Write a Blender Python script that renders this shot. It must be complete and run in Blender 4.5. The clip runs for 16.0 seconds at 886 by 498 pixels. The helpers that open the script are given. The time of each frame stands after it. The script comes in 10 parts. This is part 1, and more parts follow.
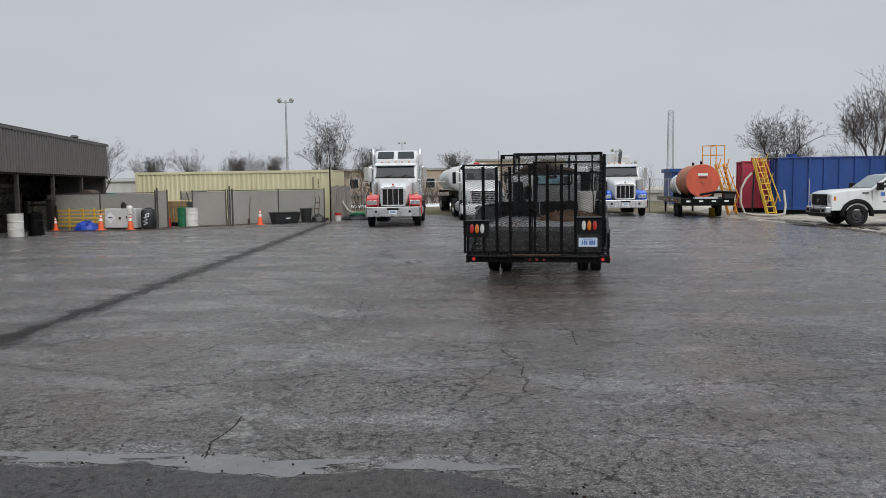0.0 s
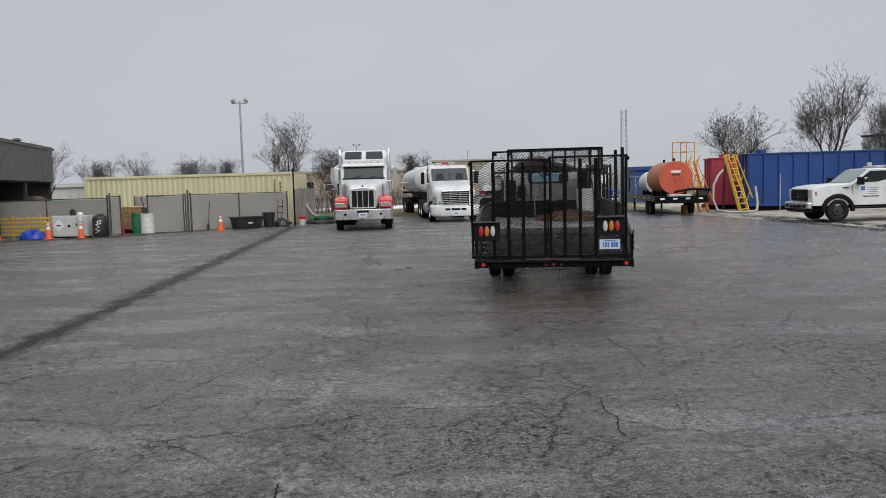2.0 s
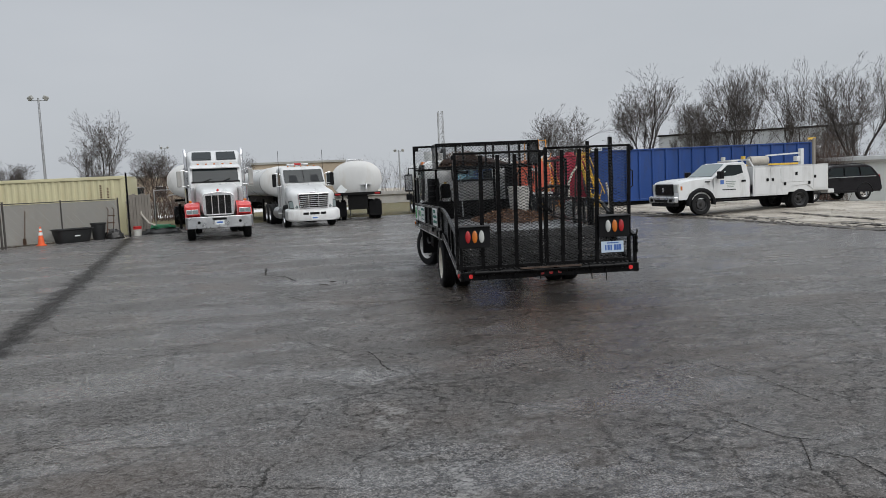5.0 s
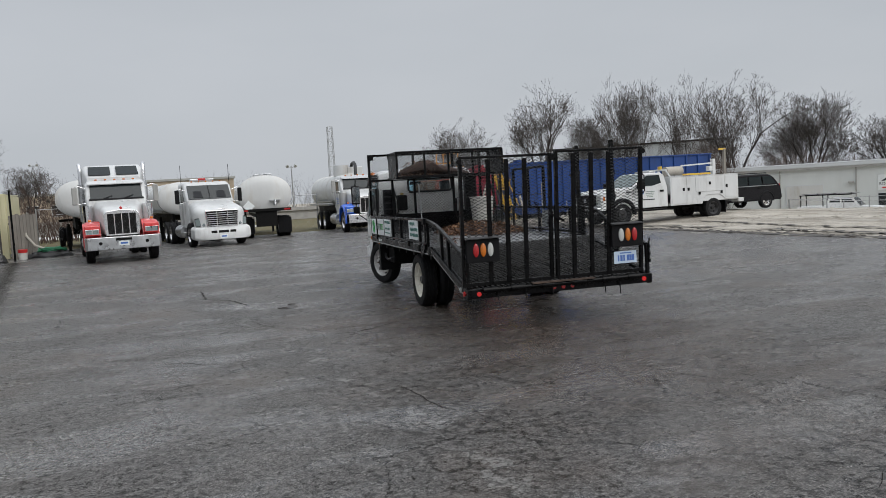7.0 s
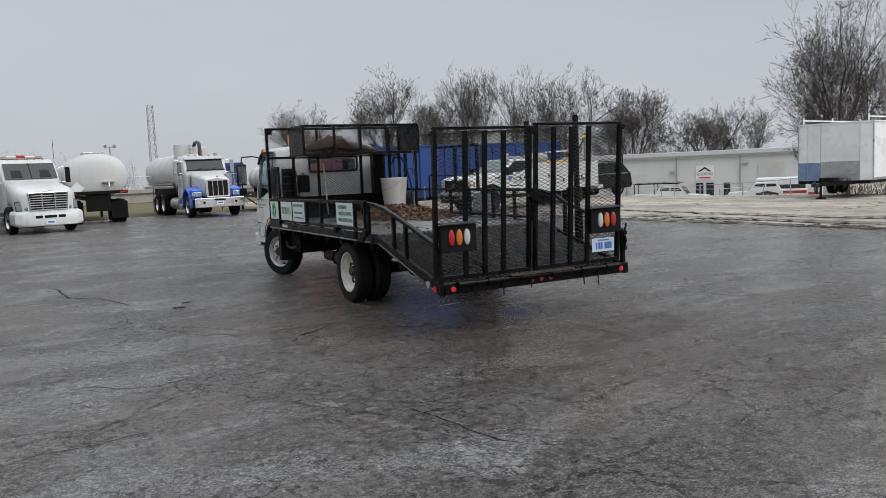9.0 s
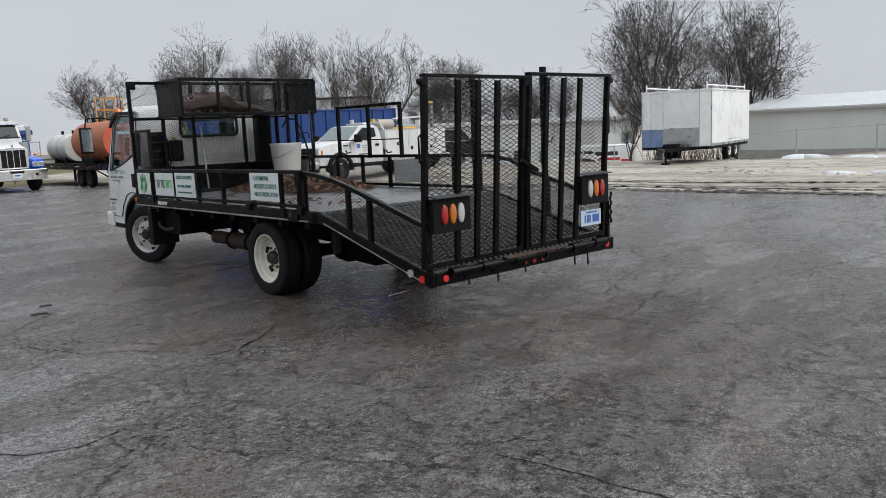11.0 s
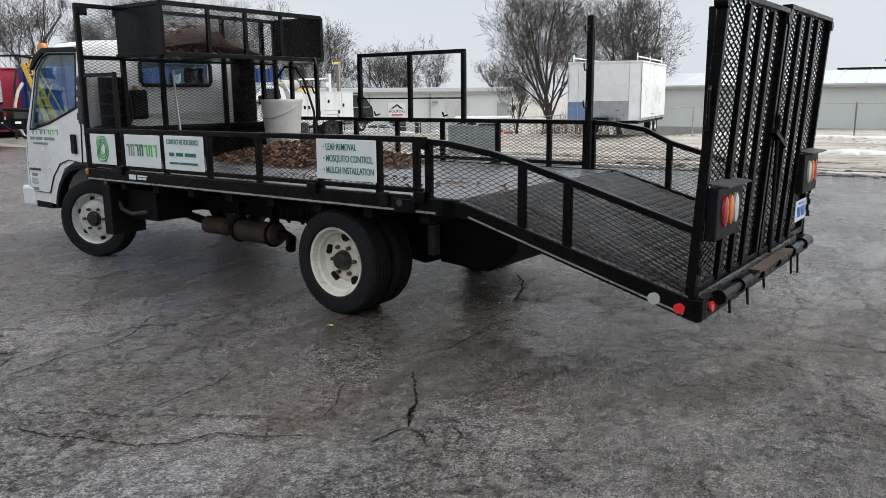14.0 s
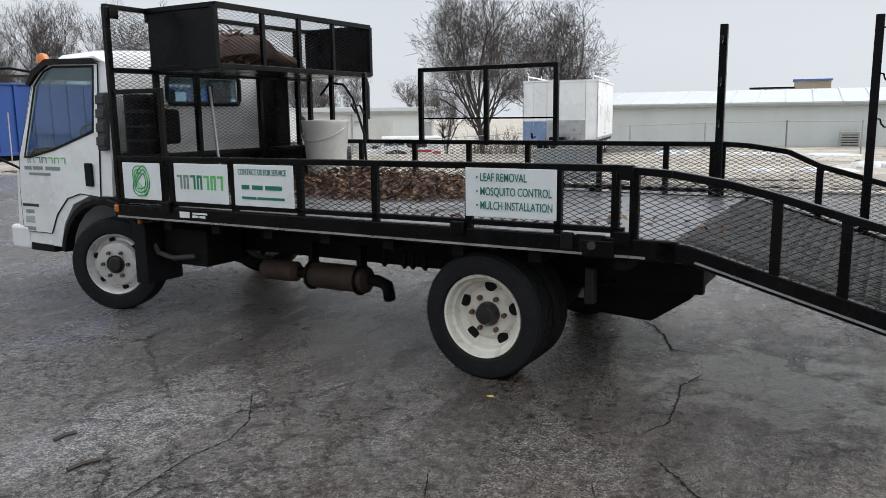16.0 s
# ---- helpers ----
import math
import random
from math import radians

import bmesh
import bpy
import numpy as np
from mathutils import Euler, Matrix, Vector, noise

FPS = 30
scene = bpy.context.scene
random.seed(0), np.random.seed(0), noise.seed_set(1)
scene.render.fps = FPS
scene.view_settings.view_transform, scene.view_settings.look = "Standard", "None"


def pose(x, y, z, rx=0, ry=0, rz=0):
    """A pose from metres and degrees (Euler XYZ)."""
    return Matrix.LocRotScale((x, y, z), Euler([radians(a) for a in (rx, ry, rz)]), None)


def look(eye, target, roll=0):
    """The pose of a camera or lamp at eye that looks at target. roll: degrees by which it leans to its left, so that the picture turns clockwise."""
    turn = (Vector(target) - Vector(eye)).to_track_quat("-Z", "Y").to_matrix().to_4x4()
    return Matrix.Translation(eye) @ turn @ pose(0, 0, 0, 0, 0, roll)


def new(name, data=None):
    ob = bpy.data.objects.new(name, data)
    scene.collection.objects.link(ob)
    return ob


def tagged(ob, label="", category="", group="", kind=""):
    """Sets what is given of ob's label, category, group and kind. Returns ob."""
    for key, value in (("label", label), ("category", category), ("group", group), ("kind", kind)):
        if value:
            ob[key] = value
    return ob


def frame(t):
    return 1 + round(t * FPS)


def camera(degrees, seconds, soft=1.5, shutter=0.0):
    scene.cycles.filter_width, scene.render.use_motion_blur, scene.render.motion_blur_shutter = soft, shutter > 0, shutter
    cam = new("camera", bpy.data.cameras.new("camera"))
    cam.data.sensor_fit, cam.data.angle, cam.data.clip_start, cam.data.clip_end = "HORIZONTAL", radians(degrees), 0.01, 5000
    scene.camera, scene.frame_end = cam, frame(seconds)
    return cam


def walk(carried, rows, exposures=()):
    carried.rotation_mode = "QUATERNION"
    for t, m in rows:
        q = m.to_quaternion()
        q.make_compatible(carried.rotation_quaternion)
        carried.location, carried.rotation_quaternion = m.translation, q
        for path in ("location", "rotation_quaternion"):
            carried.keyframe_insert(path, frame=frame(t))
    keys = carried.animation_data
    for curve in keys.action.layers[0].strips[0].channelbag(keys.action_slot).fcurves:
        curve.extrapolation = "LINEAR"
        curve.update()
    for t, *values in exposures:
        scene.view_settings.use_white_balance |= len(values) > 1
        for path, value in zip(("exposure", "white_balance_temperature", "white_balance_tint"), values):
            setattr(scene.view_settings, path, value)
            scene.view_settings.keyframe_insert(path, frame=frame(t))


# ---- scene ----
cam = camera(59.0, 16.0, soft=0.5)
PATH = [
    (0, (0.743, -0.622, 1.788), (0.602, 1.367, 1.625), -0.7),
    (0.5, (0.624, -0.401, 1.748), (0.512, 1.588, 1.567), -0.3),
    (1, (0.472, -0.035, 1.764), (0.384, 1.955, 1.579), -0.3),
    (1.5, (0.144, 0.327, 1.762), (0.081, 2.318, 1.590), -0.8),
    (2, (-0.201, 0.718, 1.755), (-0.221, 2.711, 1.594), -1.5),
    (2.5, (-0.508, 1.144, 1.780), (-0.466, 3.137, 1.621), -1.8),
    (3, (-0.925, 1.480, 1.786), (-0.806, 3.470, 1.621), -1.8),
    (3.5, (-1.280, 1.903, 1.753), (-1.074, 3.885, 1.582), -1.9),
    (4, (-1.658, 2.305, 1.755), (-1.366, 4.276, 1.582), -2.1),
    (4.5, (-2.083, 2.655, 1.772), (-1.711, 4.613, 1.599), -2.3),
    (5, (-2.413, 3.059, 1.773), (-1.957, 4.999, 1.601), -2.6),
    (5.2, (-2.546, 3.217, 1.766), (-2.055, 5.148, 1.595), -2.9),
    (7.3, (-3.619, 4.832, 1.738), (-2.839, 6.668, 1.592), -3.2),
    (7.5, (-3.691, 5.034, 1.732), (-2.878, 6.855, 1.581), -3.1),
    (8, (-3.936, 5.521, 1.726), (-3.039, 7.301, 1.562), -3.1),
    (8.5, (-4.154, 6.002, 1.724), (-3.149, 7.721, 1.539), -3.0),
    (9, (-4.232, 6.576, 1.717), (-3.113, 8.221, 1.514), -2.5),
    (9.5, (-4.395, 7.141, 1.714), (-3.174, 8.710, 1.500), -2.5),
    (10, (-4.437, 7.701, 1.704), (-3.119, 9.187, 1.467), -2.6),
    (10.2, (-4.434, 7.939, 1.722), (-3.079, 9.389, 1.469), -2.6),
    (12.3, (-4.327, 10.395, 1.643), (-2.721, 11.539, 1.308), -2.3),
    (12.5, (-4.259, 10.627, 1.658), (-2.638, 11.748, 1.318), -2.2),
    (13, (-4.167, 11.182, 1.664), (-2.525, 12.267, 1.311), -1.6),
    (13.5, (-4.095, 11.700, 1.647), (-2.435, 12.752, 1.278), -0.9),
    (14, (-4.014, 12.243, 1.638), (-2.326, 13.245, 1.252), -0.5),
    (14.5, (-3.998, 12.790, 1.648), (-2.274, 13.729, 1.262), -0.8),
    (15, (-3.930, 13.306, 1.656), (-2.167, 14.177, 1.289), -1.1),
    (15.5, (-3.878, 13.771, 1.656), (-2.087, 14.588, 1.307), -0.9),
    (16, (-3.860, 14.208, 1.650), (-2.058, 15.007, 1.310), -0.7),
]
walk(cam, [(t, look(eye, target, roll)) for t, eye, target, roll in PATH],
     [(0, 0.42), (3.5, 0.34), (7.5, 0.36), (9, 0.42), (10.5, 0.52), (12.5, 0.72), (14.5, 0.90), (16, 0.88)])

# ---------------------------------------------------------------- sky and light: a low, even overcast
world = bpy.data.worlds.new("overcast")
scene.world = world
world.use_nodes = True
wt = world.node_tree
for n in list(wt.nodes):
    wt.nodes.remove(n)
w_out = wt.nodes.new("ShaderNodeOutputWorld")
w_sky = wt.nodes.new("ShaderNodeTexSky")
w_sky.sky_type, w_sky.sun_disc = "NISHITA", False
w_sky.sun_elevation, w_sky.sun_rotation = radians(42), radians(150)
w_sky.dust_density = 4.0
w_bg = wt.nodes.new("ShaderNodeBackground")
w_bg.inputs[1].default_value = 0.06
w_cloud = wt.nodes.new("ShaderNodeBackground")
w_cloud.inputs[1].default_value = 0.47
w_tc = wt.nodes.new("ShaderNodeTexCoord")
w_map = wt.nodes.new("ShaderNodeMapping")
w_map.inputs["Scale"].default_value = (1.0, 1.0, 3.0)
w_noise = wt.nodes.new("ShaderNodeTexNoise")
w_noise.inputs["Scale"].default_value = 1.4
w_noise.inputs["Detail"].default_value = 5.0
w_ramp = wt.nodes.new("ShaderNodeValToRGB")
w_ramp.color_ramp.elements[0].position, w_ramp.color_ramp.elements[0].color = 0.3, (0.785, 0.84, 0.905, 1)
w_ramp.color_ramp.elements[1].position, w_ramp.color_ramp.elements[1].color = 0.72, (0.92, 0.965, 1.03, 1)
w_mix = wt.nodes.new("ShaderNodeMixShader")
w_mix.inputs[0].default_value = 0.93
wt.links.new(w_tc.outputs["Generated"], w_map.inputs["Vector"])
wt.links.new(w_map.outputs[0], w_noise.inputs["Vector"])
wt.links.new(w_noise.outputs["Fac"], w_ramp.inputs[0])
w_sep = wt.nodes.new("ShaderNodeSeparateXYZ")
w_grad = wt.nodes.new("ShaderNodeMapRange")       # an overcast sky is brightest overhead
w_grad.inputs["From Min"].default_value, w_grad.inputs["From Max"].default_value = 0.24, 1.0
w_grad.inputs["To Min"].default_value, w_grad.inputs["To Max"].default_value = 1.0, 2.1
w_mul = wt.nodes.new("ShaderNodeVectorMath")
w_mul.operation = "SCALE"
wt.links.new(w_tc.outputs["Generated"], w_sep.inputs[0])
wt.links.new(w_sep.outputs[2], w_grad.inputs["Value"])
wt.links.new(w_ramp.outputs[0], w_mul.inputs[0])
wt.links.new(w_grad.outputs[0], w_mul.inputs["Scale"])
wt.links.new(w_mul.outputs[0], w_cloud.inputs[0])
wt.links.new(w_sky.outputs[0], w_bg.inputs[0])
wt.links.new(w_bg.outputs[0], w_mix.inputs[1])
wt.links.new(w_cloud.outputs[0], w_mix.inputs[2])
wt.links.new(w_mix.outputs[0], w_out.inputs[0])

sun_data = bpy.data.lights.new("sun", "SUN")
sun_data.energy, sun_data.angle, sun_data.color = 1.45, radians(60), (1.0, 0.985, 0.965)
sun = new("sun", sun_data)
sun.matrix_world = look((10, -14, 22), (0, 6, 0))


# ---------------------------------------------------------------- materials
def nodes_of(m):
    m.use_nodes = True
    t = m.node_tree
    return t, t.nodes["Principled BSDF"]


def mixrgb(t, fac, a, b, mode="MIX"):
    n = t.nodes.new("ShaderNodeMix")
    n.data_type, n.blend_type = "RGBA", mode
    for sock, val in ((n.inputs[0], fac), (n.inputs[6], a), (n.inputs[7], b)):
        if isinstance(val, (int, float)):
            sock.default_value = val
        elif isinstance(val, tuple):
            sock.default_value = (*val, 1) if len(val) == 3 else val
        else:
            t.links.new(val, sock)
    return n.outputs[2]


def noise_fac(t, vec, scale, detail=4.0, rough=0.6, lo=0.35, hi=0.65, distortion=0.0):
    n = t.nodes.new("ShaderNodeTexNoise")
    n.inputs["Scale"].default_value, n.inputs["Detail"].default_value = scale, detail
    n.inputs["Roughness"].default_value, n.inputs["Distortion"].default_value = rough, distortion
    t.links.new(vec, n.inputs["Vector"])
    r = t.nodes.new("ShaderNodeMapRange")
    r.inputs["From Min"].default_value, r.inputs["From Max"].default_value = lo, hi
    t.links.new(n.outputs["Fac"], r.inputs["Value"])
    return r.outputs[0]


def math_node(t, op, a, b=0.0, clamp=False):
    n = t.nodes.new("ShaderNodeMath")
    n.operation, n.use_clamp = op, clamp
    for sock, val in ((n.inputs[0], a), (n.inputs[1], b)):
        if isinstance(val, (int, float)):
            sock.default_value = val
        else:
            t.links.new(val, sock)
    return n.outputs[0]


def scaled_vec(t, vec, sc):
    n = t.nodes.new("ShaderNodeMapping")
    n.inputs["Scale"].default_value = sc
    t.links.new(vec, n.inputs["Vector"])
    return n.outputs[0]


def bump_to(t, p, height, strength, dist=0.01):
    b = t.nodes.new("ShaderNodeBump")
    b.inputs["Strength"].default_value, b.inputs["Distance"].default_value = strength, dist
    t.links.new(height, b.inputs["Height"])
    t.links.new(b.outputs[0], p.inputs["Normal"])


def surface(name, rgb, rough=0.5, metal=0.0, var=0.25, big=1.3, fine=40.0, stain=None, amount=0.5, bump=0.15, streak=False, coat=0.0, spec=0.5):
    """A painted or raw surface: base colour, cloudy wear at a large scale, grain at a small one, stains of another colour."""
    m = bpy.data.materials.new(name)
    t, p = nodes_of(m)
    tc = t.nodes.new("ShaderNodeTexCoord").outputs["Object"]
    vec = scaled_vec(t, tc, (1, 1, 0.22)) if streak else tc
    a = noise_fac(t, vec, big, 5.0)
    b = noise_fac(t, tc, fine, 3.0)
    dark = tuple(c * (1 - var) for c in rgb)
    light = tuple(min(1.0, c * (1 + var * 0.45)) for c in rgb)
    col = mixrgb(t, a, dark, light)
    col = mixrgb(t, math_node(t, "MULTIPLY", b, 0.25), col, tuple(c * (1 - var * 0.8) for c in rgb))
    if stain:
        s = noise_fac(t, vec, big * 2.7, 6.0, 0.7, 0.52, 0.7)
        col = mixrgb(t, math_node(t, "MULTIPLY", s, amount), col, stain)
    t.links.new(col, p.inputs["Base Color"])
    r = math_node(t, "ADD", math_node(t, "MULTIPLY", a, 0.18), max(0.03, rough - 0.09))
    t.links.new(r, p.inputs["Roughness"])
    p.inputs["Metallic"].default_value = metal
    p.inputs["Specular IOR Level"].default_value = spec
    p.inputs["Coat Weight"].default_value = coat
    p.inputs["Coat Roughness"].default_value = 0.12
    if bump:
        bump_to(t, p, b, bump, 0.004)
    return m


def glass_mat(name, tint=(0.35, 0.42, 0.42), clear=0.5):
    m = bpy.data.materials.new(name)
    t, p = nodes_of(m)
    p.inputs["Base Color"].default_value = (*tint, 1)
    p.inputs["Roughness"].default_value = 0.03
    p.inputs["Transmission Weight"].default_value = clear
    p.inputs["IOR"].default_value = 1.45
    p.inputs["Specular IOR Level"].default_value = 0.35
    return m


def pane_mat(name, tint):
    """Thin see-through pane: tinted clear glass with a mirror gloss that grows towards grazing view."""
    m = bpy.data.materials.new(name)
    t, p = nodes_of(m)
    out = t.nodes["Material Output"]
    clear = t.nodes.new("ShaderNodeBsdfTransparent")
    clear.inputs[0].default_value = (*tint, 1)
    gloss = t.nodes.new("ShaderNodeBsdfGlossy")
    gloss.inputs["Roughness"].default_value = 0.02
    lw = t.nodes.new("ShaderNodeLayerWeight")
    lw.inputs[0].default_value = 0.5
    rise = math_node(t, "MULTIPLY", math_node(t, "POWER", lw.outputs["Facing"], 4.0), 0.55)
    mix = t.nodes.new("ShaderNodeMixShader")
    t.links.new(math_node(t, "ADD", rise, 0.05), mix.inputs[0])
    t.links.new(clear.outputs[0], mix.inputs[1])
    t.links.new(gloss.outputs[0], mix.inputs[2])
    t.links.new(mix.outputs[0], out.inputs[0])
    return m


def lens_mat(name, rgb, glow=0.0):
    m = bpy.data.materials.new(name)
    t, p = nodes_of(m)
    p.inputs["Base Color"].default_value = (*rgb, 1)
    p.inputs["Roughness"].default_value = 0.12
    p.inputs["Coat Weight"].default_value = 0.6
    v = t.nodes.new("ShaderNodeTexWave")
    v.inputs["Scale"].default_value = 60.0
    t.links.new(t.nodes.new("ShaderNodeTexCoord").outputs["Object"], v.inputs["Vector"])
    bump_to(t, p, v.outputs["Fac"], 0.25, 0.003)
    if glow:
        p.inputs["Emission Color"].default_value = (*rgb, 1)
        p.inputs["Emission Strength"].default_value = glow
    return m


BLACK = surface("black_steel_paint", (0.004, 0.004, 0.0045), 0.26, var=0.35, big=4, fine=90, stain=(0.04, 0.032, 0.026), amount=0.10, bump=0.06, spec=0.14)
MESHBLK = surface("black_expanded_metal", (0.003, 0.003, 0.0035), 0.32, var=0.3, big=6, bump=0.0, spec=0.22)
WETMESH = surface("worn_ramp_mesh_steel", (0.10, 0.096, 0.092), 0.20, 0.5, var=0.4, big=5, stain=(0.05, 0.035, 0.025), amount=0.4, bump=0.0)
CHASSIS = surface("chassis_black", (0.008, 0.008, 0.008), 0.6, var=0.4, big=5, stain=(0.03, 0.026, 0.022), amount=0.25, spec=0.12)
WHITE = surface("white_vehicle_paint", (0.82, 0.83, 0.83), 0.30, var=0.07, big=0.9, fine=25, stain=(0.36, 0.345, 0.325), amount=0.24, bump=0.0, coat=0.15)
WHITE_OLD = surface("aged_white_paint", (0.56, 0.56, 0.54), 0.45, var=0.12, big=0.8, stain=(0.36, 0.30, 0.22), amount=0.4, bump=0.05, streak=True)
TANKWHITE = surface("tank_white_paint", (0.57, 0.575, 0.565), 0.33, var=0.1, big=0.7, stain=(0.42, 0.36, 0.28), amount=0.38, bump=0.03, streak=True)
FLEET = surface("road_worn_white_paint", (0.62, 0.63, 0.63), 0.34, var=0.10, big=0.8, fine=20, stain=(0.30, 0.28, 0.26), amount=0.38, bump=0.0, coat=0.1, streak=True)
CREAM = surface("cream_wheel_paint", (0.72, 0.69, 0.60), 0.4, var=0.14, big=5, stain=(0.2, 0.13, 0.08), amount=0.45, bump=0.05)
SILVER = surface("silver_wheel_paint", (0.62, 0.61, 0.59), 0.35, 0.3, var=0.15, big=6, stain=(0.16, 0.11, 0.07), amount=0.45)
RUBBER = surface("tyre_rubber", (0.012, 0.012, 0.013), 0.7, var=0.35, big=7, fine=120, stain=(0.04, 0.038, 0.036), amount=0.35, bump=0.3, spec=0.2)
PLASTIC = surface("black_plastic", (0.010, 0.010, 0.011), 0.45, var=0.2, big=4, spec=0.1)
GREYPL = surface("grey_plastic_trim", (0.05, 0.05, 0.052), 0.55, var=0.2, big=4, spec=0.25)
CHROME = surface("chrome", (0.75, 0.75, 0.76), 0.12, 1.0, var=0.1, big=3, bump=0.0)
ALU = surface("dull_aluminium", (0.55, 0.56, 0.57), 0.33, 0.9, var=0.18, big=4, stain=(0.25, 0.24, 0.22), amount=0.3)
GALV = surface("galvanised_steel", (0.42, 0.43, 0.44), 0.42, 0.7, var=0.25, big=6)
RUST = surface("rusty_brown_steel", (0.13, 0.075, 0.05), 0.75, 0.2, var=0.4, big=6, stain=(0.22, 0.12, 0.06), amount=0.5, bump=0.3)
RED_PAINT = surface("faded_red_fender_paint", (0.62, 0.05, 0.05), 0.28, var=0.12, coat=0.5, bump=0.0)
BLUE_PAINT = surface("bright_blue_fender_paint", (0.02, 0.12, 0.62), 0.28, var=0.12, coat=0.5, bump=0.0)
TANKRED = surface("orange_red_tank_paint", (0.56, 0.09, 0.045), 0.48, var=0.2, big=1.5, stain=(0.20, 0.09, 0.05), amount=0.45, streak=True)
TANKORANGE = surface("rusting_orange_tank_paint", (0.42, 0.14, 0.06), 0.55, var=0.3, big=1.5, stain=(0.16, 0.08, 0.05), amount=0.65, streak=True)
FRACBLUE = surface("blue_steel_tank_paint", (0.006, 0.048, 0.215), 0.42, var=0.2, big=0.9, stain=(0.02, 0.03, 0.06), amount=0.5, streak=True)
FRACRED = surface("red_steel_tank_paint", (0.40, 0.03, 0.06), 0.48, var=0.22, big=0.9, stain=(0.12, 0.03, 0.03), amount=0.5, streak=True)
YELLOW = surface("yellow_ladder_paint", (0.72, 0.46, 0.06), 0.45, var=0.18, big=5, stain=(0.30, 0.19, 0.07), amount=0.4)
ORANGE_STEPS = surface("orange_yellow_ladder_paint", (0.75, 0.33, 0.05), 0.45, var=0.18, big=5, stain=(0.30, 0.15, 0.06), amount=0.4)
HOSE = surface("pale_hose_rubber", (0.40, 0.37, 0.32), 0.55, var=0.2, big=4)
BLACKHOSE = surface("black_hose_rubber", (0.018, 0.018, 0.018), 0.5, var=0.2, big=4)
SIGNWHITE = surface("white_sign_panel", (0.74, 0.77, 0.77), 0.35, var=0.06, big=2, stain=(0.5, 0.5, 0.48), amount=0.2, bump=0.0)
GREEN_INK = surface("green_print", (0.12, 0.52, 0.14), 0.4, var=0.1, bump=0.0)
TEAL_INK = surface("dark_teal_print", (0.01, 0.17, 0.13), 0.4, var=0.1, bump=0.0)
DKGREEN_INK = surface("deep_green_print", (0.02, 0.20, 0.10), 0.4, var=0.1, bump=0.0)
GREY_INK = surface("grey_print", (0.22, 0.27, 0.24), 0.4, var=0.1, bump=0.0)
BLUE_INK = surface("blue_print", (0.06, 0.14, 0.42), 0.4, var=0.1, bump=0.0)
BLACK_INK = surface("black_print", (0.02, 0.02, 0.022), 0.4, var=0.1, bump=0.0)
FADEDBLUE = surface("faded_blue_panel", (0.17, 0.25, 0.42), 0.5, var=0.2, big=3, stain=(0.42, 0.45, 0.5), amount=0.5, bump=0.0)
RED_INK = surface("red_print", (0.55, 0.03, 0.03), 0.4, var=0.1, bump=0.0)
PLATEMAT = surface("pale_blue_number_plate", (0.52, 0.62, 0.73), 0.35, var=0.08, bump=0.0)
GLASS = glass_mat("vehicle_glass")
CLEARGLASS = pane_mat("clear_cab_glass", (0.72, 0.84, 0.88))
DARKGLASS = glass_mat("dark_tinted_glass", (0.02, 0.026, 0.028), 0.1)
RED_LENS = lens_mat("red_lens", (0.36, 0.012, 0.014), 0.0)
AMBER_LENS = lens_mat("amber_lens", (0.52, 0.14, 0.012))
CLEAR_LENS = lens_mat("clear_lens", (0.46, 0.47, 0.45))
REFLECTOR = lens_mat("red_reflector", (0.62, 0.02, 0.02), 0.05)
SEATS = surface("dark_seat_cloth", (0.018, 0.02, 0.023), 0.85, var=0.3, big=8)
TARP_BROWN = surface("brown_canvas", (0.055, 0.03, 0.022), 0.85, var=0.35, big=7, stain=(0.15, 0.09, 0.06), amount=0.5, bump=0.4)
BUCKETW = surface("white_plastic", (0.66, 0.65, 0.61), 0.45, var=0.1, big=5, stain=(0.38, 0.36, 0.33), amount=0.3)
BEDFLOOR = surface("worn_wet_bed_plate", (0.21, 0.215, 0.22), 0.33, 0.25, var=0.3, big=2.5, stain=(0.09, 0.085, 0.08), amount=0.5)
CORRUG = surface("dark_grey_corrugated_siding", (0.115, 0.106, 0.102), 0.55, var=0.16, big=0.8, stain=(0.09, 0.08, 0.075), amount=0.4, streak=True)
BEIGE = surface("beige_container_paint", (0.60, 0.56, 0.36), 0.5, var=0.1, big=0.7, stain=(0.36, 0.28, 0.15), amount=0.35, streak=True)
SLATGREY = surface("grey_privacy_slats", (0.33, 0.32, 0.29), 0.6, var=0.15, big=0.9, stain=(0.36, 0.31, 0.24), amount=0.4, streak=True)
WOODGREY = surface("weathered_grey_wood", (0.22, 0.20, 0.175), 0.8, var=0.3, big=3, streak=True, bump=0.4)
ORANGE = surface("orange_cone_plastic", (0.80, 0.12, 0.03), 0.5, var=0.15, big=6, stain=(0.3, 0.1, 0.05), amount=0.3)
IBCY = surface("yellowed_ibc_plastic", (0.48, 0.28, 0.09), 0.4, var=0.3, big=3, stain=(0.62, 0.48, 0.24), amount=0.5)
TARPBLUE = surface("blue_tarp", (0.012, 0.05, 0.38), 0.4, var=0.3, big=6, bump=0.4)
GREENPL = surface("green_plastic", (0.02, 0.17, 0.08), 0.45, var=0.25, big=5)
DKGREY = surface("dark_grey_plastic_bin", (0.022, 0.023, 0.024), 0.5, var=0.2, big=4)
BLDGGREY = surface("pale_grey_block_wall", (0.60, 0.625, 0.61), 0.7, var=0.07, big=0.4, fine=12, stain=(0.50, 0.51, 0.49), amount=0.3, streak=True)
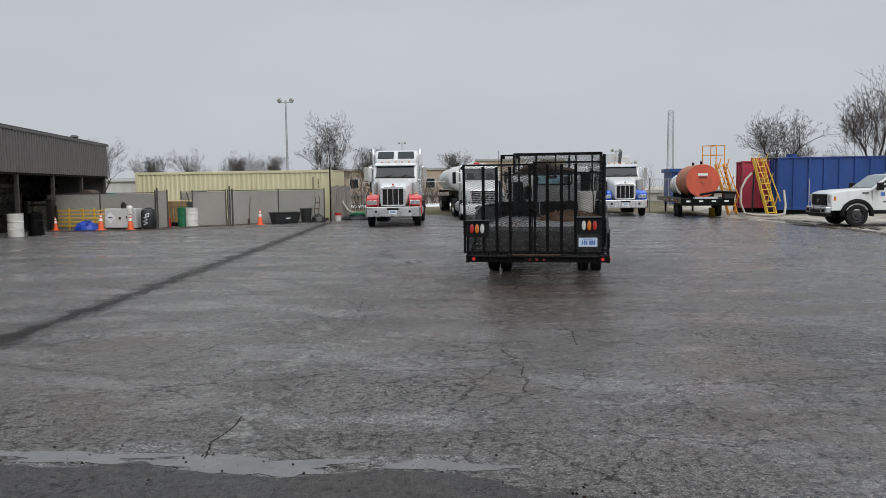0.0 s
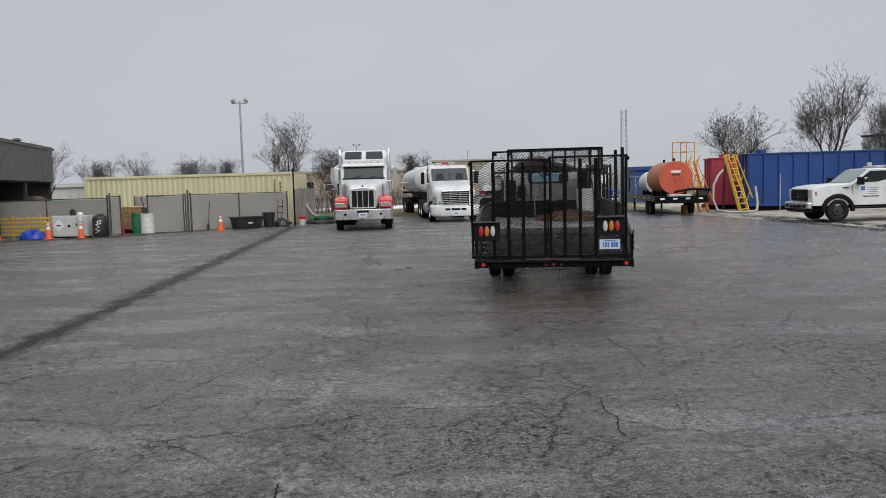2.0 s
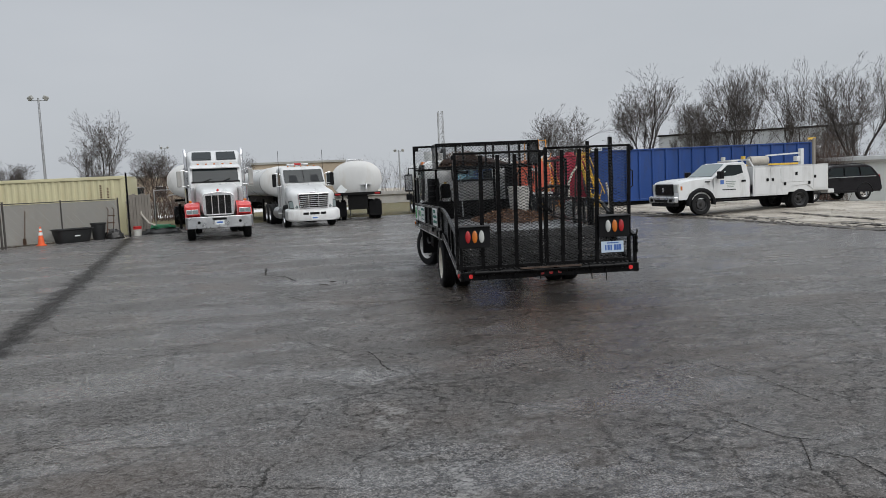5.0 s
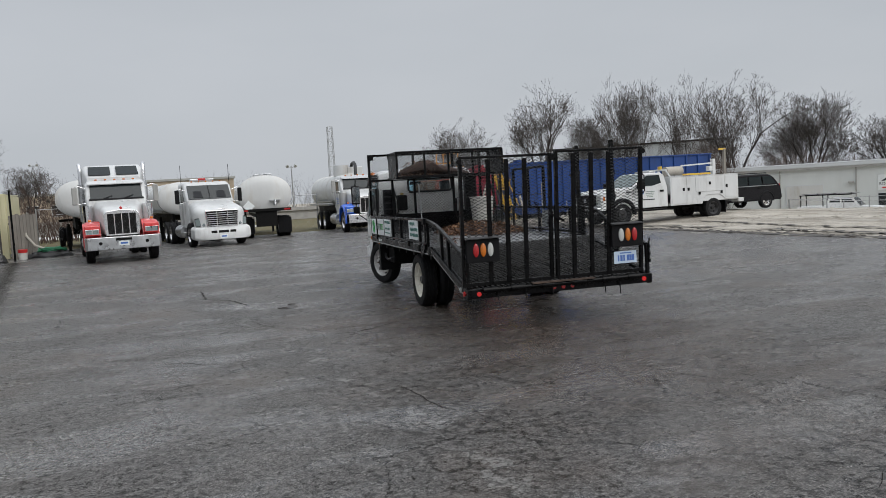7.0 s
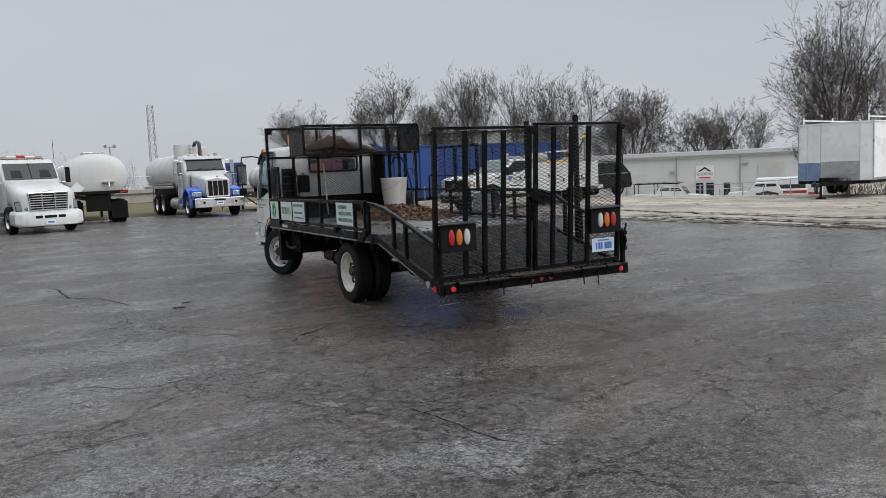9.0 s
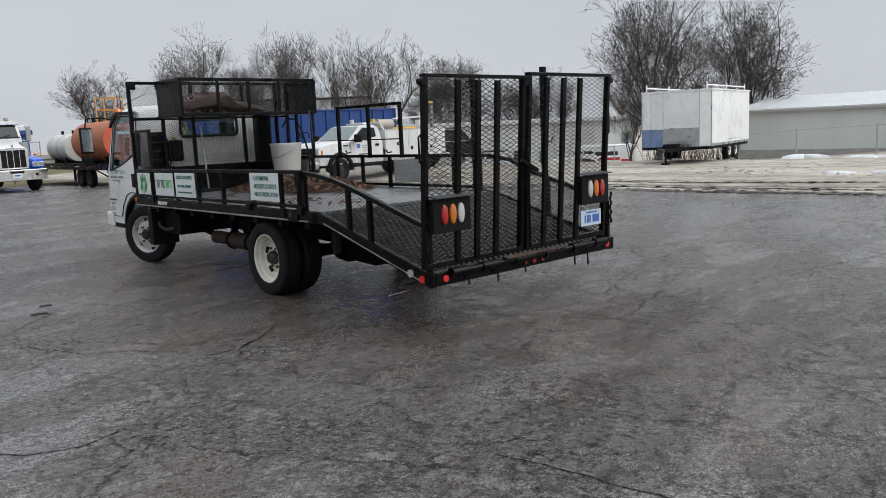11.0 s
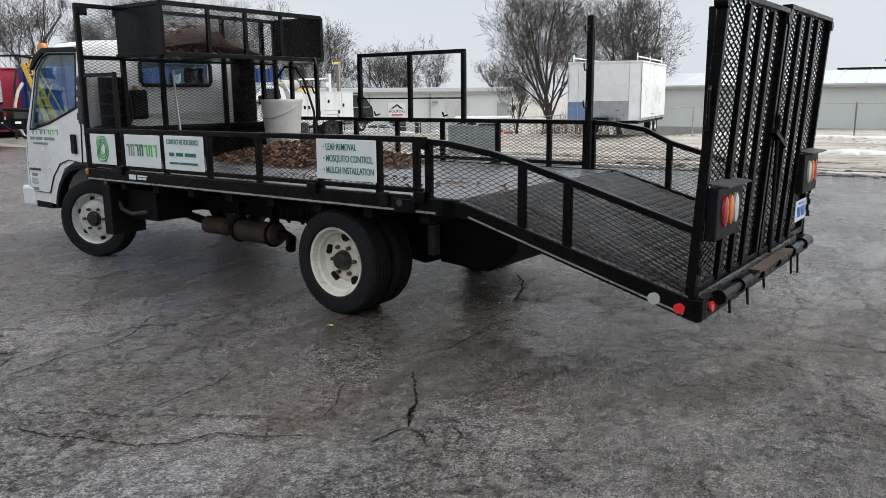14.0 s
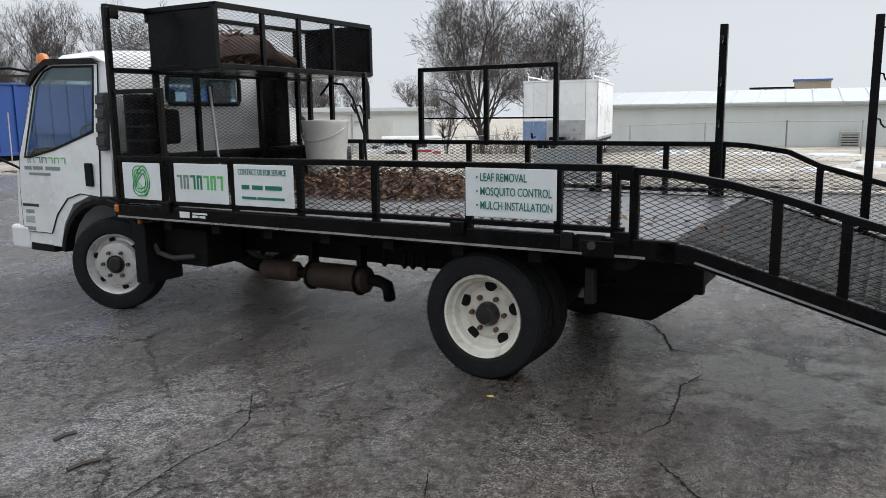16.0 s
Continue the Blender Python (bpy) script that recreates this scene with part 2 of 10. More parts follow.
ROOFWHITE = surface("white_metal_roof", (0.56, 0.58, 0.59), 0.5, var=0.06, big=0.5)
TRIMGREY = surface("dull_trim_metal", (0.36, 0.36, 0.34), 0.5, 0.2, var=0.15, big=2)
TANBRICK = surface("tan_brick_wall", (0.40, 0.33, 0.25), 0.85, var=0.2, big=0.5, fine=18)
FARGREY = surface("distant_grey_siding", (0.36, 0.38, 0.39), 0.7, var=0.12, big=0.3, fine=5)
CONCRETE = surface("stained_concrete", (0.36, 0.35, 0.33), 0.8, var=0.2, big=1.5, stain=(0.2, 0.19, 0.17), amount=0.4)
SNOW = surface("old_snow", (0.66, 0.67, 0.68), 0.7, var=0.1, big=3, stain=(0.55, 0.54, 0.5), amount=0.3, bump=0.4)
BARK = surface("bare_tree_bark", (0.048, 0.042, 0.038), 0.9, var=0.35, big=5, fine=30, bump=0.3)
TWIG = surface("bare_twigs", (0.078, 0.067, 0.061), 0.9, var=0.3, big=2, bump=0.0)
TWIGRED = surface("reddish_brush_twigs", (0.10, 0.066, 0.053), 0.9, var=0.3, big=2, bump=0.0)
SLATPALE = surface("pale_fence_slat_edges", (0.44, 0.43, 0.40), 0.6, var=0.2, big=1.5)
POSTDARK = surface("weathered_dark_steel", (0.075, 0.07, 0.065), 0.55, 0.2, var=0.4, big=5, stain=(0.10, 0.06, 0.035), amount=0.4)
LITTER = surface("wet_leaf_litter", (0.045, 0.033, 0.022), 0.75, var=0.6, big=6, stain=(0.13, 0.085, 0.04), amount=0.5, bump=0.0)
TEAL = surface("faded_teal_paint", (0.12, 0.36, 0.31), 0.5, var=0.2, big=3)
OIL = surface("dark_machine_grease", (0.02, 0.019, 0.018), 0.4, var=0.4, big=8)
SUVPAINT = surface("black_car_paint", (0.008, 0.007, 0.008), 0.2, var=0.2, big=1, bump=0.0, coat=0.0, spec=0.22)


def leaf_material():
    m = bpy.data.materials.new("dry_fallen_leaves")
    t, p = nodes_of(m)
    g = t.nodes.new("ShaderNodeNewGeometry").outputs["Random Per Island"]
    r = t.nodes.new("ShaderNodeValToRGB")
    e = r.color_ramp.elements
    e[0].position, e[0].color = 0.0, (0.035, 0.019, 0.013, 1)
    e[1].position, e[1].color = 1.0, (0.22, 0.115, 0.05, 1)
    x = e.new(0.5)
    x.color = (0.10, 0.044, 0.022, 1)
    t.links.new(g, r.inputs[0])
    t.links.new(r.outputs[0], p.inputs["Base Color"])
    p.inputs["Roughness"].default_value = 0.6
    return m


LEAVES = leaf_material()


def asphalt_material(name="wet_worn_asphalt", gain=1.0, aged=1.0):
    """Open-grained asphalt; gain scales its tone, aged its cracks, seam, damp, painted truck shade and water."""
    m = bpy.data.materials.new(name)
    t, p = nodes_of(m)
    pos = t.nodes.new("ShaderNodeNewGeometry").outputs["Position"]
    # stones of the mix in two sizes, a broken mid-scale relief, and broad worn fields
    def cells(scale):
        v = t.nodes.new("ShaderNodeTexVoronoi")
        v.inputs["Scale"].default_value = scale
        t.links.new(pos, v.inputs["Vector"])
        c = t.nodes.new("ShaderNodeSeparateColor")
        t.links.new(v.outputs["Color"], c.inputs[0])
        return v.outputs["Distance"], c.outputs[0]
    dist, tone = cells(95.0)
    dist_b, tone_b = cells(40.0)
    relief = noise_fac(t, pos, 11.0, 9.0, 0.8, 0.37, 0.63)
    mid = noise_fac(t, pos, 1.7, 7.0, 0.70, 0.36, 0.64)
    big = noise_fac(t, pos, 0.26, 5.0, 0.55, 0.33, 0.66)
    mixed = math_node(t, "ADD", math_node(t, "MULTIPLY", relief, 0.24), math_node(t, "MULTIPLY", tone, 0.44))
    mixed = math_node(t, "ADD", mixed, math_node(t, "MULTIPLY", tone_b, 0.34))
    ramp = t.nodes.new("ShaderNodeValToRGB")
    e = ramp.color_ramp.elements
    e[0].position, e[0].color = 0.16, (0.016, 0.015, 0.0145, 1)
    e[1].position, e[1].color = 0.90, (0.47, 0.455, 0.44, 1)
    for at, v in ((0.34, 0.085), (0.50, 0.205), (0.66, 0.315)):
        x = e.new(at)
        x.color = (v * 1.05, v * 0.985, v * 0.93, 1)
    t.links.new(mixed, ramp.inputs[0])
    col = ramp.outputs[0]
    joint = t.nodes.new("ShaderNodeMapRange")       # dark binder between the stones
    joint.inputs["From Min"].default_value, joint.inputs["From Max"].default_value = 0.42, 0.72
    t.links.new(dist, joint.inputs["Value"])
    col = mixrgb(t, math_node(t, "MULTIPLY", joint.outputs[0], 0.55), col, (0.020, 0.018, 0.016))
    pit = math_node(t, "MULTIPLY", math_node(t, "LESS_THAN", dist_b, 0.26), math_node(t, "GREATER_THAN", tone_b, 0.72))
    col = mixrgb(t, math_node(t, "MULTIPLY", pit, 0.75), col, (0.018, 0.017, 0.016))
    col = mixrgb(t, math_node(t, "MULTIPLY", math_node(t, "SUBTRACT", 1.0, big), 0.14), col, (0.095, 0.092, 0.090))
    col = mixrgb(t, math_node(t, "MULTIPLY", mid, 0.20), col, (0.105, 0.101, 0.098))
    # crumbled hollows a few centimetres wide, thick in some fields and rare in others
    worn = noise_fac(t, pos, 0.62, 5.0, 0.65, 0.40, 0.62)
    spall = math_node(t, "ADD", noise_fac(t, scaled_vec(t, pos, (1.0, 0.75, 1.0)), 15.0, 6.0, 0.72, 0.545, 0.60), math_node(t, "MULTIPLY", noise_fac(t, pos, 34.0, 4.0, 0.7, 0.56, 0.62), 0.7))
    spall = math_node(t, "MULTIPLY", math_node(t, "MINIMUM", spall, 1.0), math_node(t, "ADD", 0.50, math_node(t, "MULTIPLY", worn, 0.45)))
    col = mixrgb(t, math_node(t, "MULTIPLY", spall, aged), col, (0.030, 0.027, 0.025))
    rusty = noise_fac(t, pos, 0.45, 4.0, 0.6, 0.50, 0.68)
    col = mixrgb(t, math_node(t, "MULTIPLY", rusty, 0.36), col, (0.165, 0.120, 0.090))
    # cracks: jagged cell edges, broken up so that only stretches of them show
    bend = t.nodes.new("ShaderNodeTexNoise")
    bend.inputs["Scale"].default_value, bend.inputs["Detail"].default_value = 5.0, 9.0
    bend.inputs["Roughness"].default_value = 0.78
    t.links.new(pos, bend.inputs["Vector"])
    off = t.nodes.new("ShaderNodeVectorMath")
    off.operation = "MULTIPLY_ADD"
    t.links.new(bend.outputs["Color"], off.inputs[0])
    off.inputs[1].default_value = (0.34, 0.34, 0.0)
    t.links.new(pos, off.inputs[2])
    # a paving joint down the middle of the yard, crazed on both sides and half filled with silt
    xyz = t.nodes.new("ShaderNodeSeparateXYZ")
    t.links.new(pos, xyz.inputs[0])
    along = xyz.outputs[1]
    run = math_node(t, "ADD", math_node(t, "MULTIPLY", math_node(t, "ADD", math_node(t, "MULTIPLY", along, -0.0006), -0.066), along), -0.85)
    fringe = math_node(t, "ABSOLUTE", math_node(t, "ADD", math_node(t, "SUBTRACT", xyz.outputs[0], run), math_node(t, "MULTIPLY", math_node(t, "SUBTRACT", noise_fac(t, pos, 1.9, 7.0, 0.7, 0.3, 0.7), 0.5), 0.55)))
    band = t.nodes.new("ShaderNodeMapRange")
    band.inputs["From Min"].default_value, band.inputs["From Max"].default_value = 0.42, 0.10
    t.links.new(fringe, band.inputs["Value"])
    crazed = band.outputs[0]
    silt = math_node(t, "MULTIPLY", math_node(t, "LESS_THAN", fringe, 0.05), noise_fac(t, pos, 1.1, 3.0, 0.6, 0.46, 0.54))
    col = mixrgb(t, math_node(t, "MULTIPLY", silt, 0.55 * aged), col, (0.40, 0.39, 0.375))
    crack_sum = None
    for sc, wide, lo, hi, amp, seed in ((0.42, 0.0034, 0.43, 0.52, 0.9, 0.0), (1.15, 0.0072, 0.46, 0.56, 0.95, 7.0), (3.6, 0.028, 0.48, 0.58, 0.72, 13.0), (6.5, 0.042, 0.53, 0.62, 0.6, 23.0)):
        mp = t.nodes.new("ShaderNodeMapping")
        mp.inputs["Location"].default_value = (seed, seed * 0.7, 0)
        t.links.new(off.outputs[0], mp.inputs["Vector"])
        v = t.nodes.new("ShaderNodeTexVoronoi")
        v.feature, v.inputs["Scale"].default_value = "DISTANCE_TO_EDGE", sc
        v.voronoi_dimensions = "2D"
        t.links.new(mp.outputs[0], v.inputs["Vector"])
        width = math_node(t, "MULTIPLY", noise_fac(t, pos, 9.0, 3.0, 0.6, 0.3, 0.7), wide * 2.0)
        line = math_node(t, "LESS_THAN", v.outputs["Distance"], width)
        part_mask = noise_fac(t, mp.outputs[0], 0.42, 4.0, 0.6, lo, hi)
        if sc > 2.0:
            part_mask = math_node(t, "MAXIMUM", part_mask, math_node(t, "MULTIPLY", crazed, 0.9))
        c = math_node(t, "MULTIPLY", math_node(t, "MULTIPLY", line, part_mask), amp)
        crack_sum = c if crack_sum is None else math_node(t, "MAXIMUM", crack_sum, c)
    crack_sum = math_node(t, "MULTIPLY", crack_sum, aged)
    col = mixrgb(t, math_node(t, "MULTIPLY", crack_sum, 0.85), col, (0.012, 0.011, 0.010))
    # wet, oily stretch round the truck's parking place, with the truck's shade painted in
    spot_dist = t.nodes.new("ShaderNodeVectorMath")
    spot_dist.operation = "DISTANCE"
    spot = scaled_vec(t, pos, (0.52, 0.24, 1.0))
    t.links.new(spot, spot_dist.inputs[0])
    spot_dist.inputs[1].default_value = (1.05 * 0.52, 13.5 * 0.24, 0.0)
    ragged = math_node(t, "ADD", spot_dist.outputs["Value"], math_node(t, "MULTIPLY", math_node(t, "SUBTRACT", mid, 0.5), 0.55))
    damp_shade = t.nodes.new("ShaderNodeMapRange")
    damp_shade.inputs["From Min"].default_value, damp_shade.inputs["From Max"].default_value = 1.62, 0.50
    t.links.new(ragged, damp_shade.inputs["Value"])
    col = mixrgb(t, math_node(t, "MULTIPLY", damp_shade.outputs[0], aged), col, (0.52, 0.43, 0.37), "MULTIPLY")
    # the old open seam along the west of the yard: a bent line, dark and crumbling, with frayed sides
    bent = math_node(t, "ADD", math_node(t, "MULTIPLY", math_node(t, "ADD", math_node(t, "MULTIPLY", along, -0.00041), -0.0660), along), -4.59)
    strand = noise_fac(t, scaled_vec(t, pos, (1.0, 0.30, 1.0)), 6.5, 8.0, 0.74, 0.3, 0.7)
    fray = math_node(t, "MULTIPLY", math_node(t, "SUBTRACT", mid, 0.5), 0.16)
    gap = math_node(t, "ABSOLUTE", math_node(t, "ADD", math_node(t, "SUBTRACT", xyz.outputs[0], bent), fray))
    crumbly = math_node(t, "ADD", gap, math_node(t, "MULTIPLY", math_node(t, "SUBTRACT", strand, 0.5), 0.42))
    seam = t.nodes.new("ShaderNodeMapRange")
    seam.inputs["From Min"].default_value, seam.inputs["From Max"].default_value = 0.30, 0.17
    t.links.new(crumbly, seam.inputs["Value"])
    core = math_node(t, "LESS_THAN", crumbly, 0.11)
    reach = math_node(t, "LESS_THAN", along, 37.8)
    seam_dark = math_node(t, "MULTIPLY", math_node(t, "MAXIMUM", math_node(t, "MULTIPLY", seam.outputs[0], 0.78), core), math_node(t, "MULTIPLY", reach, 0.97 * aged))
    stone = mixrgb(t, 0.92, col, (0.013, 0.0115, 0.011))
    col = mixrgb(t, seam_dark, col, stone)
    halo = t.nodes.new("ShaderNodeMapRange")       # the damp, dirty ground on both sides of it
    halo.inputs["From Min"].default_value, halo.inputs["From Max"].default_value = 0.75, 0.15
    t.links.new(gap, halo.inputs["Value"])
    col = mixrgb(t, math_node(t, "MULTIPLY", math_node(t, "MULTIPLY", halo.outputs[0], reach), math_node(t, "MULTIPLY", noise_fac(t, pos, 3.0, 6.0, 0.7, 0.42, 0.60), 0.55 * aged)), col, (0.05, 0.045, 0.042))
    # gravel and dried mud dragged in from the unpaved side
    rim = math_node(t, "ADD", xyz.outputs[0], math_node(t, "MULTIPLY", math_node(t, "SUBTRACT", noise_fac(t, pos, 0.8, 6.0, 0.65, 0.3, 0.7), 0.5), 1.6))
    grit = t.nodes.new("ShaderNodeMapRange")
    grit.inputs["From Min"].default_value, grit.inputs["From Max"].default_value = 12.75, 13.5
    t.links.new(rim, grit.inputs["Value"])
    gritty = math_node(t, "MULTIPLY", grit.outputs[0], 0.88 * aged)
    muddy = math_node(t, "MULTIPLY", math_node(t, "MULTIPLY", grit.outputs[0], math_node(t, "SUBTRACT", 1.0, grit.outputs[0])), 3.0 * aged)
    dirt = mixrgb(t, noise_fac(t, pos, 14.0, 6.0, 0.75, 0.3, 0.7), (0.17, 0.145, 0.115), (0.44, 0.40, 0.34))
    dirt = mixrgb(t, math_node(t, "MULTIPLY", mid, 0.6), dirt, (0.23, 0.195, 0.155))
    col = mixrgb(t, gritty, col, dirt)
    col = mixrgb(t, math_node(t, "MULTIPLY", muddy, 0.75), col, (0.055, 0.042, 0.032))
    if gain != 1.0:
        col = mixrgb(t, 1.0, col, (gain, gain, gain), "MULTIPLY")
    # wetness: broad damp fields and long shallow films of water
    stretch = scaled_vec(t, pos, (0.42, 0.9, 1.0))
    wet = math_node(t, "MULTIPLY", noise_fac(t, stretch, 1.0, 7.0, 0.66, 0.49, 0.60), aged)
    pool = math_node(t, "MULTIPLY", damp_shade.outputs[0], noise_fac(t, stretch, 2.3, 6.0, 0.65, 0.42, 0.58))
    wet = math_node(t, "MAXIMUM", wet, math_node(t, "MULTIPLY", pool, aged))
    # rain water standing in the hollow under the ramp
    hollow = t.nodes.new("ShaderNodeVectorMath")
    hollow.operation = "DISTANCE"
    t.links.new(scaled_vec(t, pos, (1.0, 0.8, 1.0)), hollow.inputs[0])
    hollow.inputs[1].default_value = (1.18, 14.2 * 0.8, 0.0)
    brim = math_node(t, "ADD", hollow.outputs["Value"], math_node(t, "MULTIPLY", math_node(t, "SUBTRACT", noise_fac(t, pos, 2.6, 6.0, 0.62, 0.3, 0.7), 0.5), 1.3))
    film = t.nodes.new("ShaderNodeMapRange")
    film.inputs["From Min"].default_value, film.inputs["From Max"].default_value = 0.88, 0.50
    t.links.new(brim, film.inputs["Value"])
    wet = math_node(t, "MAXIMUM", wet, math_node(t, "MULTIPLY", film.outputs[0], aged))
    # run-off gathers along the low eastern side
    low = t.nodes.new("ShaderNodeMapRange")
    low.inputs["From Min"].default_value, low.inputs["From Max"].default_value = 5.5, 10.0
    t.links.new(xyz.outputs[0], low.inputs["Value"])
    wet = math_node(t, "MAXIMUM", wet, math_node(t, "MULTIPLY", math_node(t, "MULTIPLY", low.outputs[0], noise_fac(t, stretch, 0.8, 7.0, 0.66, 0.36, 0.54)), aged))
    wet = math_node(t, "MULTIPLY", wet, math_node(t, "SUBTRACT", 1.0, math_node(t, "MAXIMUM", seam_dark, gritty)))
    # pale bluish tint over wet areas: silt film with the sky's sheen painted in
    col = mixrgb(t, math_node(t, "MULTIPLY", math_node(t, "MULTIPLY", wet, math_node(t, "SUBTRACT", 1.0, damp_shade.outputs[0])), 0.28), col, (0.22, 0.227, 0.24))
    t.links.new(col, p.inputs["Base Color"])
    damp = noise_fac(t, pos, 3.1, 6.0, 0.7, 0.36, 0.64)
    rough = math_node(t, "SUBTRACT", 0.40, math_node(t, "MULTIPLY", wet, 0.24))
    rough = math_node(t, "SUBTRACT", rough, math_node(t, "MULTIPLY", damp, 0.08))
    rough = math_node(t, "SUBTRACT", rough, math_node(t, "MULTIPLY", film.outputs[0], 0.10 * aged))
    t.links.new(rough, p.inputs["Roughness"])
    sheen_shade = math_node(t, "MAXIMUM", math_node(t, "MAXIMUM", spall, crack_sum), seam_dark)       # painted occlusion: sky sheen masked out of hollows, cracks and seam
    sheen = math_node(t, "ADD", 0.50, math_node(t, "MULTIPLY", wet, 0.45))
    t.links.new(math_node(t, "MULTIPLY", sheen, math_node(t, "SUBTRACT", 1.0, math_node(t, "MULTIPLY", sheen_shade, 0.9))), p.inputs["Specular IOR Level"])
    h = math_node(t, "ADD", math_node(t, "MULTIPLY", relief, 0.6), math_node(t, "MULTIPLY", dist, -1.5))
    h = math_node(t, "SUBTRACT", h, math_node(t, "MULTIPLY", pit, 0.5))
    h = math_node(t, "SUBTRACT", h, math_node(t, "MULTIPLY", crack_sum, 1.0))
    h = math_node(t, "SUBTRACT", h, math_node(t, "MULTIPLY", spall, 0.45))
    h = math_node(t, "MULTIPLY", h, math_node(t, "SUBTRACT", 1.0, math_node(t, "MULTIPLY", wet, 0.60)))
    bump_to(t, p, h, 1.0, 0.013)
    return m


def earth_material():
    m = bpy.data.materials.new("gravel_dirt_and_grass")
    t, p = nodes_of(m)
    pos = t.nodes.new("ShaderNodeNewGeometry").outputs["Position"]
    a = noise_fac(t, pos, 0.5, 6.0, 0.6)
    b = noise_fac(t, pos, 26.0, 4.0, 0.7)
    track = noise_fac(t, scaled_vec(t, pos, (0.5, 0.06, 1)), 1.6, 4.0, 0.6, 0.45, 0.62)
    gravel = mixrgb(t, a, (0.50, 0.45, 0.375), (0.67, 0.625, 0.55))
    clod = noise_fac(t, scaled_vec(t, pos, (1.0, 0.45, 1.0)), 2.2, 9.0, 0.80, 0.47, 0.57)
    gravel = mixrgb(t, math_node(t, "MULTIPLY", clod, 0.50), gravel, (0.17, 0.142, 0.110))
    gravel = mixrgb(t, math_node(t, "MULTIPLY", b, 0.34), gravel, (0.13, 0.115, 0.095))
    pale = noise_fac(t, pos, 7.0, 6.0, 0.75, 0.58, 0.66)
    gravel = mixrgb(t, math_node(t, "MULTIPLY", pale, 0.6), gravel, (0.62, 0.60, 0.56))
    gravel = mixrgb(t, math_node(t, "MULTIPLY", track, 0.40), gravel, (0.10, 0.084, 0.066))
    grass = mixrgb(t, a, (0.20, 0.155, 0.075), (0.115, 0.115, 0.045))
    grass = mixrgb(t, math_node(t, "MULTIPLY", b, 0.5), grass, (0.07, 0.06, 0.03))
    sep = t.nodes.new("ShaderNodeSeparateXYZ")
    t.links.new(pos, sep.inputs[0])
    edge = math_node(t, "ADD", sep.outputs[1], math_node(t, "MULTIPLY", a, 1.5))
    back = math_node(t, "GREATER_THAN", edge, 47.8)
    left = math_node(t, "LESS_THAN", sep.outputs[0], 13.0)
    far = math_node(t, "MULTIPLY", math_node(t, "GREATER_THAN", edge, 61.0), math_node(t, "LESS_THAN", sep.outputs[0], 42.0))
    g = math_node(t, "MAXIMUM", math_node(t, "MULTIPLY", back, left), far)
    col = mixrgb(t, g, gravel, grass)
    # churned wet mud where wheels leave the asphalt
    verge = t.nodes.new("ShaderNodeMapRange")
    verge.inputs["From Min"].default_value, verge.inputs["From Max"].default_value = 16.6, 14.6
    ruts = noise_fac(t, scaled_vec(t, pos, (1.6, 0.12, 1)), 2.2, 5.0, 0.65, 0.40, 0.62)
    t.links.new(math_node(t, "ADD", sep.outputs[0], math_node(t, "MULTIPLY", a, 1.2)), verge.inputs["Value"])
    mud = math_node(t, "MULTIPLY", math_node(t, "MULTIPLY", verge.outputs[0], ruts), math_node(t, "SUBTRACT", 1.0, g))
    col = mixrgb(t, math_node(t, "MULTIPLY", mud, 0.8), col, (0.07, 0.06, 0.048))
    t.links.new(col, p.inputs["Base Color"])
    p.inputs["Roughness"].default_value = 0.8
    bump_to(t, p, math_node(t, "SUBTRACT", b, math_node(t, "MULTIPLY", clod, 1.0)), 0.55, 0.03)
    return m


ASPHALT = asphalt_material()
EARTH = earth_material()
PATCH = asphalt_material("dark_fresh_asphalt_patch", 0.36, 0.0)
RUSTDARK = surface("sooty_exhaust_steel", (0.075, 0.05, 0.038), 0.7, 0.2, var=0.5, big=7, stain=(0.11, 0.06, 0.035), amount=0.4, bump=0.2)
CRACKFILL = surface("dark_open_crack", (0.016, 0.014, 0.012), 0.85, var=0.6, big=14, stain=(0.09, 0.083, 0.076), amount=0.6, bump=0.4, spec=0.08)
PALECRACK = surface("pale_silt_in_crack", (0.36, 0.35, 0.34), 0.6, var=0.3, big=8, bump=0.3)
PUDDLE = surface("silty_standing_water", (0.125, 0.121, 0.118), 0.26, var=0.25, big=3, stain=(0.06, 0.056, 0.053), amount=0.7, bump=0.0)

# ---------------------------------------------------------------- building helpers
def finish(bm, mat, name, smooth=0.0):
    bmesh.ops.recalc_face_normals(bm, faces=bm.faces)
    me = bpy.data.meshes.new(name)
    bm.to_mesh(me)
    bm.free()
    me.materials.append(mat)
    if smooth:
        me.polygons.foreach_set("use_smooth", [True] * len(me.polygons))
        me.set_sharp_from_angle(angle=radians(smooth))
    return me


def part(name, bm, mat, parent=None, label="", bevel=0.0, smooth=0.0, m=None):
    """Links a bmesh (or a ready mesh) as one mesh object, under a thing or a part when one is given."""
    me = finish(bm, mat, name, smooth) if isinstance(bm, bmesh.types.BMesh) else bm
    ob = new(name, me)
    if parent is not None:
        ob.parent = parent
    if m is not None:
        ob.matrix_basis = m
    if label:
        ob["label"] = label
    if bevel:
        b = ob.modifiers.new("edge", "BEVEL")
        b.width, b.segments, b.limit_method, b.angle_limit = bevel, 2, "ANGLE", radians(35)
    return ob


def thing(name, m, label, category, group="", kind=""):
    ob = new(name)
    ob.empty_display_size = 0.2
    ob.matrix_basis = m
    return tagged(ob, label, category, group, kind)


def bmnew():
    return bmesh.new()


